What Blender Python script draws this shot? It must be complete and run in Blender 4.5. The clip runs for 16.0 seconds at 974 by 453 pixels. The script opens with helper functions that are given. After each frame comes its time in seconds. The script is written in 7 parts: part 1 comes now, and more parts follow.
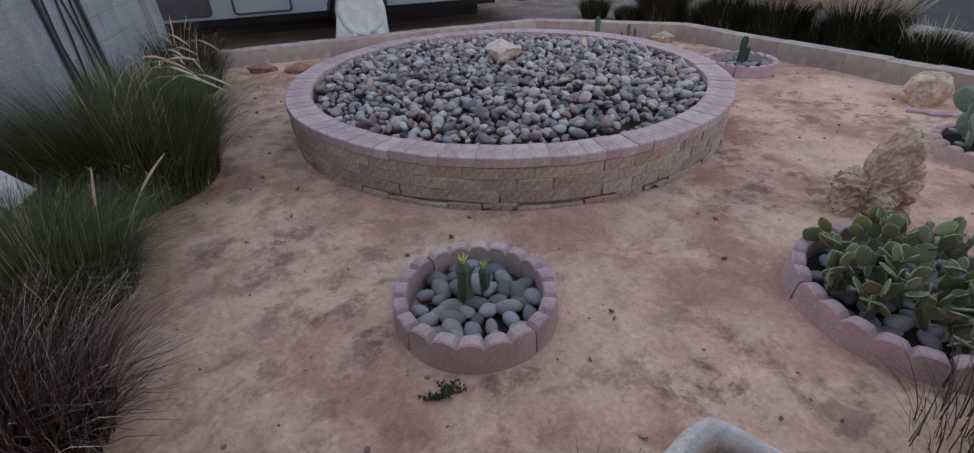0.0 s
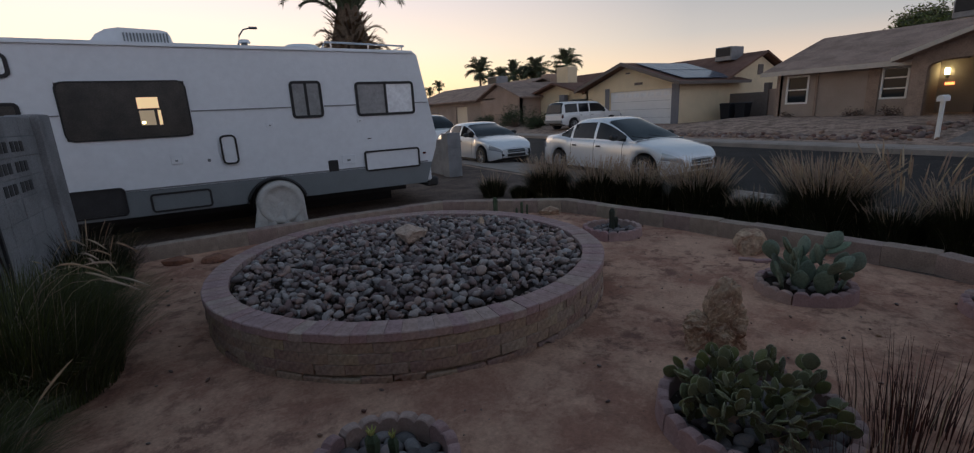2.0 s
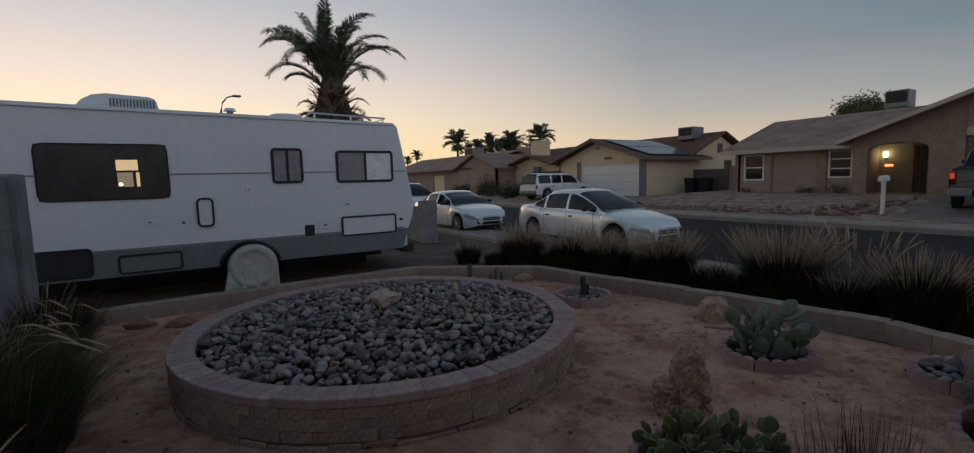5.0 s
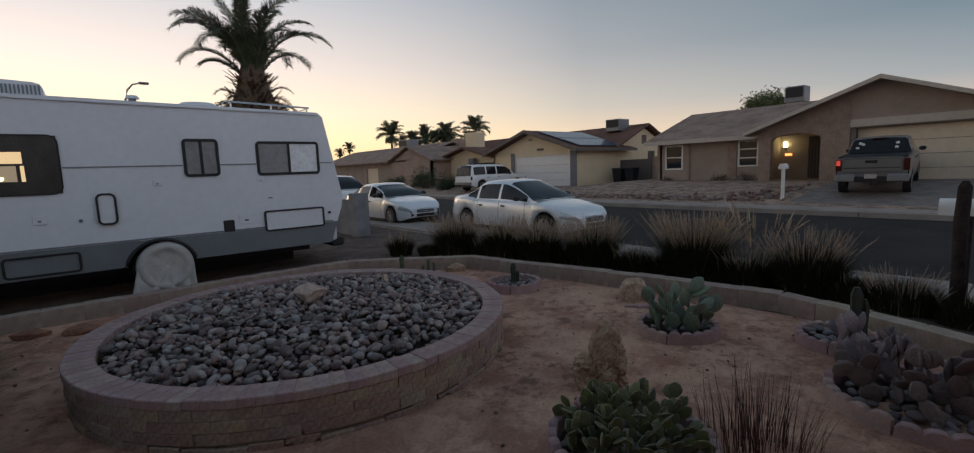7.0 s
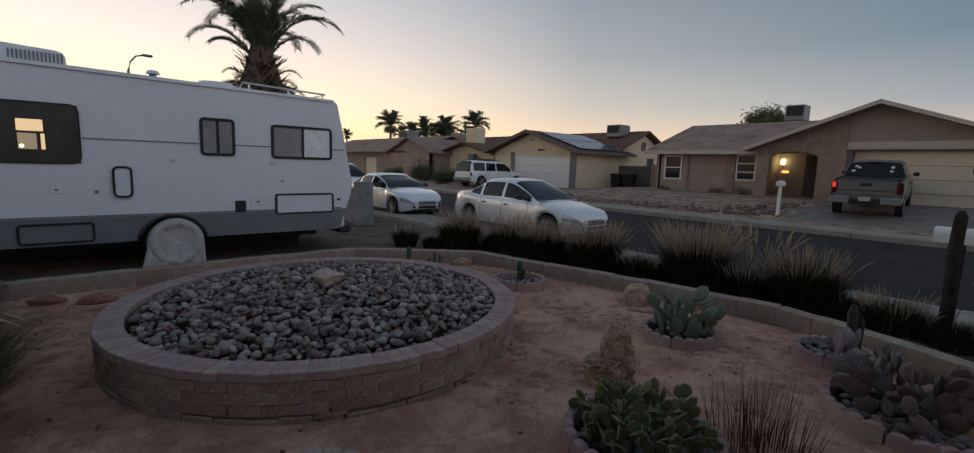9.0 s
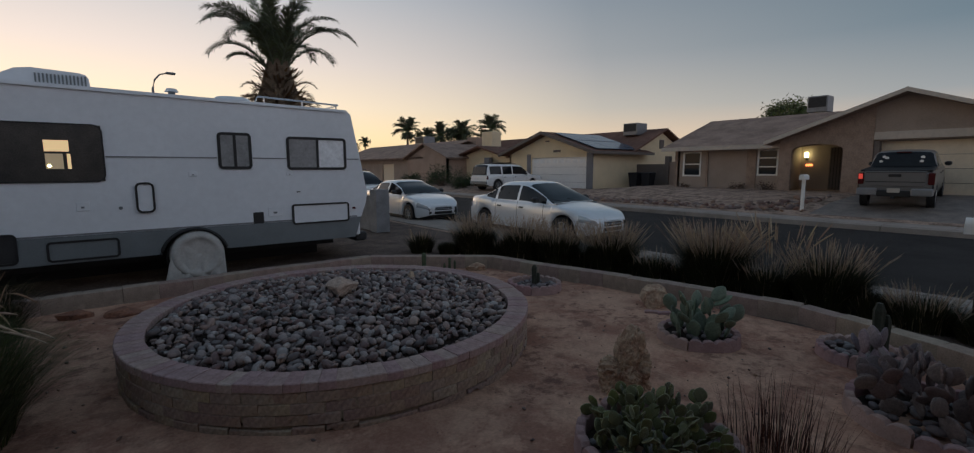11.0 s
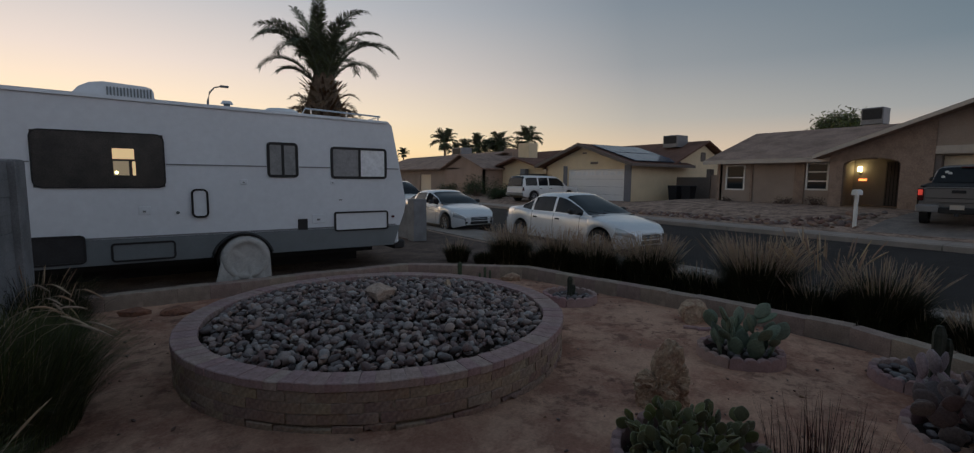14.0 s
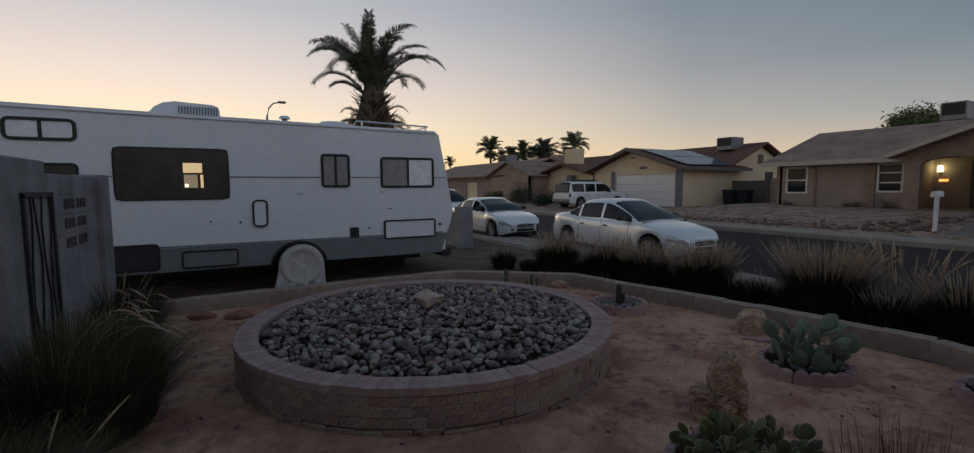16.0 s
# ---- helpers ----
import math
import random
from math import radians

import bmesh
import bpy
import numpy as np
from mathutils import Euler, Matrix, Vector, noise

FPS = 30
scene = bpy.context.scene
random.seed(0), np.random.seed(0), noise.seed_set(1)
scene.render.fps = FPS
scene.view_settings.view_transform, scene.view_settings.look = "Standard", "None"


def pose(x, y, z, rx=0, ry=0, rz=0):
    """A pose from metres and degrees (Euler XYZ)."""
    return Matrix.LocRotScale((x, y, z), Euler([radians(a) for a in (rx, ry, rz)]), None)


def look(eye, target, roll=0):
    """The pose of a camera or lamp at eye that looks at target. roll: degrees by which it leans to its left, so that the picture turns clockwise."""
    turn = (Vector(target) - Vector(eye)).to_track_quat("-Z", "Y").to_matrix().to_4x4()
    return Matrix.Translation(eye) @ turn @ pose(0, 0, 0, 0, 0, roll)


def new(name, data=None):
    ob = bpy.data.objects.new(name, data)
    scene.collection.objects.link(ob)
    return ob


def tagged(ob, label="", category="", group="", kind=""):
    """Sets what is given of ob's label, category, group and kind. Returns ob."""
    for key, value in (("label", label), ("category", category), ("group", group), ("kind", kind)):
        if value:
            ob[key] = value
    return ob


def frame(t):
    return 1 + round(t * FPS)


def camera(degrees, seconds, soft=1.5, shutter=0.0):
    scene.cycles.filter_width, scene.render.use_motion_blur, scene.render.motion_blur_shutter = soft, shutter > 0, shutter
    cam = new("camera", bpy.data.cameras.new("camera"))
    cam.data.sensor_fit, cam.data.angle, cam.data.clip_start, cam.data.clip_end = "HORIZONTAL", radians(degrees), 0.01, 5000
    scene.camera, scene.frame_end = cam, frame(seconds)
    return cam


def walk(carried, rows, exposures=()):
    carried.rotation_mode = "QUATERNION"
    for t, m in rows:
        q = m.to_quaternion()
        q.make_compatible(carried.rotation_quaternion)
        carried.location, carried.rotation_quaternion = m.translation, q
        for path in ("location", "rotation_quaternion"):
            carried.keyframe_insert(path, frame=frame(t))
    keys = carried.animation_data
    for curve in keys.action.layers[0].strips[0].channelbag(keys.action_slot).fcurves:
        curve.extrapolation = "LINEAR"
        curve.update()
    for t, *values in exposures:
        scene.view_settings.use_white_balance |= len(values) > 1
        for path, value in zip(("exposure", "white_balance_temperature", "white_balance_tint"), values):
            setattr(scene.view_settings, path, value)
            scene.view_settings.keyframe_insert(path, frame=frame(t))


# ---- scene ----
cam = camera(92.0, 16.0, soft=1.2)
PATH = [
    (0, (0.144, 0.08, 1.541), (0.67, 1.672, 0.45), -2.1),
    (0.5, (0.063, -0.14, 1.617), (0.618, 1.495, 0.608), -2.0),
    (1, (0.075, -0.152, 1.64), (0.688, 1.536, 0.76), -2.4),
    (1.2, (0.087, -0.168, 1.659), (0.733, 1.524, 0.811), -3.3),
    (1.5, (0.117, -0.208, 1.689), (0.873, 1.504, 0.984), -4.1),
    (2, (0.143, -0.313, 1.753), (1.08, 1.388, 1.275), -2.9),
    (2.5, (0.101, -0.413, 1.782), (1.105, 1.286, 1.453), -2.0),
    (3, (0.102, -0.464, 1.771), (1.156, 1.218, 1.527), -1.6),
    (3.5, (0.093, -0.472, 1.768), (1.164, 1.204, 1.554), -1.5),
    (5.8, (0.076, -0.433, 1.759), (1.134, 1.252, 1.561), -1.5),
    (6, (0.097, -0.455, 1.757), (1.184, 1.212, 1.553), -1.5),
    (6.5, (0.147, -0.502, 1.745), (1.386, 1.051, 1.519), -1.5),
    (7, (0.137, -0.541, 1.732), (1.408, 0.984, 1.49), -2.1),
    (7.5, (0.099, -0.524, 1.732), (1.395, 0.977, 1.475), -1.3),
    (8, (0.008, -0.492, 1.754), (1.316, 0.998, 1.494), 0.4),
    (8.5, (-0.1, -0.494, 1.761), (1.209, 0.996, 1.501), 0.7),
    (9, (-0.167, -0.489, 1.764), (1.128, 1.013, 1.506), 1.8),
    (11.5, (-0.068, -0.542, 1.788), (1.144, 1.032, 1.55), -1.0),
    (12, (-0.059, -0.541, 1.776), (1.137, 1.046, 1.547), -1.5),
    (12.5, (-0.082, -0.543, 1.774), (1.111, 1.047, 1.555), -0.5),
    (13, (-0.096, -0.545, 1.777), (1.093, 1.049, 1.565), 0.3),
    (13.5, (-0.117, -0.551, 1.778), (1.059, 1.053, 1.573), 0.9),
    (14, (-0.138, -0.567, 1.779), (0.979, 1.08, 1.579), 0.5),
    (14.5, (-0.125, -0.585, 1.778), (0.925, 1.106, 1.584), -0.8),
    (15, (-0.129, -0.583, 1.78), (0.864, 1.142, 1.589), -1.3),
    (15.5, (-0.136, -0.582, 1.781), (0.83, 1.16, 1.599), -1.3),
    (16, (-0.144, -0.574, 1.782), (0.807, 1.177, 1.612), -0.4),
]
EXPOSURES = [(0.0, 2.38, 6250, 14), (0.5, 1.75, 6250, 14), (1.0, 1.0, 6250, 14), (1.5, 0.88, 6250, 13), (2.0, 0.4, 6200, 12), (2.5, 0.1, 6300, 8), (3.5, 0.05, 6300, 8), (6.0, 0.05, 6300, 8), (7.0, 0.4, 6400, 9), (9.2, 0.4, 6400, 9), (11.3, 0.1, 6300, 8), (12.5, 0.0, 6300, 8), (16.0, 0.04, 6300, 8)]
walk(cam, [(t, look(eye, target, roll)) for t, eye, target, roll in PATH], EXPOSURES)

# ---- light: dusk, the sun just under the horizon beyond the motorhome ----
SUN_AZ = 8.0  # degrees from +y towards -x
world = bpy.data.worlds.new("dusk_sky")
scene.world = world
world.use_nodes = True
wn, wl = world.node_tree.nodes, world.node_tree.links
bg = wn["Background"]
sky = wn.new("ShaderNodeTexSky")
sky.sky_type = "NISHITA"
sky.sun_disc = False
sky.sun_elevation = radians(0.6)
sky.sun_rotation = radians(-SUN_AZ)
sky.air_density, sky.dust_density, sky.ozone_density = 1.0, 1.2, 2.0
SKY_GAIN = 1.0
geo = wn.new("ShaderNodeTexCoord")
sep = wn.new("ShaderNodeSeparateXYZ")
wl.new(geo.outputs["Generated"], sep.inputs[0])


def wmath(op, a, b=None):
    n = wn.new("ShaderNodeMath")
    n.operation = op
    n.use_clamp = False
    for k, v in enumerate((a, b)):
        if v is None:
            continue
        if isinstance(v, (int, float)):
            n.inputs[k].default_value = v
        else:
            wl.new(v, n.inputs[k])
    return n.outputs[0]


def wramp(fac, stops):
    n = wn.new("ShaderNodeValToRGB")
    wl.new(fac, n.inputs[0])
    while len(n.color_ramp.elements) < len(stops):
        n.color_ramp.elements.new(0.5)
    for e, (p, c) in zip(n.color_ramp.elements, stops):
        e.position, e.color = p, (*c, 1)
    return n.outputs[0]


# afterglow: warm band low over the sunset side, grey-blue away from it and overhead
up = wmath("MAXIMUM", sep.outputs[2], 0.0)
toward = wmath("ADD", wmath("MULTIPLY", sep.outputs[0], -math.sin(radians(SUN_AZ))), wmath("MULTIPLY", sep.outputs[1], math.cos(radians(SUN_AZ))))
near = wmath("MULTIPLY", wmath("ADD", toward, 1.0), 0.5)
warm = wramp(up, [(0.0, (1.0, 0.60, 0.27)), (0.06, (1.08, 0.80, 0.44)), (0.12, (1.02, 0.80, 0.56)), (0.20, (0.84, 0.70, 0.61)), (0.32, (0.56, 0.54, 0.55)), (0.6, (0.22, 0.27, 0.34)), (1.0, (0.12, 0.165, 0.22))])
cool = wramp(up, [(0.0, (0.60, 0.41, 0.30)), (0.05, (0.57, 0.43, 0.35)), (0.12, (0.25, 0.275, 0.30)), (0.22, (0.106, 0.162, 0.205)), (0.35, (0.072, 0.118, 0.158)), (1.0, (0.12, 0.165, 0.22))])
anti = wramp(up, [(0.0, (0.40, 0.37, 0.40)), (0.08, (0.50, 0.46, 0.49)), (0.25, (0.50, 0.50, 0.55)), (0.5, (0.30, 0.34, 0.41)), (1.0, (0.12, 0.165, 0.22))])
rear = wn.new("ShaderNodeMix")
rear.data_type = "RGBA"
wl.new(wramp(near, [(0.10, (0, 0, 0)), (0.46, (1, 1, 1))]), rear.inputs[0])
wl.new(anti, rear.inputs[6])
wl.new(cool, rear.inputs[7])
blend = wn.new("ShaderNodeMix")
blend.data_type = "RGBA"
wl.new(wramp(near, [(0.42, (0, 0, 0)), (0.75, (0.30, 0.30, 0.30)), (0.93, (0.82, 0.82, 0.82)), (1.0, (1, 1, 1))]), blend.inputs[0])
wl.new(rear.outputs[2], blend.inputs[6])
wl.new(warm, blend.inputs[7])
gain = wn.new("ShaderNodeVectorMath")
gain.operation = "SCALE"
wl.new(sky.outputs[0], gain.inputs[0])
gain.inputs[3].default_value = 0.02
total = wn.new("ShaderNodeVectorMath")
total.operation = "ADD"
wl.new(blend.outputs[2], total.inputs[0])
wl.new(gain.outputs[0], total.inputs[1])
wl.new(total.outputs[0], bg.inputs[0])
bg.inputs[1].default_value = SKY_GAIN

sun_data = bpy.data.lights.new("sun", "SUN")
sun_data.energy, sun_data.angle, sun_data.color = 0.12, radians(20), (1.0, 0.72, 0.5)
sun = new("sun", sun_data)
sun.matrix_world = look((-math.sin(radians(SUN_AZ)) * 50, math.cos(radians(SUN_AZ)) * 50, 6), (0, 0, 0))


# ---- materials ----
def material(name, color, rough=0.8, metal=0.0, vary=0.25, scale=6.0, fine=60.0, bump=0.2, second=None, random_piece=0.0, spec=0.4, sheen=0.0, island=False, coat=0.0):
    """Colour varied at two scales, with fine relief; second: the colour of larger blotches."""
    m = bpy.data.materials.new(name)
    m.use_nodes = True
    n, l = m.node_tree.nodes, m.node_tree.links
    b = n["Principled BSDF"]
    b.inputs["Roughness"].default_value, b.inputs["Metallic"].default_value = rough, metal
    b.inputs["Specular IOR Level"].default_value = spec
    b.inputs["Coat Weight"].default_value = coat
    b.inputs["Sheen Weight"].default_value = sheen
    tc = n.new("ShaderNodeTexCoord")
    pos = n.new("ShaderNodeNewGeometry").outputs["Position"] if random_piece == 0 else tc.outputs["Object"]
    big, small = n.new("ShaderNodeTexNoise"), n.new("ShaderNodeTexNoise")
    for t, s in ((big, scale), (small, fine)):
        t.inputs["Scale"].default_value, t.inputs["Detail"].default_value = s, 6
        t.inputs["Roughness"].default_value = 0.62
        l.new(pos, t.inputs["Vector"])
    mix = n.new("ShaderNodeMix")
    mix.data_type = "RGBA"
    c2 = second or tuple(v * (1 - vary * 1.4) for v in color)
    mix.inputs[6].default_value, mix.inputs[7].default_value = (*color, 1), (*c2, 1)
    ramp = n.new("ShaderNodeValToRGB")
    ramp.color_ramp.elements[0].position, ramp.color_ramp.elements[1].position = 0.40, 0.66
    l.new(big.outputs[0], ramp.inputs[0])
    l.new(ramp.outputs[0], mix.inputs[0])
    hsv = n.new("ShaderNodeHueSaturation")
    l.new(mix.outputs[2], hsv.inputs["Color"])
    mr = n.new("ShaderNodeMapRange")
    mr.inputs[1].default_value, mr.inputs[2].default_value = 0.3, 0.7
    mr.inputs[3].default_value, mr.inputs[4].default_value = 1 - vary, 1 + vary
    l.new(small.outputs[0], mr.inputs[0])
    value = mr.outputs[0]
    if random_piece:
        src = n.new("ShaderNodeNewGeometry").outputs["Random Per Island"] if island else n.new("ShaderNodeObjectInfo").outputs["Random"]
        r2 = n.new("ShaderNodeMapRange")
        r2.inputs[3].default_value, r2.inputs[4].default_value = 1 - random_piece, 1 + random_piece
        l.new(src, r2.inputs[0])
        mul = n.new("ShaderNodeMath")
        mul.operation = "MULTIPLY"
        l.new(value, mul.inputs[0])
        l.new(r2.outputs[0], mul.inputs[1])
        value = mul.outputs[0]
        wob = n.new("ShaderNodeMath")
        wob.operation = "MULTIPLY_ADD"
        l.new(src, wob.inputs[0])
        wob.inputs[1].default_value, wob.inputs[2].default_value = 0.045, 0.468
        spin = n.new("ShaderNodeMath")
        spin.operation = "MULTIPLY"
        l.new(src, spin.inputs[0])
        spin.inputs[1].default_value = 7.31
        part_of = n.new("ShaderNodeMath")
        part_of.operation = "FRACT"
        l.new(spin.outputs[0], part_of.inputs[0])
        sat = n.new("ShaderNodeMapRange")
        sat.inputs[3].default_value, sat.inputs[4].default_value = 1 - random_piece, 1 + random_piece
        l.new(part_of.outputs[0], sat.inputs[0])
        l.new(sat.outputs[0], hsv.inputs["Saturation"])
        l.new(wob.outputs[0], hsv.inputs["Hue"])
    l.new(value, hsv.inputs["Value"])
    l.new(hsv.outputs[0], b.inputs["Base Color"])
    if bump:
        bp = n.new("ShaderNodeBump")
        bp.inputs["Strength"].default_value, bp.inputs["Distance"].default_value = bump, 0.01
        l.new(small.outputs[0], bp.inputs["Height"])
        l.new(bp.outputs[0], b.inputs["Normal"])
    return m


def glass(name, color=(0.02, 0.025, 0.03), rough=0.04, spec=0.35):
    m = bpy.data.materials.new(name)
    m.use_nodes = True
    b = m.node_tree.nodes["Principled BSDF"]
    b.inputs["Base Color"].default_value = (*color, 1)
    b.inputs["Roughness"].default_value = rough
    b.inputs["Specular IOR Level"].default_value = spec
    return m


def glow(name, color, strength):
    m = bpy.data.materials.new(name)
    m.use_nodes = True
    b = m.node_tree.nodes["Principled BSDF"]
    b.inputs["Base Color"].default_value = (*color, 1)
    b.inputs["Emission Color"].default_value = (*color, 1)
    b.inputs["Emission Strength"].default_value = strength
    return m


def earth(name, pale, dark, red):
    """Trodden dry earth: blotches, scuffs, grit and cracks at four sizes."""
    m = bpy.data.materials.new(name)
    m.use_nodes = True
    n, l = m.node_tree.nodes, m.node_tree.links
    b = n["Principled BSDF"]
    b.inputs["Roughness"].default_value, b.inputs["Specular IOR Level"].default_value = 0.95, 0.1
    pos = n.new("ShaderNodeNewGeometry").outputs["Position"]

    def tex(scale, detail, rough, warp=0.0):
        t = n.new("ShaderNodeTexNoise")
        t.inputs["Scale"].default_value, t.inputs["Detail"].default_value, t.inputs["Roughness"].default_value = scale, detail, rough
        t.inputs["Distortion"].default_value = warp
        l.new(pos, t.inputs["Vector"])
        return t.outputs[0]

    def ramp(fac, a, c):
        r = n.new("ShaderNodeValToRGB")
        r.color_ramp.elements[0].position, r.color_ramp.elements[1].position = a, c
        l.new(fac, r.inputs[0])
        return r.outputs[0]

    def mixed(fac, a, c):
        x = n.new("ShaderNodeMix")
        x.data_type = "RGBA"
        l.new(fac, x.inputs[0])
        for k, v in ((6, a), (7, c)):
            if isinstance(v, tuple):
                x.inputs[k].default_value = (*v, 1)
            else:
                l.new(v, x.inputs[k])
        return x.outputs[2]
    blotch, scuff, grit = tex(1.1, 9, 0.70, 0.15), tex(5.0, 10, 0.72, 0.25), tex(42, 6, 0.70)
    c = mixed(ramp(blotch, 0.44, 0.58), pale, red)
    worn = n.new("ShaderNodeMath")
    worn.operation = "MULTIPLY"
    l.new(ramp(scuff, 0.49, 0.60), worn.inputs[0])
    l.new(ramp(tex(0.75, 4, 0.6, 0.3), 0.36, 0.60), worn.inputs[1])
    c = mixed(worn.outputs[0], c, dark)
    crust = n.new("ShaderNodeMath")
    crust.operation = "MULTIPLY"
    l.new(ramp(tex(3.1, 8, 0.7, 0.4), 0.54, 0.62), crust.inputs[0])
    crust.inputs[1].default_value = 0.45
    c = mixed(crust.outputs[0], c, tuple(min(1.0, 1.22 * v) for v in pale))
    hsv = n.new("ShaderNodeHueSaturation")
    mr = n.new("ShaderNodeMapRange")
    mr.inputs[1].default_value, mr.inputs[2].default_value, mr.inputs[3].default_value, mr.inputs[4].default_value = 0.3, 0.7, 0.80, 1.17
    l.new(grit, mr.inputs[0])
    l.new(mr.outputs[0], hsv.inputs["Value"])
    l.new(c, hsv.inputs["Color"])
    l.new(hsv.outputs[0], b.inputs["Base Color"])
    bump1, bump2 = n.new("ShaderNodeBump"), n.new("ShaderNodeBump")
    for bp, h, st, d in ((bump1, scuff, 0.6, 0.03), (bump2, grit, 0.6, 0.006)):
        bp.inputs["Strength"].default_value, bp.inputs["Distance"].default_value = st, d
        l.new(h, bp.inputs["Height"])
    l.new(bump1.outputs[0], bump2.inputs["Normal"])
    l.new(bump2.outputs[0], b.inputs["Normal"])
    return m


DIRT = earth("dirt", (0.545, 0.332, 0.234), (0.20, 0.107, 0.082), (0.36, 0.188, 0.134))
SOIL = material("dark_soil", (0.06, 0.045, 0.038), 0.95, vary=0.3, spec=0.1)
ASPHALT = material("asphalt", (0.034, 0.030, 0.029), 0.9, vary=0.3, scale=0.8, fine=70, bump=0.5, spec=0.2)
CONCRETE = material("concrete", (0.34, 0.295, 0.262), 0.9, vary=0.15, scale=1.2, fine=40, bump=0.3, spec=0.2)
OLDCONCRETE = material("worn_driveway", (0.25, 0.215, 0.195), 0.92, vary=0.22, scale=2.2, fine=30, bump=0.5, second=(0.17, 0.15, 0.14), spec=0.15)
GRAVEL = material("gravel_yard", (0.40, 0.285, 0.225), 0.95, vary=0.45, scale=2.5, fine=14, bump=1.0, spec=0.1)
DRIVE = material("dark_gravel", (0.15, 0.115, 0.098), 0.95, vary=0.4, scale=2.0, fine=22, bump=1.0, second=(0.085, 0.065, 0.058), spec=0.1)
BLOCK = material("concrete_block", (0.37, 0.295, 0.24), 0.92, vary=0.2, scale=5, fine=70, bump=0.6, random_piece=0.05, spec=0.15)
BLOCKWALL = material("grey_block_wall", (0.27, 0.27, 0.28), 0.92, vary=0.22, scale=2, fine=60, bump=0.5, spec=0.15)
CAP = material("paver_cap", (0.43, 0.31, 0.28), 0.88, vary=0.2, scale=9, fine=50, bump=0.6, random_piece=0.07, spec=0.15)
BRICK = material("weathered_brick", (0.42, 0.325, 0.235), 0.92, vary=0.30, scale=1.5, fine=36, bump=1.0, second=(0.245, 0.175, 0.165), random_piece=0.12, spec=0.12)
MORTAR = material("mortar", (0.36, 0.29, 0.225), 0.95, vary=0.25, scale=5, fine=60, bump=0.8, spec=0.1)
STONE = material("river_stone", (0.275, 0.215, 0.196), 0.6, vary=0.16, scale=8, fine=50, bump=0.15, second=(0.20, 0.165, 0.155), random_piece=0.60, spec=0.35)
STONES = material("river_stones", (0.275, 0.215, 0.196), 0.6, vary=0.16, scale=8, fine=50, bump=0.15, second=(0.20, 0.165, 0.155), random_piece=0.60, spec=0.35, island=True)
COBBLE = material("dark_cobble", (0.185, 0.150, 0.142), 0.55, vary=0.14, scale=7, fine=60, bump=0.2, second=(0.125, 0.115, 0.122), random_piece=0.55, spec=0.35)
SCALLOP = material("scalloped_edging", (0.40, 0.275, 0.25), 0.9, vary=0.14, scale=6, fine=70, bump=0.5, random_piece=0.10, spec=0.15)
SANDSTONE = material("sandstone", (0.47, 0.345, 0.245), 0.9, vary=0.34, scale=9, fine=34, bump=1.0, second=(0.28, 0.165, 0.115), spec=0.15)
REDROCK = material("reddish_rock", (0.30, 0.15, 0.10), 0.9, vary=0.25, scale=8, fine=40, bump=0.9, second=(0.20, 0.11, 0.085), spec=0.15)
PINKROCK = material("pink_rock", (0.52, 0.39, 0.315), 0.85, vary=0.2, scale=7, fine=40, bump=0.8, spec=0.2)
BOARDWHITE = material("scuffed_white_paint", (0.72, 0.70, 0.70), 0.7, vary=0.12, scale=14, fine=60, bump=0.2, second=(0.45, 0.42, 0.42), spec=0.2)
GREYROCK = material("pale_rock", (0.46, 0.385, 0.34), 0.85, vary=0.2, scale=4, fine=40, bump=0.8, spec=0.2)
RVWHITE = material("motorhome_white", (0.71, 0.74, 0.775), 0.35, vary=0.04, scale=0.7, fine=9, bump=0.02, spec=0.4)
RVGREY = material("motorhome_grey", (0.17, 0.19, 0.20), 0.45, vary=0.08, scale=2, bump=0.03)
RUBBER = material("rubber", (0.018, 0.018, 0.02), 0.6, vary=0.2, bump=0.1)
DARK = material("dark_metal", (0.03, 0.03, 0.032), 0.6, vary=0.2, bump=0.1)
CHROME = material("chrome", (0.6, 0.6, 0.6), 0.25, metal=1.0, vary=0.05, bump=0.0)
RIM = material("wheel_rim", (0.42, 0.42, 0.43), 0.35, metal=0.8, vary=0.05, bump=0.0)
CLOTH = material("wheel_cover_cloth", (0.50, 0.485, 0.46), 0.9, vary=0.1, scale=5, fine=30, bump=0.4)
CURTAIN = material("window_curtain", (0.30, 0.30, 0.30), 0.9, vary=0.15, scale=8, fine=30, bump=0.3)
PANE_PALE = material("pale_pane", (0.84, 0.86, 0.88), 0.2, vary=0.10, scale=6, fine=20, bump=0.0)
GLASS = glass("dark_glass", spec=0.22)
SCREEN = material("tinted_window", (0.062, 0.056, 0.05), 0.28, vary=0.45, scale=3.0, fine=70, bump=0.05, second=(0.03, 0.029, 0.028), spec=0.5)
WHITEPAINT = material("white_car_paint", (0.80, 0.80, 0.80), 0.25, vary=0.02, scale=1, fine=5, bump=0.0, spec=0.5, coat=0.5)
SILVER = material("silver_car_paint", (0.80, 0.81, 0.83), 0.30, metal=0.30, vary=0.03, scale=1, fine=5, bump=0.0, spec=0.5, coat=1.0)
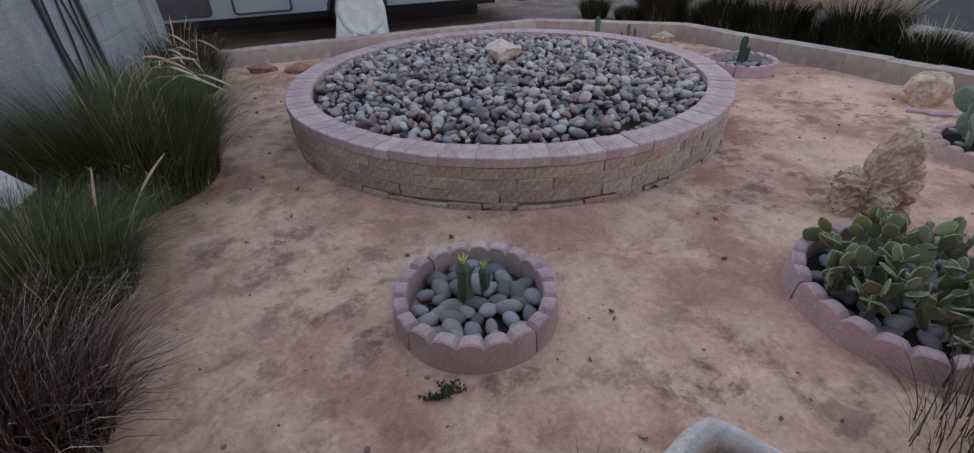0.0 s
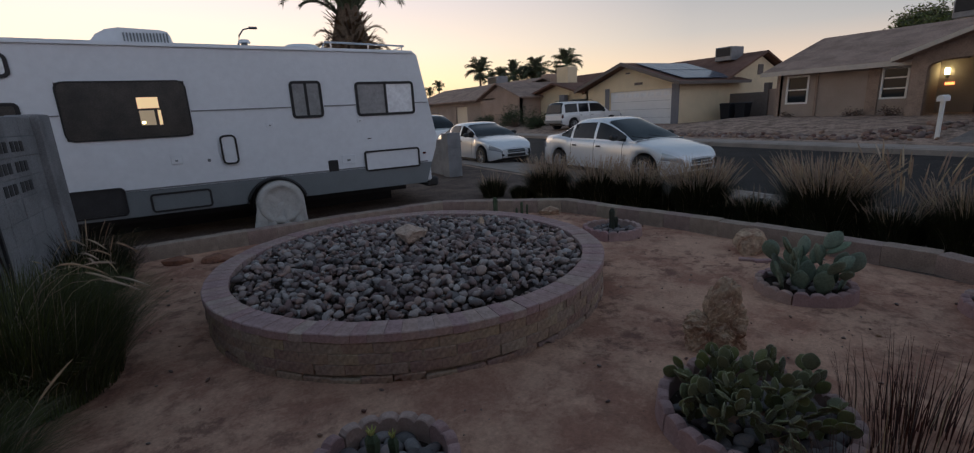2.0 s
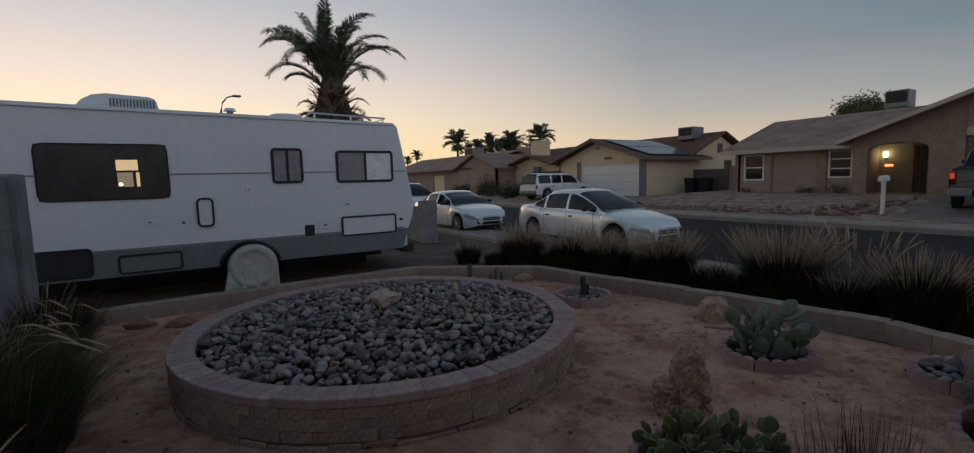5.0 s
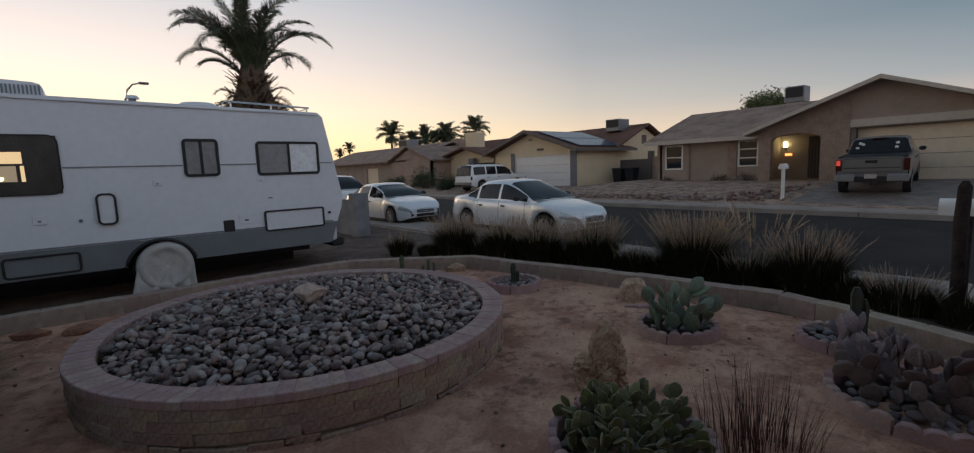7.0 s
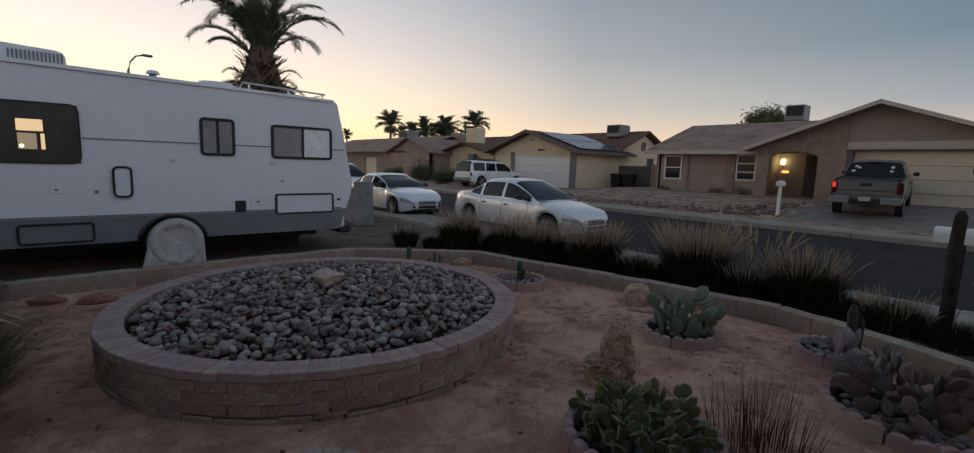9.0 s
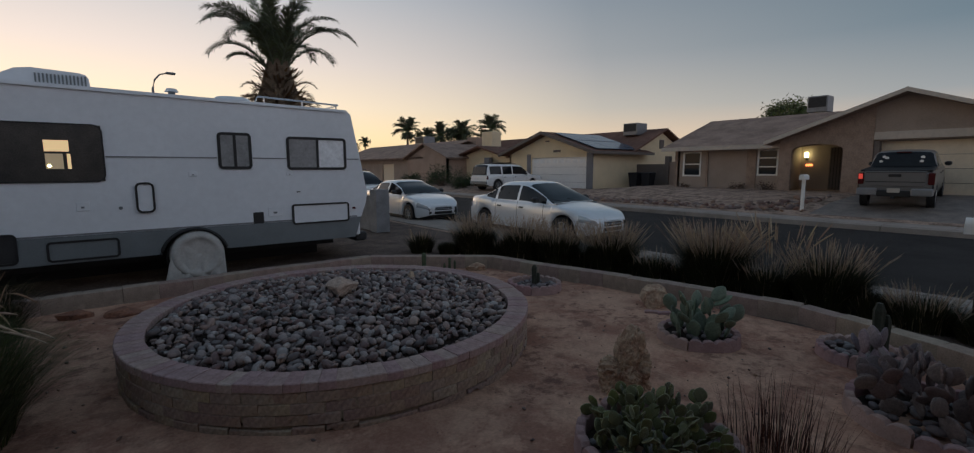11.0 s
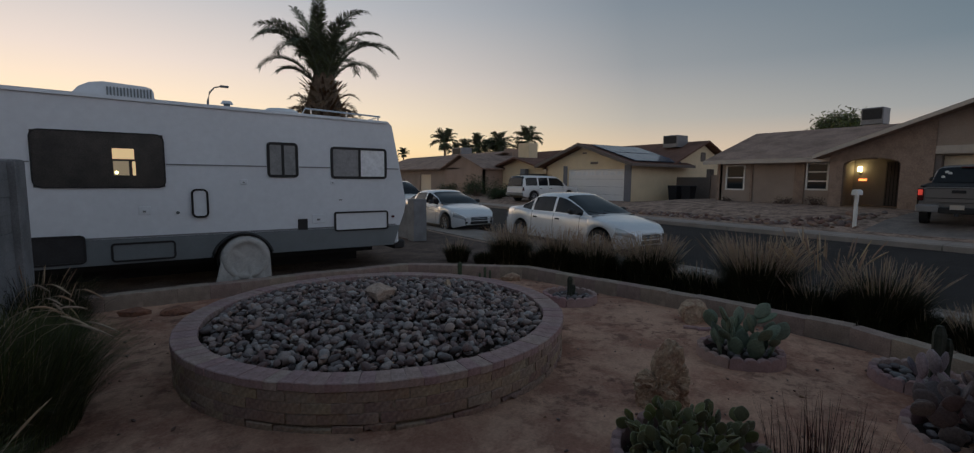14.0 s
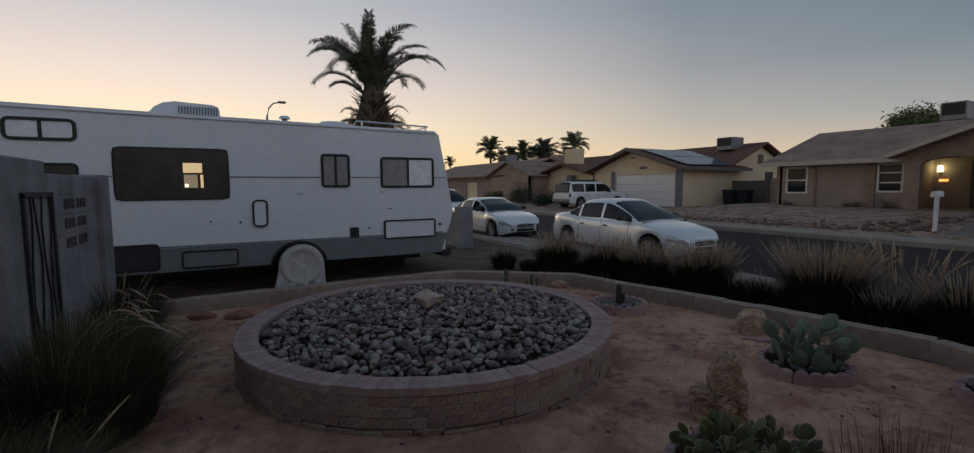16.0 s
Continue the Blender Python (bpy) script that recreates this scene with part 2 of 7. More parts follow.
GREYPAINT = material("grey_truck_paint", (0.20, 0.19, 0.185), 0.35, metal=0.3, vary=0.03, scale=1, fine=5, bump=0.0, coat=0.4)
BLACKTRIM = material("black_trim", (0.02, 0.02, 0.021), 0.5, vary=0.1, bump=0.0)
TAIL = material("tail_lamp", (0.075, 0.012, 0.012), 0.2, vary=0.05, bump=0.0)
HEAD = material("head_lamp", (0.55, 0.57, 0.6), 0.12, metal=0.5, vary=0.05, bump=0.0)
TAIL_LIT = glow("lit_tail_lamp", (0.9, 0.09, 0.06), 0.32)
STUCCO_A = material("tan_stucco", (0.365, 0.295, 0.25), 0.92, vary=0.1, scale=0.8, fine=25, bump=0.4, spec=0.12)
BRICK_A = material("tan_slump_block", (0.345, 0.255, 0.205), 0.92, vary=0.18, scale=3, fine=18, bump=0.6, spec=0.12)
STUCCO_B = material("yellow_stucco", (0.80, 0.66, 0.45), 0.92, vary=0.07, scale=0.8, fine=25, bump=0.3, spec=0.12)
STUCCO_C = material("brown_stucco", (0.40, 0.30, 0.245), 0.92, vary=0.1, scale=0.8, fine=25, bump=0.3, spec=0.12)
SHINGLE = material("brown_shingles", (0.35, 0.255, 0.21), 0.95, vary=0.25, scale=0.9, fine=14, bump=0.6, spec=0.1)
SHINGLE2 = material("red_brown_shingles", (0.20, 0.115, 0.09), 0.95, vary=0.25, scale=0.9, fine=14, bump=0.6, spec=0.1)
TRIM = material("trim_paint", (0.52, 0.46, 0.40), 0.8, vary=0.08, bump=0.1)
TRIMDARK = material("dark_trim_paint", (0.17, 0.14, 0.125), 0.8, vary=0.1, bump=0.1)
TRIMGREY = material("grey_trim_paint", (0.20, 0.20, 0.22), 0.8, vary=0.1, bump=0.1)
WINDOWWHITE = material("white_window_frame", (0.78, 0.77, 0.74), 0.6, vary=0.04, bump=0.0)
DOORWHITE = material("white_garage_door", (0.82, 0.81, 0.80), 0.6, vary=0.05, bump=0.05)
DOORTAN = material("tan_garage_door", (0.74, 0.63, 0.48), 0.6, vary=0.06, bump=0.05)
SOLAR = glass("solar_panel", (0.10, 0.12, 0.16), 0.18)
METAL = material("galvanised_metal", (0.24, 0.245, 0.26), 0.5, metal=0.6, vary=0.15, bump=0.1)
WOODPOST = material("dark_post_bark", (0.055, 0.042, 0.038), 0.95, vary=0.35, scale=10, fine=40, bump=1.0, spec=0.1)
LAMP_ON = glow("porch_lamp_glow", (1.0, 0.88, 0.40), 7.0)
SIGN_ON = glow("lit_number_plate", (1.0, 0.30, 0.08), 2.2)
GRASSGREEN = material("green_grass", (0.094, 0.108, 0.045), 0.8, vary=0.3, scale=3, fine=20, bump=0.0, random_piece=0.4, island=True, spec=0.15)
GRASSDARK = material("dark_grass", (0.040, 0.041, 0.020), 0.85, vary=0.3, scale=3, fine=20, bump=0.0, random_piece=0.4, island=True, spec=0.12)
GRASSDRY = material("dry_plume", (0.48, 0.37, 0.26), 0.9, vary=0.25, scale=3, fine=20, bump=0.0, random_piece=0.25, island=True, spec=0.1)
GRASSRED = material("red_grass", (0.10, 0.055, 0.045), 0.85, vary=0.3, scale=3, fine=20, bump=0.0, random_piece=0.4, island=True, spec=0.12)
PADPALE = material("pale_purple_pad", (0.26, 0.21, 0.235), 0.7, vary=0.25, scale=9, fine=45, bump=0.4, random_piece=0.25, spec=0.25)
PADRIM = material("cactus_pad_rim", (0.30, 0.31, 0.19), 0.8, vary=0.2, scale=9, fine=80, bump=0.5, spec=0.15)
PAD = material("cactus_pad", (0.125, 0.13, 0.052), 0.7, sheen=0.2, vary=0.2, scale=9, fine=45, bump=0.4, random_piece=0.22, spec=0.25)
PADBLUE = material("blue_cactus_pad", (0.165, 0.205, 0.145), 0.7, vary=0.2, scale=9, fine=45, bump=0.4, random_piece=0.18, spec=0.25)
PADPURPLE = material("purple_cactus_pad", (0.20, 0.155, 0.15), 0.7, vary=0.25, scale=9, fine=45, bump=0.4, random_piece=0.25, spec=0.25)
CACTUSDARK = material("dark_column_cactus", (0.04, 0.045, 0.032), 0.8, vary=0.25, scale=12, fine=60, bump=0.4)
CACTUS = material("column_cactus", (0.07, 0.10, 0.055), 0.75, vary=0.25, scale=12, fine=60, bump=0.4)
BUD = material("pale_cactus_tip", (0.45, 0.45, 0.15), 0.8, vary=0.2, bump=0.3)
PALMGREEN = material("palm_leaf", (0.11, 0.13, 0.075), 0.7, vary=0.3, scale=2, fine=20, bump=0.0, random_piece=0.35, island=True, spec=0.2)
PALMDRY = material("dry_palm_leaf", (0.20, 0.145, 0.09), 0.9, vary=0.3, scale=2, fine=20, bump=0.0, random_piece=0.35, island=True, spec=0.1)
TRUNK = material("palm_trunk", (0.17, 0.125, 0.09), 0.95, vary=0.3, scale=4, fine=20, bump=1.0, spec=0.1)
LEAF = material("tree_leaves", (0.05, 0.065, 0.03), 0.8, vary=0.3, scale=2, fine=20, bump=0.0, random_piece=0.4, island=True, spec=0.15)
TREELEAF = material("olive_tree_leaves", (0.12, 0.14, 0.06), 0.8, vary=0.3, scale=2, fine=20, bump=0.0, random_piece=0.4, island=True, spec=0.15)
TWIG = material("dry_twigs", (0.12, 0.085, 0.065), 0.95, vary=0.3, bump=0.0, random_piece=0.3, island=True)
CLAYBIN = material("dark_bin", (0.02, 0.022, 0.03), 0.6, vary=0.1, bump=0.0)


# ---- mesh helpers ----
class Mesh:
    """Gathers vertices and faces of one mesh."""

    def __init__(self):
        self.v, self.f = [], []

    def add(self, verts, faces):
        k = len(self.v)
        self.v += [tuple(p) for p in verts]
        self.f += [tuple(i + k for i in f) for f in faces]
        return self

    def box(self, x0, x1, y0, y1, z0, z1, bevel=0.0):
        b = min(bevel, (x1 - x0) * 0.45, (y1 - y0) * 0.45, (z1 - z0) * 0.45)
        if b <= 0:
            vs = [(x, y, z) for z in (z0, z1) for x, y in ((x0, y0), (x1, y0), (x1, y1), (x0, y1))]
            return self.add(vs, [(3, 2, 1, 0), (4, 5, 6, 7), (0, 1, 5, 4), (1, 2, 6, 5), (2, 3, 7, 6), (3, 0, 4, 7)])
        rings = []
        for z, d in ((z0, b), (z0 + b, 0), (z1 - b, 0), (z1, b)):
            xa, xb, ya, yb = x0 + d, x1 - d, y0 + d, y1 - d
            rings.append([(xa + b, ya, z), (xb - b, ya, z), (xb, ya + b, z), (xb, yb - b, z), (xb - b, yb, z), (xa + b, yb, z), (xa, yb - b, z), (xa, ya + b, z)])
        return self.loft(rings)

    def loft(self, rings, cap=True, closed=True):
        n = len(rings[0])
        fs = []
        for r in range(len(rings) - 1):
            for i in range(n if closed else n - 1):
                j = (i + 1) % n
                fs.append((r * n + i, r * n + j, (r + 1) * n + j, (r + 1) * n + i))
        if cap and closed:
            fs += [tuple(range(n - 1, -1, -1)), tuple((len(rings) - 1) * n + i for i in range(n))]
        return self.add([p for r in rings for p in r], fs)

    def tube(self, points, radius, sides=8, cap=True):
        rings = []
        pts = [Vector(p) for p in points]
        for k, p in enumerate(pts):
            d = (pts[min(k + 1, len(pts) - 1)] - pts[max(k - 1, 0)]).normalized()
            a = d.orthogonal().normalized() if abs(d.z) > 0.95 else d.cross(Vector((0, 0, 1))).normalized()
            b = d.cross(a)
            r = radius[k] if isinstance(radius, (list, tuple)) else radius
            rings.append([tuple(p + (a * math.cos(q) + b * math.sin(q)) * r) for q in (2 * math.pi * i / sides for i in range(sides))])
        return self.loft(rings, cap)

    def disc_y(self, cx, cz, r0, r1, y0, y1, sides=24):
        """A ring or disc lying across y, from y0 to y1."""
        def circle(r, y):
            return [(cx + r * math.cos(2 * math.pi * i / sides), y, cz + r * math.sin(2 * math.pi * i / sides)) for i in range(sides)]
        if r0 <= 0:
            return self.loft([circle(r1, y0), circle(r1, y1)])
        rings = [circle(r0, y0), circle(r1, y0), circle(r1, y1), circle(r0, y1), circle(r0, y0)]
        return self.loft(rings, cap=False)

    def prism(self, outline, y0, y1):
        """An outline of (x, z) points pushed from y0 to y1."""
        return self.loft([[(x, y0, z) for x, z in outline], [(x, y1, z) for x, z in outline]])

    def moved(self, m):
        self.v = [tuple(m @ Vector(p)) for p in self.v]
        return self

    def data(self, name, smooth=False):
        me = bpy.data.meshes.new(name)
        me.from_pydata(self.v, [], self.f)
        me.update()
        bm = bmesh.new()
        bm.from_mesh(me)
        bmesh.ops.recalc_face_normals(bm, faces=bm.faces)
        bm.to_mesh(me)
        bm.free()
        if smooth:
            me.shade_smooth()
        return me


def part(name, mesh, mat, parent=None, label="", smooth=False):
    me = mesh if isinstance(mesh, bpy.types.Mesh) else mesh.data(name, smooth)
    if not me.materials:
        me.materials.append(mat)
    ob = new(name, me)
    if parent is not None:
        ob.parent = parent
    return tagged(ob, label=label) if label else ob


def thing(name, m, label, category, group="", kind=""):
    e = new(name)
    e.empty_display_size = 0.1
    e.matrix_world = m
    return tagged(e, label, category, group, kind)


def rounded(x0, x1, z0, z1, r, steps=5):
    out = []
    for cx, cz, a in ((x1 - r, z0 + r, -90), (x1 - r, z1 - r, 0), (x0 + r, z1 - r, 90), (x0 + r, z0 + r, 180)):
        out += [(cx + r * math.cos(radians(a + 90 * k / steps)), cz + r * math.sin(radians(a + 90 * k / steps))) for k in range(steps + 1)]
    return out


def frame_ring(outer, inner, y0, y1):
    m = Mesh()
    n = len(outer)
    rings = [[(x, y, z) for x, z in o] for o, y in ((outer, y1), (outer, y0), (inner, y0), (inner, y1), (outer, y1))]
    return m.loft(rings, cap=False)


rng = random.Random(7)


# ---- ground, road and pavements ----
def lot_height(x, y):
    """Yard and drive level, the carriageway sunk, the lots across the street rising to the houses."""
    if x < 8.45:
        return 0.0
    if x < 17.6:
        return -0.12
    rise = 1 - (1 - min(max((x - 18.9) / 6.0, 0.0), 1.0)) ** 2
    share = min(max((19.0 - y) / 3.0, 0.0), 1.0)
    return 0.10 + rise * (0.24 + 0.36 * share)


def axis_steps(stops):
    out = []
    for a, b, step in stops:
        n = max(1, round((b - a) / step))
        out += [a + (b - a) * k / n for k in range(n)]
    return out + [stops[-1][1]]


def build_ground():
    xs = axis_steps([(-500, -60, 110), (-60, -3, 6), (-3, 6.6, 0.075), (6.6, 8.4, 0.3), (8.4, 8.5, 0.1), (8.5, 17.55, 1.5), (17.55, 17.65, 0.1), (17.65, 26, 0.8), (26, 60, 6), (60, 700, 120)])
    ys = axis_steps([(-500, -60, 110), (-60, -1.5, 4), (-1.5, 8.4, 0.075), (8.4, 16, 0.5), (16, 34, 1.0), (34, 80, 5), (80, 900, 120)])
    vs, fs = [], []
    for y in ys:
        for x in xs:
            z = lot_height(x, y)
            if x < 8.4 and x > -4 and -3 < y < 16:
                p = Vector((x, y, 0))
                fade = 1.0 if x < 6.4 else 0.4
                z += fade * (0.018 * noise.noise(p * 0.9) + 0.010 * noise.noise(p * 3.1) + 0.006 * noise.noise(p * 9.0)) - 0.006
            vs.append((x, y, z))
    w = len(xs)
    for j in range(len(ys) - 1):
        for i in range(w - 1):
            fs.append((j * w + i, j * w + i + 1, (j + 1) * w + i + 1, (j + 1) * w + i))
    me = bpy.data.meshes.new("ground")
    me.from_pydata(vs, [], fs)
    me.shade_smooth()
    me.materials.append(DIRT)
    me.materials.append(GRAVEL)
    me.materials.append(DRIVE)
    centre = np.array([0.5 * (xs[i] + xs[i + 1]) for j in range(len(ys) - 1) for i in range(w - 1)])
    cy = np.array([0.5 * (ys[j] + ys[j + 1]) for j in range(len(ys) - 1) for i in range(w - 1)])
    me.polygons.foreach_set("material_index", np.where(((cy > 7.5) & (centre < 7.3) & (cy < 40)) | ((centre > 5.9) & (centre < 7.3) & (cy > -6) & (cy < 40)), 2, (centre > 17) | (cy > 8.4)).astype(np.int32))
    tagged(new("ground", me), "dry tan desert dirt with scuffed dark patches", "ground", kind="structure")


build_ground()
tagged(part("road", Mesh().box(8.72, 17.33, -150, 300, -0.35, -0.07), ASPHALT), "dark worn asphalt residential street", "road", kind="structure")


def slab_row(name, x0, x1, y0, y1, z0, z1, length, label):
    """A pavement or kerb of separate slabs with open joints."""
    whole = thing(name, pose(0, 0, 0), label, "pavement", kind="structure")
    count = max(1, round((y1 - y0) / length))
    step = (y1 - y0) / count
    me = Mesh().box(x0, x1, 0, step - 0.012, z0, z1, 0.012).data("slab")
    me.materials.append(CONCRETE)
    for k in range(count):
        part("slab", me, CONCRETE, whole).location = (0, y0 + k * step, 0)
    return whole


slab_row("pavement_near", 7.35, 8.55, -12, 36, -0.2, 0.03, 1.5, "pale concrete pavement slabs along the street")
slab_row("kerb_near", 8.56, 8.73, -12, 36, -0.3, 0.035, 3.0, "pale concrete kerb along the street")
slab_row("kerb_far", 17.32, 17.52, -15, 60, -0.3, 0.09, 3.0, "pale concrete kerb across the street")
slab_row("pavement_far", 17.53, 18.85, -15, 60, -0.2, 0.105, 1.5, "pale concrete pavement across the street")
drive = Mesh()
drive.loft([[(18.86, -0.9, -0.2), (18.86, 5.4, -0.2), (18.86, 5.4, 0.115), (18.86, -0.9, 0.125)], [(20.9, -0.9, 0), (20.9, 5.25, 0), (20.9, 5.25, 0.475), (20.9, -0.9, 0.475)], [(22.9, -0.9, 0.1), (22.9, 5.1, 0.1), (22.9, 5.1, 0.66), (22.9, -0.9, 0.66)], [(25.1, -0.9, 0.2), (25.1, 5.0, 0.2), (25.1, 5.0, 0.73), (25.1, -0.9, 0.73)]])
tagged(part("driveway", drive, OLDCONCRETE), "worn stained concrete driveway sloping up to the garage", "driveway", kind="structure")
drive = Mesh()
drive.loft([[(18.86, 20.9, -0.2), (18.86, 27.6, -0.2), (18.86, 27.6, 0.115), (18.86, 20.9, 0.115)], [(26.0, 20.9, 0.1), (26.0, 27.6, 0.1), (26.0, 27.6, 0.33), (26.0, 20.9, 0.33)]])
tagged(part("driveway", drive, CONCRETE), "concrete driveway of the yellow house", "driveway", kind="structure")


# ---- unseen house added behind the camera to shade the yard from that side ----
own = thing("house_behind", pose(-1.5, -1.9, 0), "unseen plain tan stucco house wall added to shade the yard", "house", kind="structure")
part("wall", Mesh().box(-9.0, 6.3, -0.2, 0.0, -0.2, 2.75), STUCCO_A, own)
part("wall", Mesh().box(6.1, 6.3, -9.0, -0.2, -0.2, 2.75), STUCCO_A, own)
part("roof", Mesh().loft([[(x, 0.55, 2.6), (x, 0.55, 2.75), (x, -4.5, 4.4), (x, -9.5, 2.75), (x, -9.5, 2.6)] for x in (-9.5, 6.8)]), SHINGLE, own)
# unseen overhang added above the camera to darken the near ground
part("porch_roof", Mesh().box(-9.5, 0.9, 0.56, 2.7, 2.56, 2.68), SHINGLE, own)


# ---- raised round planter ----
RC, RR, RIM_Z, CAP_T, CAP_W = (1.77, 4.27), 1.95, 0.365, 0.06, 0.20


def sector(r0, r1, a0, a1, z0, z1, steps=2, lift=0.004):
    """A ring piece between two angles (degrees)."""
    m = Mesh()
    rings = []
    for k in range(steps + 1):
        a = radians(a0 + (a1 - a0) * k / steps)
        c, s = math.cos(a), math.sin(a)
        e = lift
        rings.append([(r0 * c, r0 * s, z0), (r1 * c, r1 * s, z0), (r1 * c, r1 * s, z1 - e), ((r1 - e) * c, (r1 - e) * s, z1), ((r0 + e) * c, (r0 + e) * s, z1), (r0 * c, r0 * s, z1 - e)])
    return m.loft(rings)


def stone_mesh(k, seed_at):
    """A smooth river stone about 1 long (half lengths 0.5), flattened, of its own shape."""
    r = random.Random(seed_at + k)
    bm = bmesh.new()
    bmesh.ops.create_icosphere(bm, subdivisions=2, radius=0.5)
    sx, sy, sz = 1.0, r.uniform(0.56, 0.86), r.uniform(0.40, 0.66)
    off = Vector((r.uniform(0, 50), r.uniform(0, 50), r.uniform(0, 50)))
    for v in bm.verts:
        d = 1 + 0.32 * noise.noise(v.co * 2.4 + off) + 0.14 * noise.noise(v.co * 5 + off)
        v.co = Vector((v.co.x * sx, v.co.y * sy, v.co.z * sz)) * d
    me = bpy.data.meshes.new("river_stone")
    bm.to_mesh(me)
    bm.free()
    me.shade_smooth()
    return me


STONE_MESHES = [stone_mesh(k, 100) for k in range(14)]
for me in STONE_MESHES:
    me.materials.append(STONE)
def cobble_mesh(k):
    """A smooth egg-shaped cobble, longer than wide."""
    r = random.Random(900 + k)
    bm = bmesh.new()
    bmesh.ops.create_icosphere(bm, subdivisions=3, radius=0.5)
    sy, sz, egg = r.uniform(0.58, 0.74), r.uniform(0.42, 0.56), r.uniform(-0.25, 0.25)
    off = Vector((r.uniform(0, 50), r.uniform(0, 50), r.uniform(0, 50)))
    for v in bm.verts:
        d = 1 + 0.12 * noise.noise(v.co * 2.2 + off)
        w = 1 + egg * v.co.x
        v.co = Vector((v.co.x, v.co.y * sy * w, v.co.z * sz * w)) * d
    me = bpy.data.meshes.new("river_stone")
    bm.to_mesh(me)
    bm.free()
    me.shade_smooth()
    me.materials.append(COBBLE)
    return me


COBBLES = [cobble_mesh(k) for k in range(8)]
STONE_ARRAYS = []
for me in STONE_MESHES:
    co = np.zeros(len(me.vertices) * 3)
    me.vertices.foreach_get("co", co)
    STONE_ARRAYS.append((co.reshape(-1, 3), [tuple(p.vertices) for p in me.polygons]))


def stone_pose(x, y, z, size, r, flat=0.5):
    return Matrix.Translation((x, y, z)) @ Euler((r.uniform(-flat, flat), r.uniform(-flat, flat), r.uniform(0, 6.28))).to_matrix().to_4x4() @ Matrix.Diagonal((size, size, size, 1))


def joined_stones(name, places, mat, parent, label=""):
    vs, fs, k = [], [], 0
    for which, m in places:
        co, faces = STONE_ARRAYS[which]
        mm = np.array(m)
        vs.append(co @ mm[:3, :3].T + mm[:3, 3])
        fs += [tuple(i + k for i in f) for f in faces]
        k += len(co)
    me = bpy.data.meshes.new(name)
    me.from_pydata(np.concatenate(vs).tolist(), [], fs)
    me.shade_smooth()
    me.materials.append(mat)
    ob = new(name, me)
    ob.parent = parent
    return tagged(ob, label=label, kind="stuff")


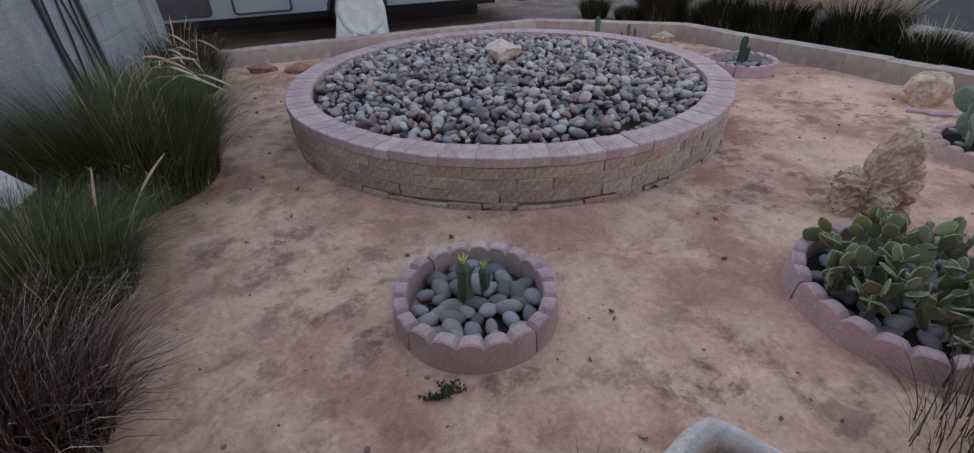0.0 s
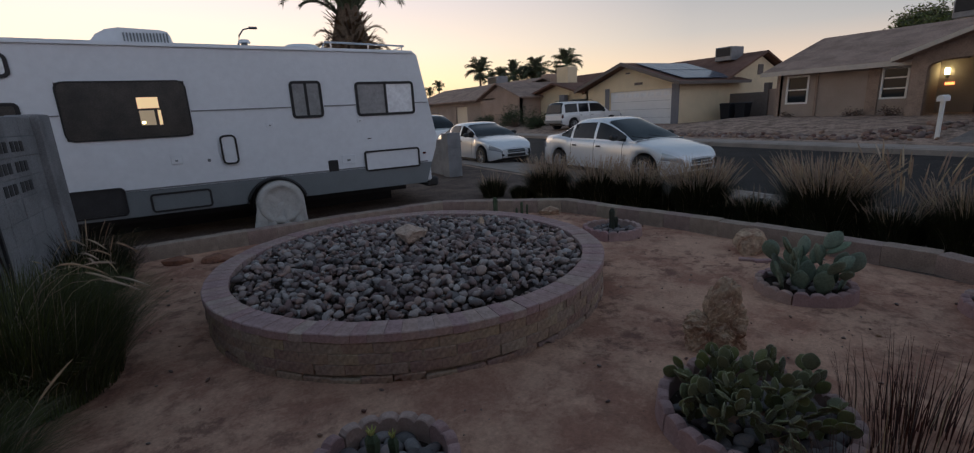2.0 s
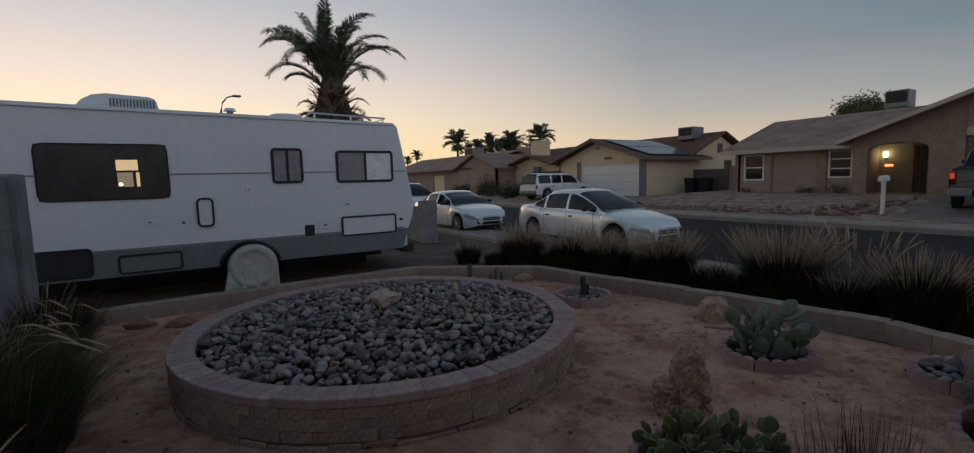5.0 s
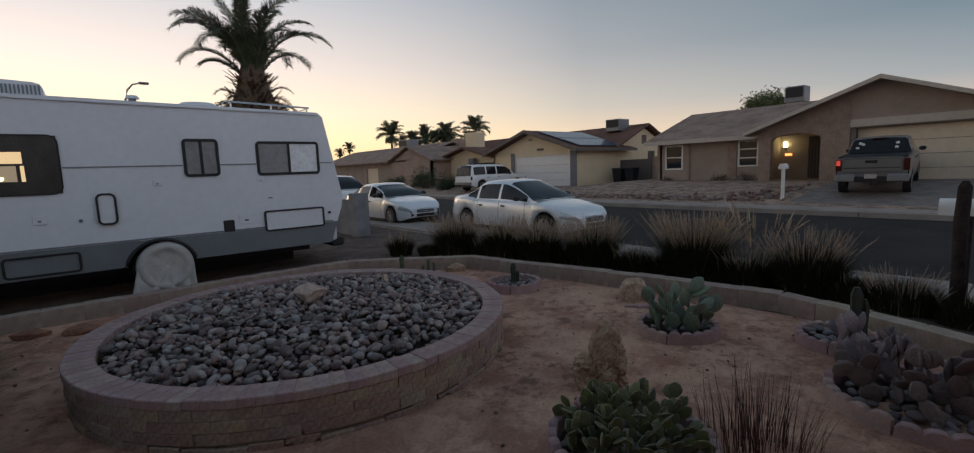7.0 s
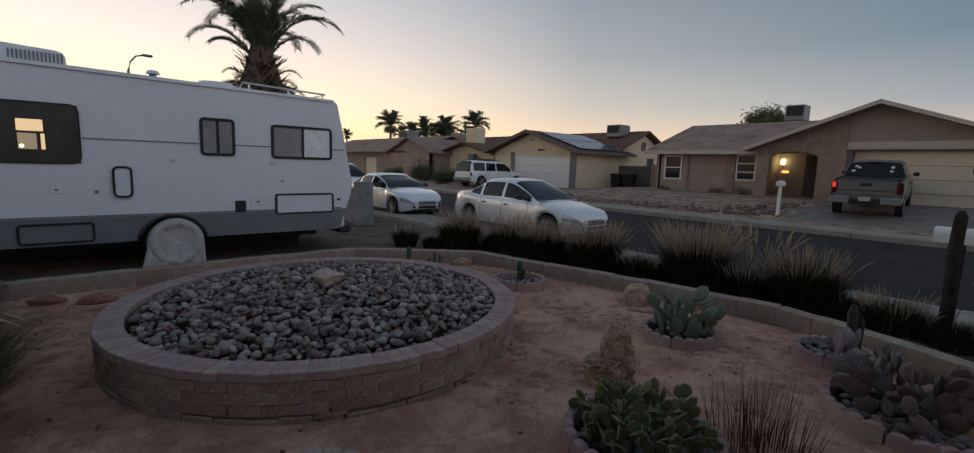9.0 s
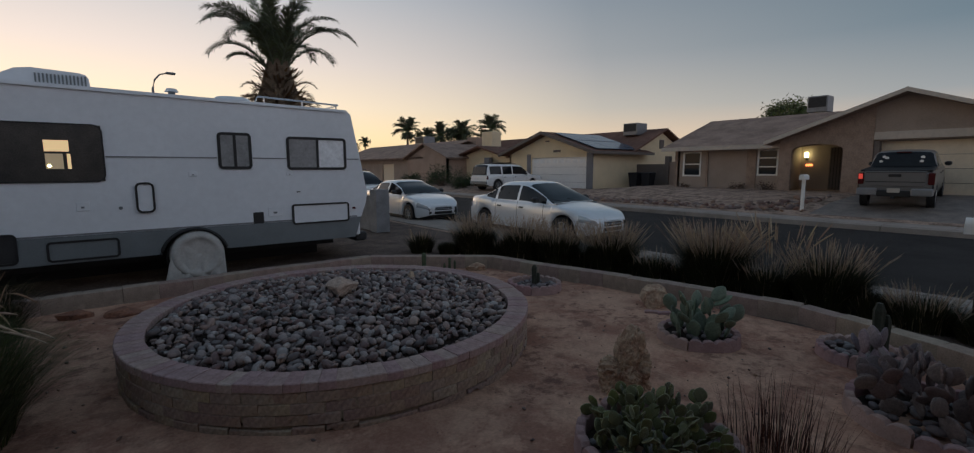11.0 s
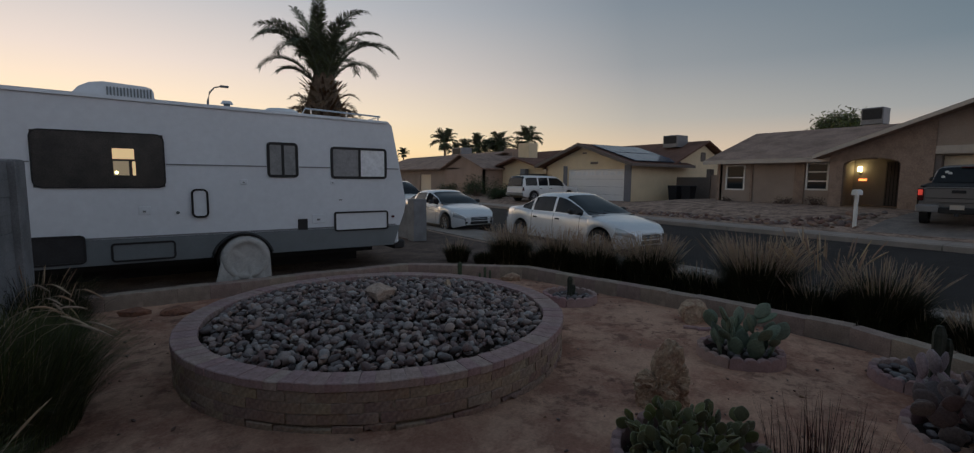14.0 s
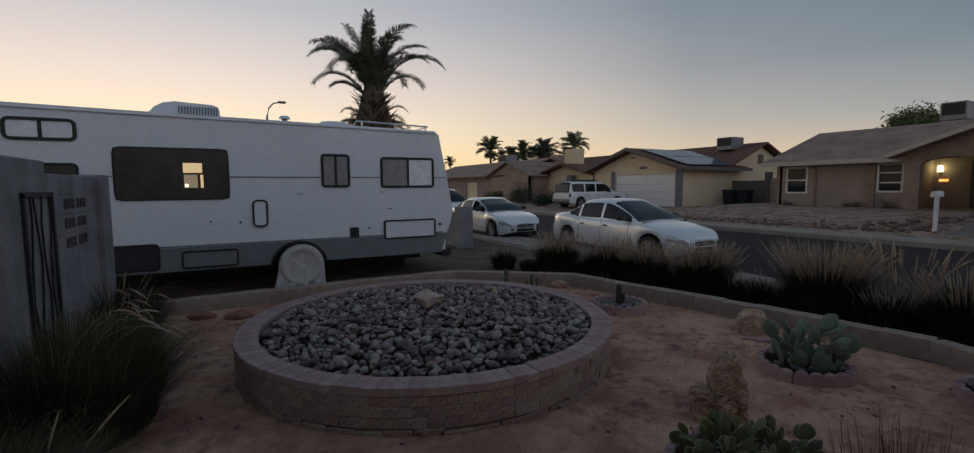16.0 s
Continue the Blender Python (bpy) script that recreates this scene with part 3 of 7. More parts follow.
def build_planter():
    top = thing("round_planter", pose(RC[0], RC[1], 0), "raised round brick planter filled with grey river stones", "planter")
    part("wall_core", sector(RR - 0.17, RR - 0.006, 0, 360, 0.085, RIM_Z - CAP_T - 0.003, 96, 0), MORTAR, top, "crumbling tan mortar")
    part("footing", sector(RR - 0.17, RR - 0.022, 0, 360, -0.1, 0.084, 96, 0), MORTAR, top, "recessed crumbling footing")
    soil = Mesh()
    soil.loft([[(r * math.cos(2 * math.pi * i / 64), r * math.sin(2 * math.pi * i / 64), z) for i in range(64)] for r, z in ((RR - 0.16, 0.20), (RR - 0.6, 0.27), (0.9, 0.33), (0.05, 0.36))])
    part("soil", soil, SOIL, top)
    part("cap_mortar", sector(RR - CAP_W + 0.006, RR + 0.004, 0, 360, RIM_Z - CAP_T, RIM_Z - 0.007, 96, 0), CAP, top)
    caps = 108
    cap = sector(RR - CAP_W, RR + 0.012, 0, 360 / caps * 0.979, RIM_Z - CAP_T, RIM_Z, 2, 0.006).data("cap_brick")
    r = random.Random(3)
    for k in range(caps):
        part("cap_brick", cap, CAP, top).matrix_basis = pose(r.uniform(-0.004, 0.004), r.uniform(-0.004, 0.004), r.uniform(-0.004, 0.003), 0, 0, 360 / caps * k)
    courses, each = 4, 56
    h = (RIM_Z - CAP_T + 0.02) / courses
    bricks = []
    for v in range(6):
        m = sector(RR - 0.11, RR, 0, 360 / each * 0.976, 0, h - 0.006, 5, 0.008)
        out = []
        for p in m.v:
            q = Vector(p)
            e = 0.010 * noise.noise(q * 16 + Vector((v * 9, 0, 0))) + 0.006 * noise.noise(q * 45 + Vector((0, v * 9, 0)))
            flat = Vector((q.x, q.y, 0)).normalized()
            out.append(tuple(q + flat * e + Vector((0, 0, 0.5 * e))))
        m.v = out
        bricks.append(m.data("brick"))
    worn = []
    for v in range(5):
        m = sector(RR - 0.11, RR, 0, 360 / each * 0.975, 0, h - 0.006, 7, 0.008)
        out = []
        for p in m.v:
            q = Vector(p)
            e = 0.012 * noise.noise(q * 18 + Vector((v * 9, 5, 0)))
            flat = Vector((q.x, q.y, 0)).normalized()
            gone = 0.018 + 0.10 * noise.noise(Vector((q.x * 5 + v * 3, q.y * 14, 1.5))) if q.z < h * 0.4 else 0.0
            out.append(tuple(q + flat * e + Vector((0, 0, max(0.0, gone)))))
        m.v = out
        worn.append(m.data("brick"))
    for c in range(courses):
        for k in range(each):
            crumble = 0.03 if c == 0 else 0.0
            eaten = c == 0 and (288 < 360 / each * k < 356 or r.random() < 0.08)
            part("brick", worn[r.randrange(5)] if eaten else bricks[r.randrange(6)], BRICK, top).matrix_basis = pose(r.uniform(-0.006, 0.004), r.uniform(-0.006, 0.004), -0.02 + c * h + r.uniform(-0.003, 0.002) - crumble * r.random(), 0, 0, 360 / each * (k + 0.5 * (c % 2)) + r.uniform(-0.2, 0.2)) 
    # stones: two layers, heaped a little towards the middle
    places = []
    inner = RR - CAP_W - 0.03
    for layer, step, sink in ((0, 0.105, 0.05), (1, 0.070, 0.0)):
        n = int(2 * inner / step) + 2
        for j in range(-n // 2, n // 2 + 1):
            for i in range(-n // 2, n // 2 + 1):
                x = (i + 0.5 * (j % 2)) * step + r.uniform(-0.42, 0.42) * step
                y = j * step * 0.87 + r.uniform(-0.42, 0.42) * step
                d = math.hypot(x, y)
                if d > inner:
                    continue
                heap = 0.335 + 0.08 * (1 - (d / inner) ** 2) + 0.03 * noise.noise(Vector((x * 1.6, y * 1.6, 3))) - 0.02 * (d / inner) ** 6
                size = r.choice((0.045, 0.052, 0.06, 0.068, 0.075, 0.082, 0.092, 0.115)) * r.uniform(0.88, 1.12)
                places.append((r.randrange(14), stone_pose(x, y, heap - sink + r.uniform(-0.025, 0.035), size, r, 0.8), (y - 0.35 * x, layer)))
    near = sorted((p for p in places if p[2][1] == 1), key=lambda p: p[2][0])
    singles, rest = near[:300], near[300:] + [p for p in places if p[2][1] == 0]
    for which, m, _ in singles:
        part("river_stone", STONE_MESHES[which], STONE, top).matrix_basis = m
    joined_stones("river_stones", [(w, m) for w, m, _ in rest], STONES, top, "heaped grey and pinkish river stones")


def rock(name, x, y, z, sx, sy, sz, mat, label, seed_at, rough=0.35, turn=0.0, lean=0.0, crag=0.0):
    """A broken rock: a faceted ball pulled out of shape."""
    r = random.Random(seed_at)
    bm = bmesh.new()
    bmesh.ops.create_icosphere(bm, subdivisions=4, radius=1.0)
    off = Vector((r.uniform(0, 90), r.uniform(0, 90), r.uniform(0, 90)))
    planes = [(Vector((r.uniform(-1, 1), r.uniform(-1, 1), r.uniform(-0.6, 1))).normalized(), r.uniform(0.62, 0.85)) for _ in range(9)]
    for v in bm.verts:
        p = v.co.copy()
        for nrm, lim in planes:
            over = p.dot(nrm) - lim
            if over > 0:
                p -= nrm * over * 0.9
        p *= 1 + crag * 0.25 * noise.noise(Vector((v.co.x * 4.5, v.co.y * 4.5, v.co.z * 1.1)) + off) + rough * (0.5 * noise.noise(v.co * 1.5 + off) + 0.28 * noise.noise(v.co * 3.7 + off) + 0.14 * noise.noise(v.co * 9 + off))
        v.co = Vector((p.x * sx, p.y * sy, max(p.z * sz + sz * 0.75, -0.08)))
    me = bpy.data.meshes.new(name)
    bm.to_mesh(me)
    bm.free()
    me.materials.append(mat)
    ob = new(name, me)
    ob.matrix_world = pose(x, y, z, 0, lean, turn)
    return tagged(ob, label, "rock")


build_planter()
rock("centre_rock", 1.80, 4.42, 0.405, 0.21, 0.15, 0.115, PINKROCK, "pale pink squared rock lying on the river stones", 5, 0.25, 20)
rock("leaning_rock", 2.85, 4.75, 0.34, 0.045, 0.14, 0.07, SANDSTONE, "small mossy tan rock on the river stones", 6, 0.3, -35)


# ---- low block edging round the yard ----
EDGE = [(-1.75, 7.22), (-0.5, 7.40), (3.52, 7.47), (5.2, 6.08), (5.86, 3.1), (6.1, 1.35), (5.72, 0.1), (5.05, -1.4)]


def build_edging():
    top = thing("block_edging", pose(0, 0, 0), "low edging of pale concrete blocks round the yard", "edging", kind="structure")
    r = random.Random(11)
    full = Mesh().box(0, 0.3985, -0.1, 0.1, -0.06, 0.2, 0.005).data("block")
    for (xa, ya), (xb, yb) in zip(EDGE, EDGE[1:]):
        length = math.hypot(xb - xa, yb - ya)
        n = max(1, round(length / 0.4))
        turn = math.degrees(math.atan2(yb - ya, xb - xa))
        for k in range(n):
            t = k / n
            ob = part("block", full, BLOCK, top)
            ob.matrix_basis = pose(xa + (xb - xa) * t, ya + (yb - ya) * t, r.uniform(-0.008, 0.004), 0, 0, turn + r.uniform(-0.5, 0.5)) @ Matrix.Diagonal((length / n / 0.4, 1, 1, 1))


build_edging()


# ---- scalloped stone rings ----
def scallop_segment(radius, a0, a1, height, count=5):
    """A curved edging stone whose top is cut in scallops."""
    m = Mesh()
    steps = count * 6
    rings = []
    for k in range(steps + 1):
        a = radians(a0 + (a1 - a0) * k / steps)
        u = (k / 6.0) % 1.0
        z = height - 0.030 + 0.030 * math.sqrt(max(0.0, 1 - (2 * u - 1) ** 2))
        c, s = math.cos(a), math.sin(a)
        r0, r1 = radius - 0.062, radius
        rings.append([(r0 * c, r0 * s, -0.05), ((r1 + 0.012) * c, (r1 + 0.012) * s, -0.05), (r1 * c, r1 * s, z - 0.006), ((r1 - 0.008) * c, (r1 - 0.008) * s, z), ((r0 + 0.008) * c, (r0 + 0.008) * s, z), (r0 * c, r0 * s, z - 0.006)])
    return m.loft(rings)


def edging_ring(x, y, radius, height, segments, label, stones=26, turn=0.0, fill=0.55, seed_at=0, stone_size=0.10, skip=()):
    top = thing("ring_planter", pose(x, y, 0, 0, 0, turn), label, "planter", "scalloped ring planters")
    each = 360 / segments
    seg = scallop_segment(radius, 0.8, each - 0.8, height).data("edging_stone")
    r = random.Random(seed_at)
    for k in range(segments):
        if k in skip:
            continue
        part("edging_stone", seg, SCALLOP, top).matrix_basis = pose(0, 0, r.uniform(-0.008, 0.004), r.uniform(-1.2, 1.2), r.uniform(-1.2, 1.2), each * k)
    bed = height * fill
    soil = Mesh().loft([[((radius - 0.05) * math.cos(2 * math.pi * i / 32), (radius - 0.05) * math.sin(2 * math.pi * i / 32), z) for i in range(32)] for z in (-0.05, bed - 0.04)])
    part("soil", soil, SOIL, top)
    taken = []
    tries = 0
    while len(taken) < stones and tries < 4000:
        tries += 1
        a, d = r.uniform(0, 6.283), (radius - 0.10) * math.sqrt(r.random())
        px, py = d * math.cos(a), d * math.sin(a)
        if any((px - q[0]) ** 2 + (py - q[1]) ** 2 < (stone_size * 0.66) ** 2 for q in taken):
            continue
        taken.append((px, py))
        part("river_stone", COBBLES[r.randrange(8)], COBBLE, top).matrix_basis = stone_pose(px, py, bed + r.uniform(-0.005, 0.015), stone_size * r.uniform(0.9, 1.35), r, 0.3)
    return top


edging_ring(0.60, 1.67, 0.375, 0.15, 4, "scalloped pink edging ring with river stones and two small cacti", 52, 24, 0.28, 1, 0.105)
edging_ring(2.47, 0.98, 0.50, 0.13, 5, "scalloped pink edging ring round a bushy prickly pear", 80, 10, 0.30, 2, 0.09)
edging_ring(4.74, 4.42, 0.40, 0.12, 4, "scalloped pale edging ring with a small column cactus", 26, 40, 0.4, 3, 0.10)
edging_ring(4.62, 1.83, 0.40, 0.11, 4, "scalloped pale edging ring round a blue-green prickly pear", 26, 15, 0.6, 4, 0.08)
edging_ring(4.30, -0.08, 0.54, 0.12, 5, "scalloped pink edging ring round a purple prickly pear", 60, 30, 0.3, 5, 0.085)
edging_ring(5.32, 0.62, 0.34, 0.11, 4, "scalloped edging ring with dark stones and a column cactus", 22, 0, 0.5, 6, 0.09)

def craggy_rock(name, x, y, z, lobes, mat, label, seed_at):
    """Weathered sandstone: overlapping lobes pitted by ridged noise, fused into one skin."""
    bm = bmesh.new()
    bmesh.ops.create_icosphere(bm, subdivisions=6, radius=1.0)
    core = Vector((0, 0, 0.16))
    off = Vector((seed_at * 3.1, seed_at * 1.7, seed_at * 0.3))
    for v in bm.verts:
        d = v.co.normalized()
        best = 0.05
        for lx, ly, lz, sx, sy, sz in lobes:
            o = core - Vector((lx, ly, lz))
            p, q = Vector((o.x / sx, o.y / sy, o.z / sz)), Vector((d.x / sx, d.y / sy, d.z / sz))
            a, b, c = q.dot(q), p.dot(q), p.dot(p) - 1
            if b * b - a * c > 0:
                best = max(best, (-b + math.sqrt(b * b - a * c)) / a)
        p = core + d * best
        step = noise.cell(p * 17 + off) * 0.018
        pit = abs(noise.noise(p * 21 + off)) * 0.045 + abs(noise.noise(p * 48 + off)) * 0.022
        p += d * (0.05 * noise.noise(p * 7 + off) + 0.5 * step - pit + 0.015)
        v.co = Vector((p.x, p.y, max(p.z, -0.04)))
    me = bpy.data.meshes.new(name)
    bm.to_mesh(me)
    bm.free()
    me.materials.append(mat)
    ob = new(name, me)
    ob.matrix_world = pose(x, y, z)
    return tagged(ob, label, "rock")


craggy_rock("standing_rock", 3.04, 1.66, -0.02, ((0.05, -0.03, 0.24, 0.13, 0.12, 0.27), (0.10, -0.05, 0.42, 0.085, 0.09, 0.14), (-0.07, 0.04, 0.13, 0.10, 0.10, 0.19), (0.12, -0.09, 0.16, 0.09, 0.09, 0.20)), SANDSTONE, "jagged standing tan sandstone rock on the dirt", 29)
rock("edge_rock", 4.83, 5.98, -0.02, 0.19, 0.11, 0.085, SANDSTONE, "low brown rock lying against the edging", 33, 0.35, -40)
rock("boulder", 5.30, 2.78, -0.03, 0.20, 0.17, 0.19, SANDSTONE, "rounded tan boulder beside the edging", 23, 0.3, 10)
def stone_basin(x, y, turn):
    """A rough pale basin lying by the path: thick bent rim round a dark hollow."""
    top = thing("stone_basin", pose(x, y, 0, 0, 0, turn), "pale grey rough stone basin half sunk in the dirt", "basin")
    rim, n = [], 64
    for i in range(n):
        a = 2 * math.pi * i / n
        k = 1 / (abs(math.cos(a)) ** 1.25 + abs(math.sin(a)) ** 1.25) ** 0.8 + 0.04 * noise.noise(Vector((math.cos(a) * 2, math.sin(a) * 2, 4)))
        c, q = math.cos(a) * k, math.sin(a) * k
        w = 0.085 + 0.014 * noise.noise(Vector((c * 3, q * 3, 9)))
        R = 0.37
        rim.append([((R + 0.02) * c, (R + 0.02) * q, -0.06), ((R + 0.01) * c, (R + 0.01) * q, 0.07), ((R - 0.015) * c, (R - 0.015) * q, 0.105), ((R - w * 0.6) * c, (R - w * 0.6) * q, 0.115), ((R - w) * c, (R - w) * q, 0.095), ((R - w - 0.02) * c, (R - w - 0.02) * q, -0.03)])
    body = Mesh()
    body.loft(rim + [rim[0]], cap=False)
    part("rim", body, GREYROCK, top, "", True)
    part("hollow", Mesh().loft([[(0.25 * math.cos(2 * math.pi * i / 24), 0.25 * math.sin(2 * math.pi * i / 24), z) for i in range(24)] for z in (-0.06, -0.02)]), SOIL, top)


stone_basin(1.02, 0.44, 68)
board = part("white_board", Mesh().box(-0.012, 0.012, -0.09, 0.09, 0.0, 0.62, 0.004), BOARDWHITE)
# lower end hangs above the ground, placed to fit the camera's view
board.matrix_world = Matrix.Translation((-1.50, 2.98, 0.36)) @ Vector((-0.62, 0.10, 0.72)).to_track_quat("Z", "Y").to_matrix().to_4x4() @ pose(0, 0, 0, 0, 0, 75)
tagged(board, "scuffed white painted board in the grass, placed to fit the view", "board")


# ---- motorhome ----
def build_motorhome():
    top = thing("motorhome", pose(0, 8.32, 0), "white motorhome with grey skirt and covered wheel on the drive", "motorhome")
    X0, X1, D = -6.2, 3.62, 2.4
    ROOF, SK, LOW = 2.93, 0.84, 0.46
    # body: side outline with a raked nose, lofted across with rounded roof edges
    def outline(inset):
        i = inset
        return [(X0 + i, SK), (X0 + i, ROOF - i + 0.04), (X0 + 0.10 + i, ROOF - i + 0.10), (X1 - 0.12 - i, ROOF - i - 0.04), (X1 - 0.03 - i, ROOF - i - 0.12), (X1 + 0.15 - i, 1.9), (X1 + 0.26 - i, 1.30), (X1 + 0.22 - i, 1.1), (X1 + 0.12 - i, SK)]
    body = Mesh().loft([[(x, y, z) for x, z in outline(i)] for y, i in ((0.02, 0.03), (0.0, 0.012), (0.0, 0.0), (D, 0.0), (D + 0.02, 0.03))][1:])
    part("body", body, RVWHITE, top)
    cx, cz, wr = 0.88, 0.36, 0.47
    skirt = Mesh()
    edge = [(X0, SK - 0.002), (X0, LOW)]
    arch = [(cx + wr * math.cos(radians(a)), cz + wr * math.sin(radians(a))) for a in range(168, 11, -12)]
    arch = [(x, max(z, LOW)) for x, z in arch]
    # skirt panel in pieces round the wheel arch
    def panel(points):
        skirt.loft([[(x, y, z) for x, z in points] for y in (-0.025, 0.06)])
    panel([(X0, SK), (X0, LOW), (arch[0][0], LOW), (arch[0][0], SK)])
    for (xa, za), (xb, zb) in zip(arch, arch[1:]):
        panel([(xa, SK), (xa, za), (xb, zb), (xb, SK)])
    panel([(arch[-1][0], SK), (arch[-1][0], LOW), (X1 - 0.02, LOW - 0.01), (X1 + 0.11, SK)])
    part("skirt", skirt, RVGREY, top, "grey lower skirt")
    lip = Mesh()
    path = [(cx + (wr + 0.0) * math.cos(radians(a)), -0.03, max(cz + wr * math.sin(radians(a)), LOW)) for a in range(168, 11, -8)]
    lip.tube(path, 0.028, 6)
    part("wheel_arch", lip, BLACKTRIM, top)
    part("chassis", Mesh().box(X0 + 0.2, X1 - 0.3, 0.45, D - 0.2, 0.30, SK), DARK, top)
    # unseen skirt and sheet added to keep light out from under the body
    part("far_shade_skirt", Mesh().box(X0, X1, D - 0.06, D, 0.08, SK), RVGREY, top)
    part("light_baffle", Mesh().box(-4.6, 3.2, 1.1, 1.15, 0.04, 0.6), RUBBER, top)
    part("nose_cap", Mesh().box(X1 - 0.02, X1 + 0.12, 0.05, D - 0.05, LOW, SK, 0.03), RVWHITE, top)
    # wheels, the one by the yard under a cloth cover
    for wx in (cx, -3.9):
        for wy in (0.12, D - 0.35):
            w = part("wheel", Mesh().disc_y(wx, 0.39, 0.20, 0.39, wy, wy + 0.25, 28), RUBBER, top)
            part("rim", Mesh().disc_y(wx, 0.39, 0, 0.205, wy + 0.03, wy + 0.2, 24), RIM, w)
    cover = Mesh()
    rings = []
    n = 72
    for rad, y in ((0.01, -0.060), (0.10, -0.064), (0.18, -0.066), (0.23, -0.070), (0.262, -0.095), (0.29, -0.112), (0.325, -0.108), (0.352, -0.09), (0.372, -0.055), (0.385, -0.01), (0.387, 0.16)):
        ring = []
        for i in range(n):
            a = 2 * math.pi * i / n
            x, z = cx + 0.035 + rad * math.cos(a), 0.405 + rad * math.sin(a)
            sag = x * 5 + 3 * (z - 0.4) ** 2
            fold = 0.020 * noise.noise(Vector((sag, z * 2.2, 1))) + 0.012 * (1 - 2 * abs(noise.noise(Vector((x * 4 + z * 5, z * 3 - x * 2, 5)))))
            ring.append((x, y + fold, z))
        rings.append(ring)
    cover.loft(rings)
    part("wheel_cover", cover, CLOTH, top, "crumpled white cloth wheel cover", True)
    hem = Mesh()
    rings = []
    for k in range(9):
        t = k / 8
        z = 0.42 - 0.40 * t
        xa, xb = cx - 0.335 - 0.10 * t, cx + 0.41 + 0.01 * t
        front = [(xa + (xb - xa) * i / 24, -0.05 - 0.035 * t + 0.022 * math.sin(i * 1.1 + 2 * t) * t + 0.03 * noise.noise(Vector((i * 0.45, t * 2, 7))), z + 0.02 * t * noise.noise(Vector((i * 0.3, 3, 1)))) for i in range(25)]
        rings.append(front + [(x, y + 0.012, q) for x, y, q in reversed(front)])
    hem.loft(rings)
    part("cover_hem", hem, CLOTH, top, "loose hem of the white wheel cover", True)
    # windows with rubber frames
    def window(name, x0, x1, z0, z1, r, panes, frame_w=0.045, frame_mat=BLACKTRIM, label=""):
        w = part(name, frame_ring(rounded(x0, x1, z0, z1, r), rounded(x0 + frame_w, x1 - frame_w, z0 + frame_w, z1 - frame_w, max(r - frame_w, 0.015)), -0.022, 0.01), frame_mat, top, label)
        span = (x1 - x0 - 2 * frame_w) / len(panes)
        for k, mat in enumerate(panes):
            a = x0 + frame_w + span * k
            part("pane", Mesh().box(a - 0.006, a + span + 0.006, -0.008, 0.004, z0 + frame_w - 0.006, z1 - frame_w + 0.006), mat, w)
            if k:
                part("mullion", Mesh().box(a - 0.022, a + 0.022, -0.018, 0.0, z0 + frame_w, z1 - frame_w), frame_mat, w)
        return w
    window("window", -2.86, -2.06, 2.47, 2.79, 0.09, (PANE_PALE, PANE_PALE))
    big = window("large_window", -1.68, -0.15, 1.60, 2.42, 0.11, (SCREEN,), 0.02, BLACKTRIM, "large tinted window with dark screen")
    window("window", 1.30, 1.81, 1.78, 2.385, 0.07, (CURTAIN, CURTAIN))
    window("window", 2.38, 3.47, 1.765, 2.355, 0.07, (PANE_DIM, PANE_PALE))
    window("window", -2.75, -2.07, 1.72, 2.16, 0.07, (SCREEN,))
    # emissive patches on the large window: sky glow through it, a lamp's reflection
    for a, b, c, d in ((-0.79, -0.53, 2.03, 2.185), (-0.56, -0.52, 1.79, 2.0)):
        part("sky_glow_patch", Mesh().box(a, b, -0.014, -0.010, c, d), SKYGLOW, big, "warm emissive patch for sky glow seen through the window")
    part("dim_sky_glow_patch", Mesh().box(-0.785, -0.60, -0.014, -0.010, 1.79, 2.0), SKYGLOW_DIM, big, "dim emissive patch for sky glow seen through the window")
    part("lamp_glint", Mesh().disc_y(-0.75, 1.83, 0, 0.022, -0.018, -0.012, 12), LAMP_REFLECT, big)
    # hatches
    def hatch(name, x0, x1, z0, z1, r, mat, w=0.03):
        h = part(name, frame_ring(rounded(x0, x1, z0, z1, r), rounded(x0 + w, x1 - w, z0 + w, z1 - w, max(r - w, 0.01)), -0.045, 0.0), BLACKTRIM, top)
        part("hatch_panel", Mesh().prism(rounded(x0 + w * 0.6, x1 - w * 0.6, z0 + w * 0.6, z1 - w * 0.6, max(r - w * 0.6, 0.01)), -0.030, 0.02), mat, h)
        return h
    hatch("oval_hatch", 0.165, 0.405, 1.12, 1.585, 0.08, RVWHITE)
    hatch("storage_hatch", 2.42, 3.48, 0.775, 1.145, 0.05, RVWHITE)
    hatch("lower_hatch", -0.88, -0.07, 0.49, 0.78, 0.06, RVGREY)
    hatch("lower_hatch", -1.95, -1.16, 0.50, 0.92, 0.07, DARK)
    part("vent", Mesh().box(1.775, 1.945, -0.02, 0.01, 0.82, 1.035, 0.015), BLACKTRIM, top, "small black vent")
    for x, z, w, h in ((2.02, 0.95, 0.24, 0.16), (-0.52, 1.19, 0.15, 0.13), (0.87, 1.66, 0.12, 0.08), (2.36, 1.66, 0.10, 0.07)):
        part("cover_plate", Mesh().box(x, x + w, -0.016, 0.005, z, z + h, 0.006), RVWHITE, top)
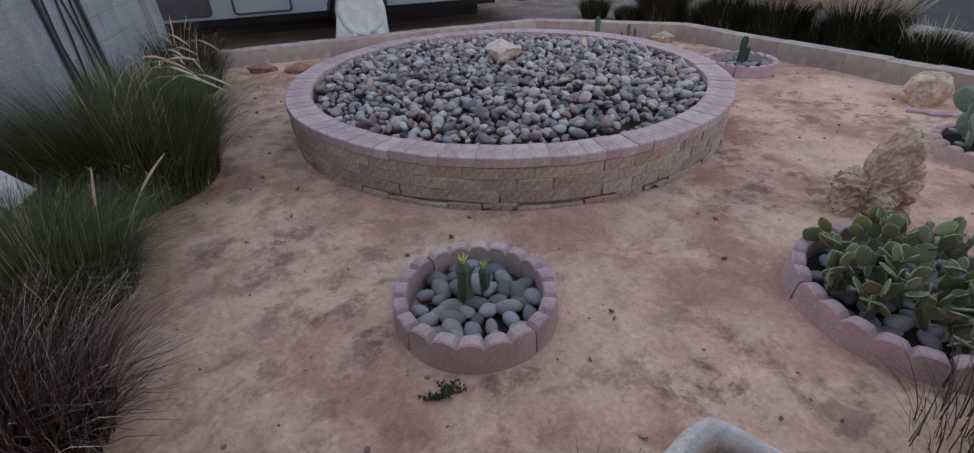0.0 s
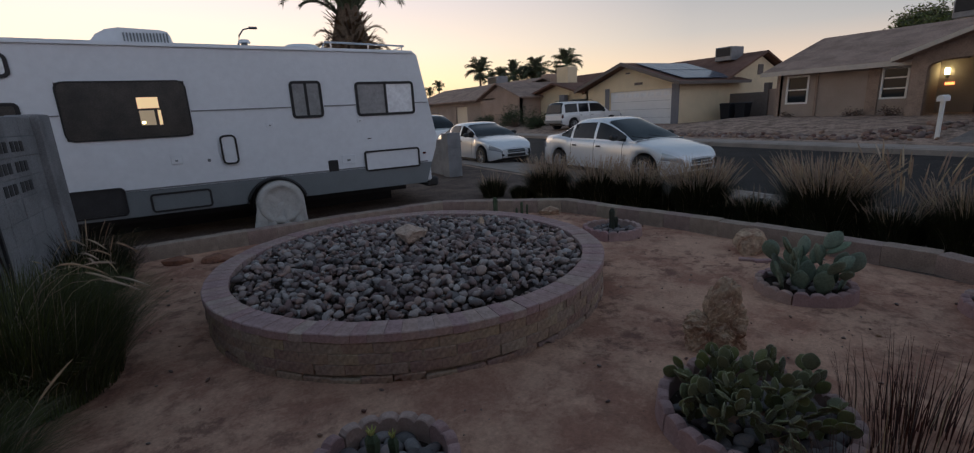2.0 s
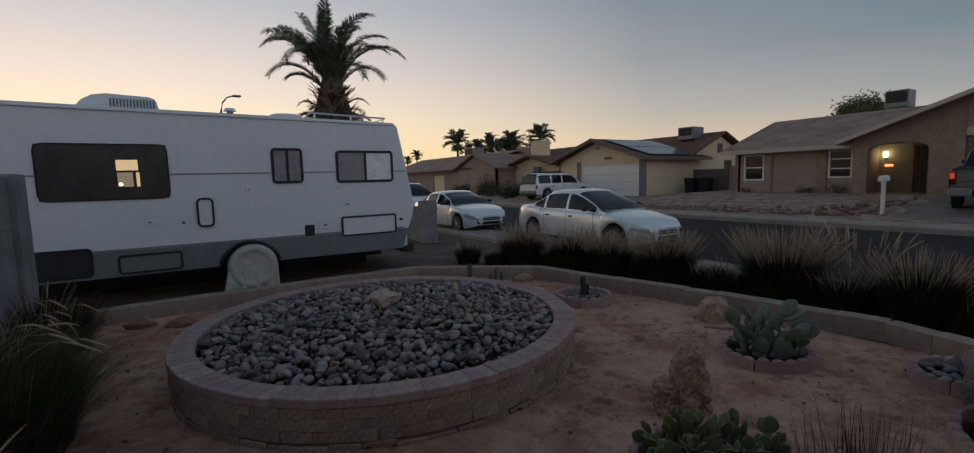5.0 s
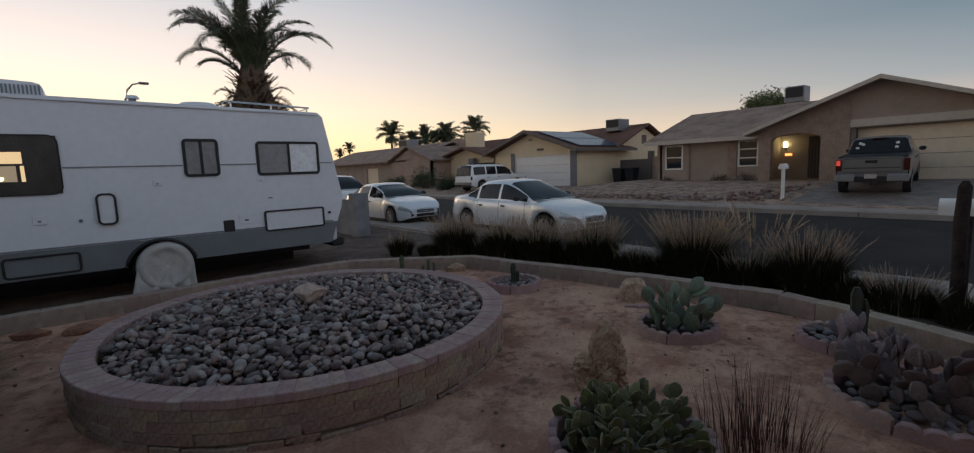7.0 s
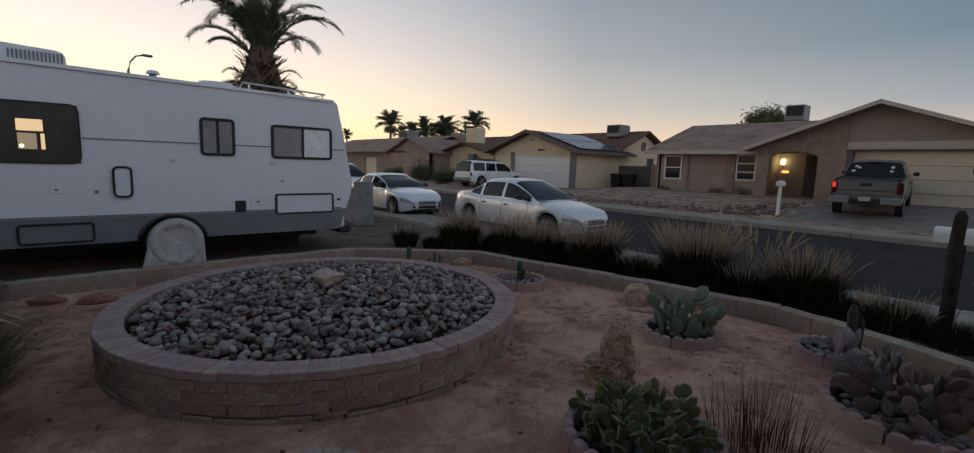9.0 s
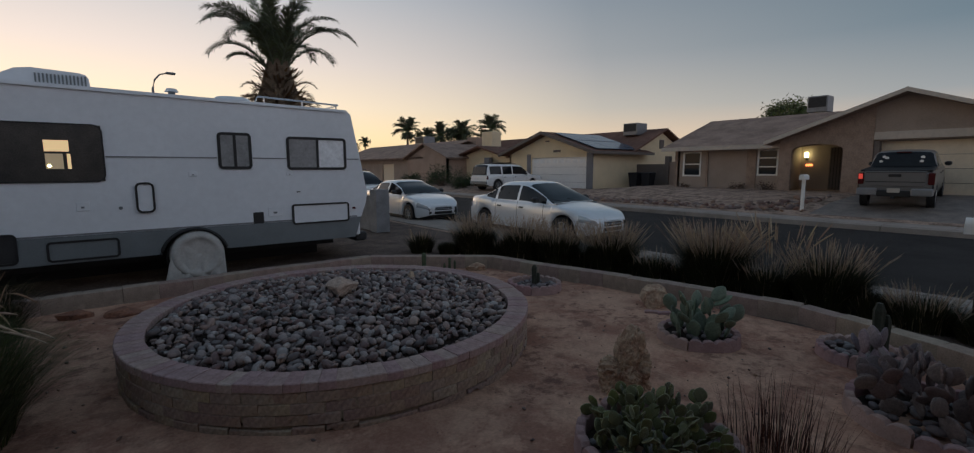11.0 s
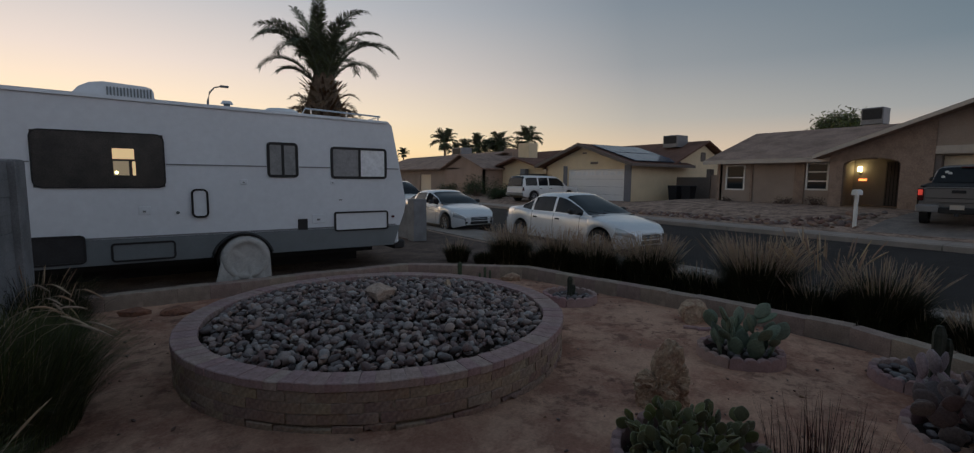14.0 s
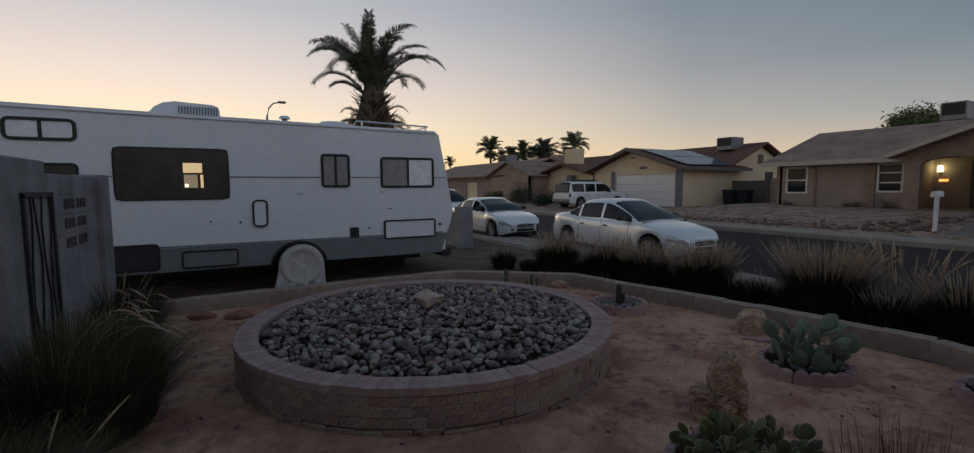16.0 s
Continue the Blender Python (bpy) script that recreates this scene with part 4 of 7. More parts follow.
        part("latch", Mesh().box(x + w * 0.35, x + w * 0.6, -0.022, 0.0, z + h * 0.3, z + h * 0.5), RVGREY, top)
    part("marker_lamp", Mesh().box(3.56, 3.62, -0.03, 0.01, 1.0, 1.04, 0.008), TAIL, top)
    part("latch", Mesh().box(2.52, 2.58, -0.02, 0.01, 1.36, 1.375), DARK, top)
    part("knob", Mesh().disc_y(-0.02, 1.21, 0, 0.025, -0.02, 0.01, 12), RVGREY, top)
    for xa, xb in ((X0 + 0.02, -2.77), (-2.05, -1.69), (-0.14, 1.29), (1.82, 2.37), (3.48, X1 + 0.10)):
        part("trim_strip", Mesh().box(xa, xb, -0.012, 0.004, 1.957, 1.976), RVSTRIP, top, "thin grey moulding")
    part("trim_strip", Mesh().box(X0 + 0.02, X1 + 0.03, -0.012, 0.004, SK + 0.005, SK + 0.03), RVSTRIP, top)
    part("gutter", Mesh().loft([[(X0 + 0.1, y, ROOF + 0.03), (X1 - 0.14, y, ROOF - 0.09), (X1 - 0.14, y, ROOF - 0.07), (X0 + 0.1, y, ROOF + 0.05)] for y in (-0.03, 0.01)]), RVWHITE, top)
    # roof gear
    ac = Mesh()
    ac.loft([[(x, y, z) for x, z in ((-1.30, ROOF - 0.03), (-1.28, ROOF + 0.07), (-1.20, ROOF + 0.17), (-1.07, ROOF + 0.245), (-0.90, ROOF + 0.275), (-0.36, ROOF + 0.25), (-0.28, ROOF + 0.225), (-0.25, ROOF + 0.17), (-0.24, ROOF - 0.03))] for y in (0.75, 1.45)])
    ac.moved(Matrix.Translation((0, 0, 0.05)))
    unit = part("air_conditioner", ac, RVWHITE, top, "white ribbed rooftop air conditioner")
    for k in range(14):
        part("louvre", Mesh().box(-0.86 + k * 0.043, -0.84 + k * 0.043, 0.735, 0.752, ROOF + 0.11, ROOF + 0.25), RVGREY, unit)
    dome = Mesh().loft([[(1.75 + q * 0.34 * math.cos(2 * math.pi * i / 20), 1.0 + q * 0.3 * math.sin(2 * math.pi * i / 20), ROOF - 0.04 + z) for i in range(20)] for q, z in ((1, 0), (0.98, 0.13), (0.75, 0.19), (0.1, 0.205))])
    part("roof_vent", dome, RVWHITE, top, "", True)
    part("vent_pipe", Mesh().tube([(0.78, 0.5, ROOF - 0.03), (0.78, 0.5, ROOF + 0.12)], 0.05, 12), RVGREY, top)
    part("pipe_cap", Mesh().tube([(0.78, 0.5, ROOF + 0.10), (0.78, 0.5, ROOF + 0.15)], [0.10, 0.07], 12), RVWHITE, top)
    rail = Mesh().tube([(1.95, 0.18, ROOF + 0.0), (2.0, 0.18, ROOF + 0.1), (3.42, 0.18, ROOF + 0.06), (3.42, 0.9, ROOF + 0.06), (3.42, 2.2, ROOF + 0.06), (1.95, 2.2, ROOF + 0.10)], 0.016, 8)
    part("roof_rail", rail, CHROME, top)
    for x in (2.1, 2.75, 3.38):
        part("rail_post", Mesh().tube([(x, 0.18, ROOF - 0.1), (x, 0.18, ROOF + 0.08)], 0.014, 8), CHROME, top)
    part("bumper", Mesh().box(X1 + 0.02, X1 + 0.28, 0.1, D - 0.1, 0.34, 0.52, 0.03), DARK, top)
    return top


RVSTRIP = material("moulding_grey", (0.22, 0.225, 0.24), 0.5, vary=0.05, bump=0.0)
PANE_DIM = material("dim_pane", (0.30, 0.30, 0.305), 0.25, vary=0.15, scale=6, fine=20, bump=0.0)
# emission standing in for sky glow through the window and a reflected lamp
SKYGLOW_DIM = glow("dim_sky_glow_emission", (0.55, 0.42, 0.26), 0.22)
SKYGLOW = glow("sky_glow_emission", (0.95, 0.66, 0.34), 0.5)
LAMP_REFLECT = glow("lamp_glint_emission", (1.0, 0.95, 0.45), 4.0)
build_motorhome()


# ---- tall grey block wall beside the drive ----
def build_tall_wall():
    top = thing("wall_tall", pose(-1.72, 4.9, 0), "tall weathered grey block wall with pierced blocks", "wall", kind="structure")
    part("pillar", Mesh().box(-0.5, 0.16, -0.95, 0.0, -0.1, 2.03, 0.012), BLOCKWALL, top)
    part("end_pillar", Mesh().box(-0.06, 0.22, 1.72, 2.12, -0.1, 1.955, 0.012), BLOCKWALL, top)
    part("core", Mesh().box(-0.02, 0.10, 0.0, 1.72, -0.1, 1.92), BLOCKWALL, top)
    r = random.Random(2)
    me = Mesh().box(-0.03, 0.15, 0, 0.42, 0, 0.192, 0.006).data("block")
    for row in range(10):
        for col in range(4):
            b = part("block", me, BLOCKWALL, top)
            b.matrix_basis = pose(r.uniform(-0.004, 0.004), 0.005 + col * 0.428, row * 0.1925, 0, 0, r.uniform(-0.4, 0.4))
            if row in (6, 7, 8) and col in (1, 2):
                # dark boxes in the block face stand for shade in the holes
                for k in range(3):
                    part("hole_shade", Mesh().box(0.0, 0.156, 0.05 + k * 0.12, 0.13 + k * 0.12, 0.05, 0.15), DARK, b)
    # framed iron trellis on the wall
    g = part("trellis", Mesh().box(0.165, 0.185, -0.62, -0.58, 0.0, 1.74).box(0.165, 0.185, 0.04, 0.08, 0.0, 1.74).box(0.165, 0.185, -0.62, 0.08, 1.72, 1.76), DARK, top, "rusty dark iron trellis frame")
    for k in range(4):
        y0 = -0.5 + k * 0.15
        pts = [(0.175, y0 + 0.05 * math.sin(z * 5 + k * 2), z) for z in (0, 0.3, 0.6, 0.9, 1.2, 1.5, 1.72)]
        part("stem", Mesh().tube(pts, 0.008, 5), WOODPOST, g)


build_tall_wall()
post = thing("wall_end", pose(5.78, 11.75, 0), "grey concrete block pillar ending a low wall", "wall", kind="structure")
for k in range(6):
    part("block", Mesh().box(-0.2, 0.2, -0.2, 0.2, k * 0.2, k * 0.2 + 0.198, 0.004), BLOCKWALL, post)
for k in range(5):
    for q in range(10):
        part("block", Mesh().box(-0.1, 0.1, 0.21 + q * 0.4, 0.605 + q * 0.4, k * 0.2, k * 0.2 + 0.198, 0.004), BLOCKWALL, post)


# ---- grasses ----
def blades(count, radius, height, spread, r, width=0.005, base=0.8, stiff=0.5, low=0.45):
    """Bent ribbons that rise from a tuft and lean outwards."""
    vs, fs = [], []
    for _ in range(count):
        a = r.uniform(0, 6.283)
        d0 = radius * base * math.sqrt(r.random())
        ln = (1 - 0.35 * d0 / max(radius, 0.01)) * height * r.uniform(low, 1.0)
        lean = spread * r.uniform(0.1, 1.0)
        aa = a + r.uniform(-0.5, 0.5)
        side = (-math.sin(aa), math.cos(aa))
        bx, by = d0 * math.cos(a), d0 * math.sin(a)
        k = len(vs)
        for s in range(5):
            t = s / 4
            out = lean * ln * (t ** (1 + stiff))
            z = ln * t * math.sqrt(max(0.05, 1 - (lean * 0.8 * t) ** 2))
            w = width * (1 - 0.85 * t)
            px, py = bx + out * math.cos(aa), by + out * math.sin(aa)
            vs += [(px - side[0] * w, py - side[1] * w, z), (px + side[0] * w, py + side[1] * w, z)]
        fs += [(k + 2 * s, k + 2 * s + 1, k + 2 * s + 3, k + 2 * s + 2) for s in range(4)]
    m = Mesh()
    m.v, m.f = vs, fs
    return m


def plumes(count, radius, height, spread, r, length=0.13, thick=0.010, stiff=0.6, hairs=9, stalk_from=0.35):
    """Feathery seed heads on thin stalks."""
    m = Mesh()
    for _ in range(count):
        a = r.uniform(0, 6.283)
        ln = height * r.uniform(0.72, 1.08)
        lean = spread * r.uniform(0.05, 1.0)
        d0 = radius * 0.75 * math.sqrt(r.random())

        def at(t):
            out = d0 + lean * ln * t ** (1 + stiff)
            return Vector((out * math.cos(a), out * math.sin(a), ln * t * math.sqrt(max(0.08, 1 - (lean * 0.75 * t) ** 2))))
        f = 1 - length / ln
        m.tube([at(stalk_from), at(stalk_from + (f - stalk_from) * 0.5), at(f)], [0.0022, 0.002, 0.0018], 3, False)
        head = [at(f + (1 - f) * q) for q in (0, 0.25, 0.6, 0.85, 1.0)]
        m.tube(head, [thick * 0.35, thick * 0.55, thick * 0.5, thick * 0.3, 0.001], 4, False)
        for _h in range(hairs):
            q = r.random() * 0.9
            p = at(f + (1 - f) * q)
            d = Vector((r.uniform(-1, 1), r.uniform(-1, 1), r.uniform(0.0, 1.2))).normalized() * thick * 3.4
            e = d.orthogonal().normalized() * 0.0013
            m.add([p - e, p + e, p + d], [(0, 1, 2)])
    return m


def arched_plumes(count, reach, height, middle, fan, r):
    """Long stalks that bow over under soft drooping seed heads."""
    m = Mesh()
    for _ in range(count):
        a = middle + r.uniform(-fan, fan)
        rr, hh, fall = reach * r.uniform(0.65, 1.0), height * r.uniform(0.82, 1.05), r.uniform(0.62, 0.74)
        bx, by = r.uniform(-0.15, 0.15), r.uniform(-0.15, 0.15)

        def at(t):
            out = rr * t ** 1.35
            return Vector((bx + out * math.cos(a), by + out * math.sin(a), hh * math.sin(math.pi * fall * t)))
        f = 0.80
        m.tube([at(0.1), at(0.3), at(0.5), at(0.65), at(f)], [0.0022, 0.0021, 0.002, 0.0019, 0.0018], 3, False)
        m.tube([at(f + (1 - f) * q) for q in (0, 0.2, 0.45, 0.7, 0.88, 1.0)], [0.003, 0.008, 0.009, 0.007, 0.004, 0.001], 5, False)
        for _h in range(60):
            p = at(f + (1 - f) * r.random() * 0.95)
            d = Vector((r.uniform(-1, 1), r.uniform(-1, 1), r.uniform(-1, 1))).normalized() * 0.02
            e = d.orthogonal().normalized() * 0.0016
            m.add([p - e, p + e, p + d], [(0, 1, 2)])
    return m


def raw(mesh, name, mat):
    me = bpy.data.meshes.new(name)
    me.from_pydata(mesh.v, [], mesh.f)
    me.materials.append(mat)
    return me


def grass_clump(x, y, radius, height, label, seed_at, count=1500, mat=None, plume_mat=None, plume_count=110, spread=0.95, plume_spread=0.75, plume_height=1.1, dry=0.15, width=0.005, plume_len=0.13, thick=0.010, hairs=9, low=0.45, stalk_from=0.35):
    r = random.Random(seed_at)
    top = thing("ornamental_grass", pose(x, y, 0), label, "grass", "clumps of ornamental grass")
    tagged(part("leaf_blades", raw(blades(count, radius, height, spread, r, width, low=low), "leaf_blades", mat), mat, top), kind="stuff")
    if dry:
        tagged(part("dry_blades", raw(blades(int(count * dry), radius, height * 1.04, spread, r, width * 0.8), "dry_blades", GRASSDRY), GRASSDRY, top), kind="stuff")
    if plume_count:
        tagged(part("seed_plumes", raw(plumes(plume_count, radius, height * plume_height, plume_spread, r, plume_len, thick, 0.5, hairs, stalk_from), "seed_plumes", plume_mat), plume_mat, top), kind="stuff")
    return top


GREEN_L = "bushy green fountain grass arching beside the grey wall"
DRY_L = "dark ornamental grass with dry tan plumes along the street"
green = grass_clump(-1.30, 3.80, 0.70, 1.02, GREEN_L, 31, 9000, GRASSGREEN, GRASSDRY, 0, 0.92, 1.15, 1.15, 0.04, 0.0034, 0.2, 0.013)
grass_clump(-1.40, 2.46, 0.52, 0.68, "green and tan grass clump beside the yard path", 32, 7000, GRASSGREEN, GRASSDRY, 3, 1.0, 0.6, 1.1, 0.12, 0.0030, 0.2, 0.013)
grass_clump(-1.25, 1.55, 0.5, 0.62, "brownish grass clump beside the yard path", 33, 3600, GRASSRED, GRASSDRY, 0, 1.0, 0.8, 1.0, 0.2, 0.004)
grass_clump(-1.42, 6.35, 0.55, 0.85, "dark fountain grass at the foot of the wall", 34, 2600, GRASSDARK, GRASSDRY, 14, 0.95, 1.2, 1.1, 0.08, 0.0045, 0.2, 0.012)
grass_clump(2.92, 0.44, 0.42, 0.62, "sparse reddish upright grass beside the edging ring", 35, 190, GRASSRED, GRASSDRY, 0, 0.42, 0.4, 1.0, 0.1, 0.0035)
grass_clump(1.95, 0.30, 0.34, 0.55, "sparse reddish grass beside the pale boulder", 36, 220, GRASSRED, GRASSDRY, 0, 0.7, 0.4, 1.0, 0.2, 0.0035)
grass_clump(0.60, 0.62, 0.22, 0.45, "few thin dry grass stalks on the dirt", 37, 22, GRASSRED, GRASSDRY, 0, 0.4, 0.4, 1.0, 0.2, 0.003)
STREET = [(4.98, 8.12, 0.26, 0.52, 25), (5.74, 7.20, 0.38, 0.84, 190), (6.12, 6.15, 0.38, 0.82, 190), (6.34, 5.42, 0.38, 0.78, 170), (6.62, 4.45, 0.40, 0.84, 230), (6.70, 3.62, 0.30, 0.50, 30), (6.95, 2.80, 0.44, 0.98, 300), (6.95, 2.05, 0.35, 0.55, 40), (7.08, 1.40, 0.42, 0.80, 110), (6.95, 0.42, 0.38, 0.46, 50), (7.1, -0.85, 0.40, 0.8, 120), (5.35, 7.6, 0.25, 0.34, 0), (6.0, 6.65, 0.28, 0.42, 20), (6.3, 5.8, 0.26, 0.40, 10), (6.5, 4.95, 0.26, 0.40, 10), (6.68, 4.0, 0.26, 0.40, 8), (6.85, 3.25, 0.28, 0.40, 8), (7.0, 2.4, 0.30, 0.42, 8), (7.0, 0.92, 0.30, 0.38, 10), (6.75, -0.1, 0.28, 0.36, 8)]
for k, (gx, gy, gr, gh, gp) in enumerate(STREET):
    grass_clump(gx, gy, gr * 1.05, gh * 0.92, DRY_L if gp > 55 else "low dark ornamental grass clump along the street", 40 + k, 7500 if gh > 0.6 else 3000, GRASSDARK, GRASSDRY, int(gp * 1.9), 0.80, 0.58, 1.10, 0.03, 0.0028, 0.19, 0.0050, 30, 0.62, 0.68)
r_arch = random.Random(79)
arching = thing("ornamental_grass", pose(-1.38, 5.25, 0), "fountain grass with long pale arching plumes by the wall", "grass", "clumps of ornamental grass")
tagged(part("leaf_blades", raw(blades(1500, 0.35, 0.75, 0.9, r_arch, 0.004), "leaf_blades", GRASSGREEN), GRASSGREEN, arching), kind="stuff")
tagged(part("seed_plumes", raw(arched_plumes(6, 0.58, 0.76, -0.1, 0.9, r_arch), "seed_plumes", GRASSDRY), GRASSDRY, arching), kind="stuff")
r_green = random.Random(81)
# darker blades mixed in as the shade inside the green clump
tagged(part("old_blades", raw(blades(2600, 0.66, 0.94, 0.9, r_green, 0.003), "old_blades", GRASSDARK), GRASSDARK, green), kind="stuff")
tagged(part("seed_plumes", raw(arched_plumes(6, 0.88, 0.84, 0.35, 0.5, r_green), "seed_plumes", GRASSDRY), GRASSDRY, green), kind="stuff")
r_tall = random.Random(77)
tall = thing("ornamental_grass", pose(7.15, 2.05, 0), "tall pale feathery plumes of fountain grass", "grass", "clumps of ornamental grass")
tagged(part("seed_plumes", raw(plumes(26, 0.4, 1.12, 0.6, r_tall, 0.26, 0.02), "seed_plumes", GRASSDRY), GRASSDRY, tall), kind="stuff")


# ---- cacti ----
def pad_mesh(wide=1.0, rim=None):
    m = Mesh()
    rings = []
    for k in range(9):
        t = k / 8
        w = math.sin(math.pi * min(max(t, 0.03), 0.985)) ** 0.58 * (0.40 + 0.09 * t) * wide
        th = 0.10 * math.sin(math.pi * min(max(t, 0.05), 0.97)) ** 0.5
        rings.append([(w * math.cos(2 * math.pi * i / 14), th * math.sin(2 * math.pi * i / 14), t) for i in range(14)])
    me = m.loft(rings).data("pad", True)
    if rim:
        for p in me.polygons:
            c = p.center
            p.material_index = 1 if abs(p.normal.y) < 0.72 and c.z > 0.2 else 0
    return me


def prickly_pear(x, y, z, reach, height, count, size, mat, label, seed_at, lean=0.6, rim=None, stems=9, wide_by=1.08):
    """Flat oval pads growing out of one another's rims, from a ring of rooted ones."""
    r = random.Random(seed_at)
    top = thing("prickly_pear", pose(x, y, z), label, "cactus", "prickly pears")
    me = pad_mesh(wide_by, rim)
    me.materials.append(mat)
    if rim:
        me.materials.append(rim)
    queue = []
    for k in range(stems):
        a = k * 2.399963 + r.uniform(-0.3, 0.3)
        d = reach * 0.72 * math.sqrt((k + 0.4) / stems)
        queue.append((Vector((d * math.cos(a), d * math.sin(a), -0.01)), Vector((math.cos(a) * lean * d / reach, math.sin(a) * lean * d / reach, 1.0)).normalized(), r.uniform(0, 6.28), size * r.uniform(0.95, 1.2), 0))
    made = 0
    while queue and made < count:
        p, up_, spin, sz, level = queue.pop(0)
        m = up_.to_track_quat("Z", "Y").to_matrix().to_4x4() @ Matrix.Rotation(spin, 4, "Z")
        wide = sz * r.uniform(0.82, 1.0)
        part("pad", me, mat, top).matrix_basis = Matrix.Translation(p) @ m @ Matrix.Diagonal((wide, sz, sz, 1))
        made += 1
        across = m.to_3x3() @ Vector((1, 0, 0))
        for q in range(r.choice((1, 2, 2, 3)) if level < 2 else r.choice((0, 1, 2, 2))):
            a = r.uniform(-1.15, 1.15)
            base = p + up_ * sz * (0.55 + 0.42 * math.cos(a)) + across * wide * 0.42 * math.sin(a)
            out = Vector((base.x, base.y, 0))
            way = (up_ * 0.75 + across * math.sin(a) * 0.75 + out.normalized() * r.uniform(0.0, 0.35) + Vector((r.uniform(-0.3, 0.3), r.uniform(-0.3, 0.3), 0.25))).normalized()
            if out.length < reach * 1.05 and base.z + sz * 0.8 < height and base.z > -0.01:
                queue.append((base - way * sz * 0.04, way, spin + r.uniform(-0.9, 0.9), size * r.uniform(0.72, 1.05), level + 1))
    return top


prickly_pear(2.48, 1.00, 0.04, 0.42, 0.43, 230, 0.096, PAD, "bushy green prickly pear with many small pale-edged pads", 51, 0.9, PADRIM, 26)
prickly_pear(4.62, 1.83, 0.06, 0.36, 0.60, 34, 0.20, PADBLUE, "blue-green prickly pear with broad upright pads", 52, 0.45, None, 11, 0.84)
prickly_pear(4.36, -0.04, 0.04, 0.46, 0.44, 80, 0.165, PADPURPLE, "purplish prickly pear with broad dusty pads", 53, 1.0, None, 14)
prickly_pear(4.98, 0.40, 0.0, 0.20, 0.45, 7, 0.23, PADPALE, "small pale purple prickly pear beside the edging", 54, 0.5, None, 3)


def column(x, y, z, heights, label, mat, radius=0.035, tips=None, seed_at=0):
    top = thing("column_cactus", pose(x, y, z), label, "cactus", "column cacti")
    r = random.Random(seed_at)
    for k, h in enumerate(heights):
        ox, oy = (0, 0) if k == 0 else (r.uniform(0.07, 0.13) * (1 if k % 2 else -1), r.uniform(-0.06, 0.06))
        rad = radius * (1 if k == 0 else 0.75)
        m = Mesh()
        rings = []
        for s in range(9):
            t = s / 8
            q = rad * (0.9 + 0.18 * math.sin(t * 9 + k) * 0.4) * (1 if t < 0.9 else 0.55)
            rings.append([(ox + q * (1 + 0.22 * (i % 2)) * math.cos(2 * math.pi * i / 12), oy + q * (1 + 0.22 * (i % 2)) * math.sin(2 * math.pi * i / 12), h * t - 0.03) for i in range(12)])
        stem = part("stem", m.loft(rings), mat, top)
        if tips:
            star = Mesh()
            for i in range(6):
                a = 2 * math.pi * i / 6
                star.tube([(ox, oy, h - 0.04), (ox + rad * 0.8 * math.cos(a), oy + rad * 0.8 * math.sin(a), h + 0.005)], [rad * 0.35, rad * 0.08], 4)
            part("tip", star, tips, stem, "pale yellow growing tip")
    return top


column(0.56, 1.70, 0.05, (0.25, 0.17), "two short green column cacti with yellow tips", CACTUS, 0.032, BUD, 5)
column(4.72, 4.40, 0.03, (0.36, 0.22), "small dark column cactus with a side stem", CACTUSDARK, 0.035, None, 6)
column(5.30, 0.50, 0.03, (0.56, 0.44, 0.26), "dark column cactus with short arms", CACTUSDARK, 0.042, None, 7)
column(4.05, 6.45, 0.0, (0.36,), "single green column cactus near the edging", CACTUS, 0.035, None, 8)
column(4.45, 6.25, 0.0, (0.26, 0.2, 0.16), "small branching cactus near the edging", CACTUS, 0.022, None, 9)
rock("flat_rock", -0.57, 6.86, -0.02, 0.19, 0.11, 0.07, REDROCK, "small reddish rock on the dirt near the edging", 61, 0.3)
rock("flat_rock", -0.10, 6.68, -0.02, 0.20, 0.13, 0.065, REDROCK, "small brown rock on the dirt near the edging", 62, 0.3)
for k, (sx, sy) in enumerate(((5.02, 2.62), (5.10, 2.50), (5.24, 2.44))):
    ob = part("edging_chip", Mesh().box(-0.09, 0.09, -0.03, 0.03, -0.02, 0.035, 0.01), SCALLOP)
    ob.matrix_world = pose(sx, sy, 0, 0, 0, -55 + 25 * k)
    tagged(ob, "small edging stone lying by the tan boulder", "edging stone", "loose edging stones")

# dark stump-like post with a mailbox behind it
stump = thing("wooden_post", pose(6.9, 0.0, 0), "dark rough wooden post beside the pavement", "post")
part("shaft", Mesh().tube([(0, 0, -0.1), (0.01, 0, 0.5), (-0.01, 0.01, 1.0), (0, 0, 1.38), (0, 0, 1.44)], [0.062, 0.056, 0.060, 0.055, 0.025], 14), WOODPOST, stump, "", True)


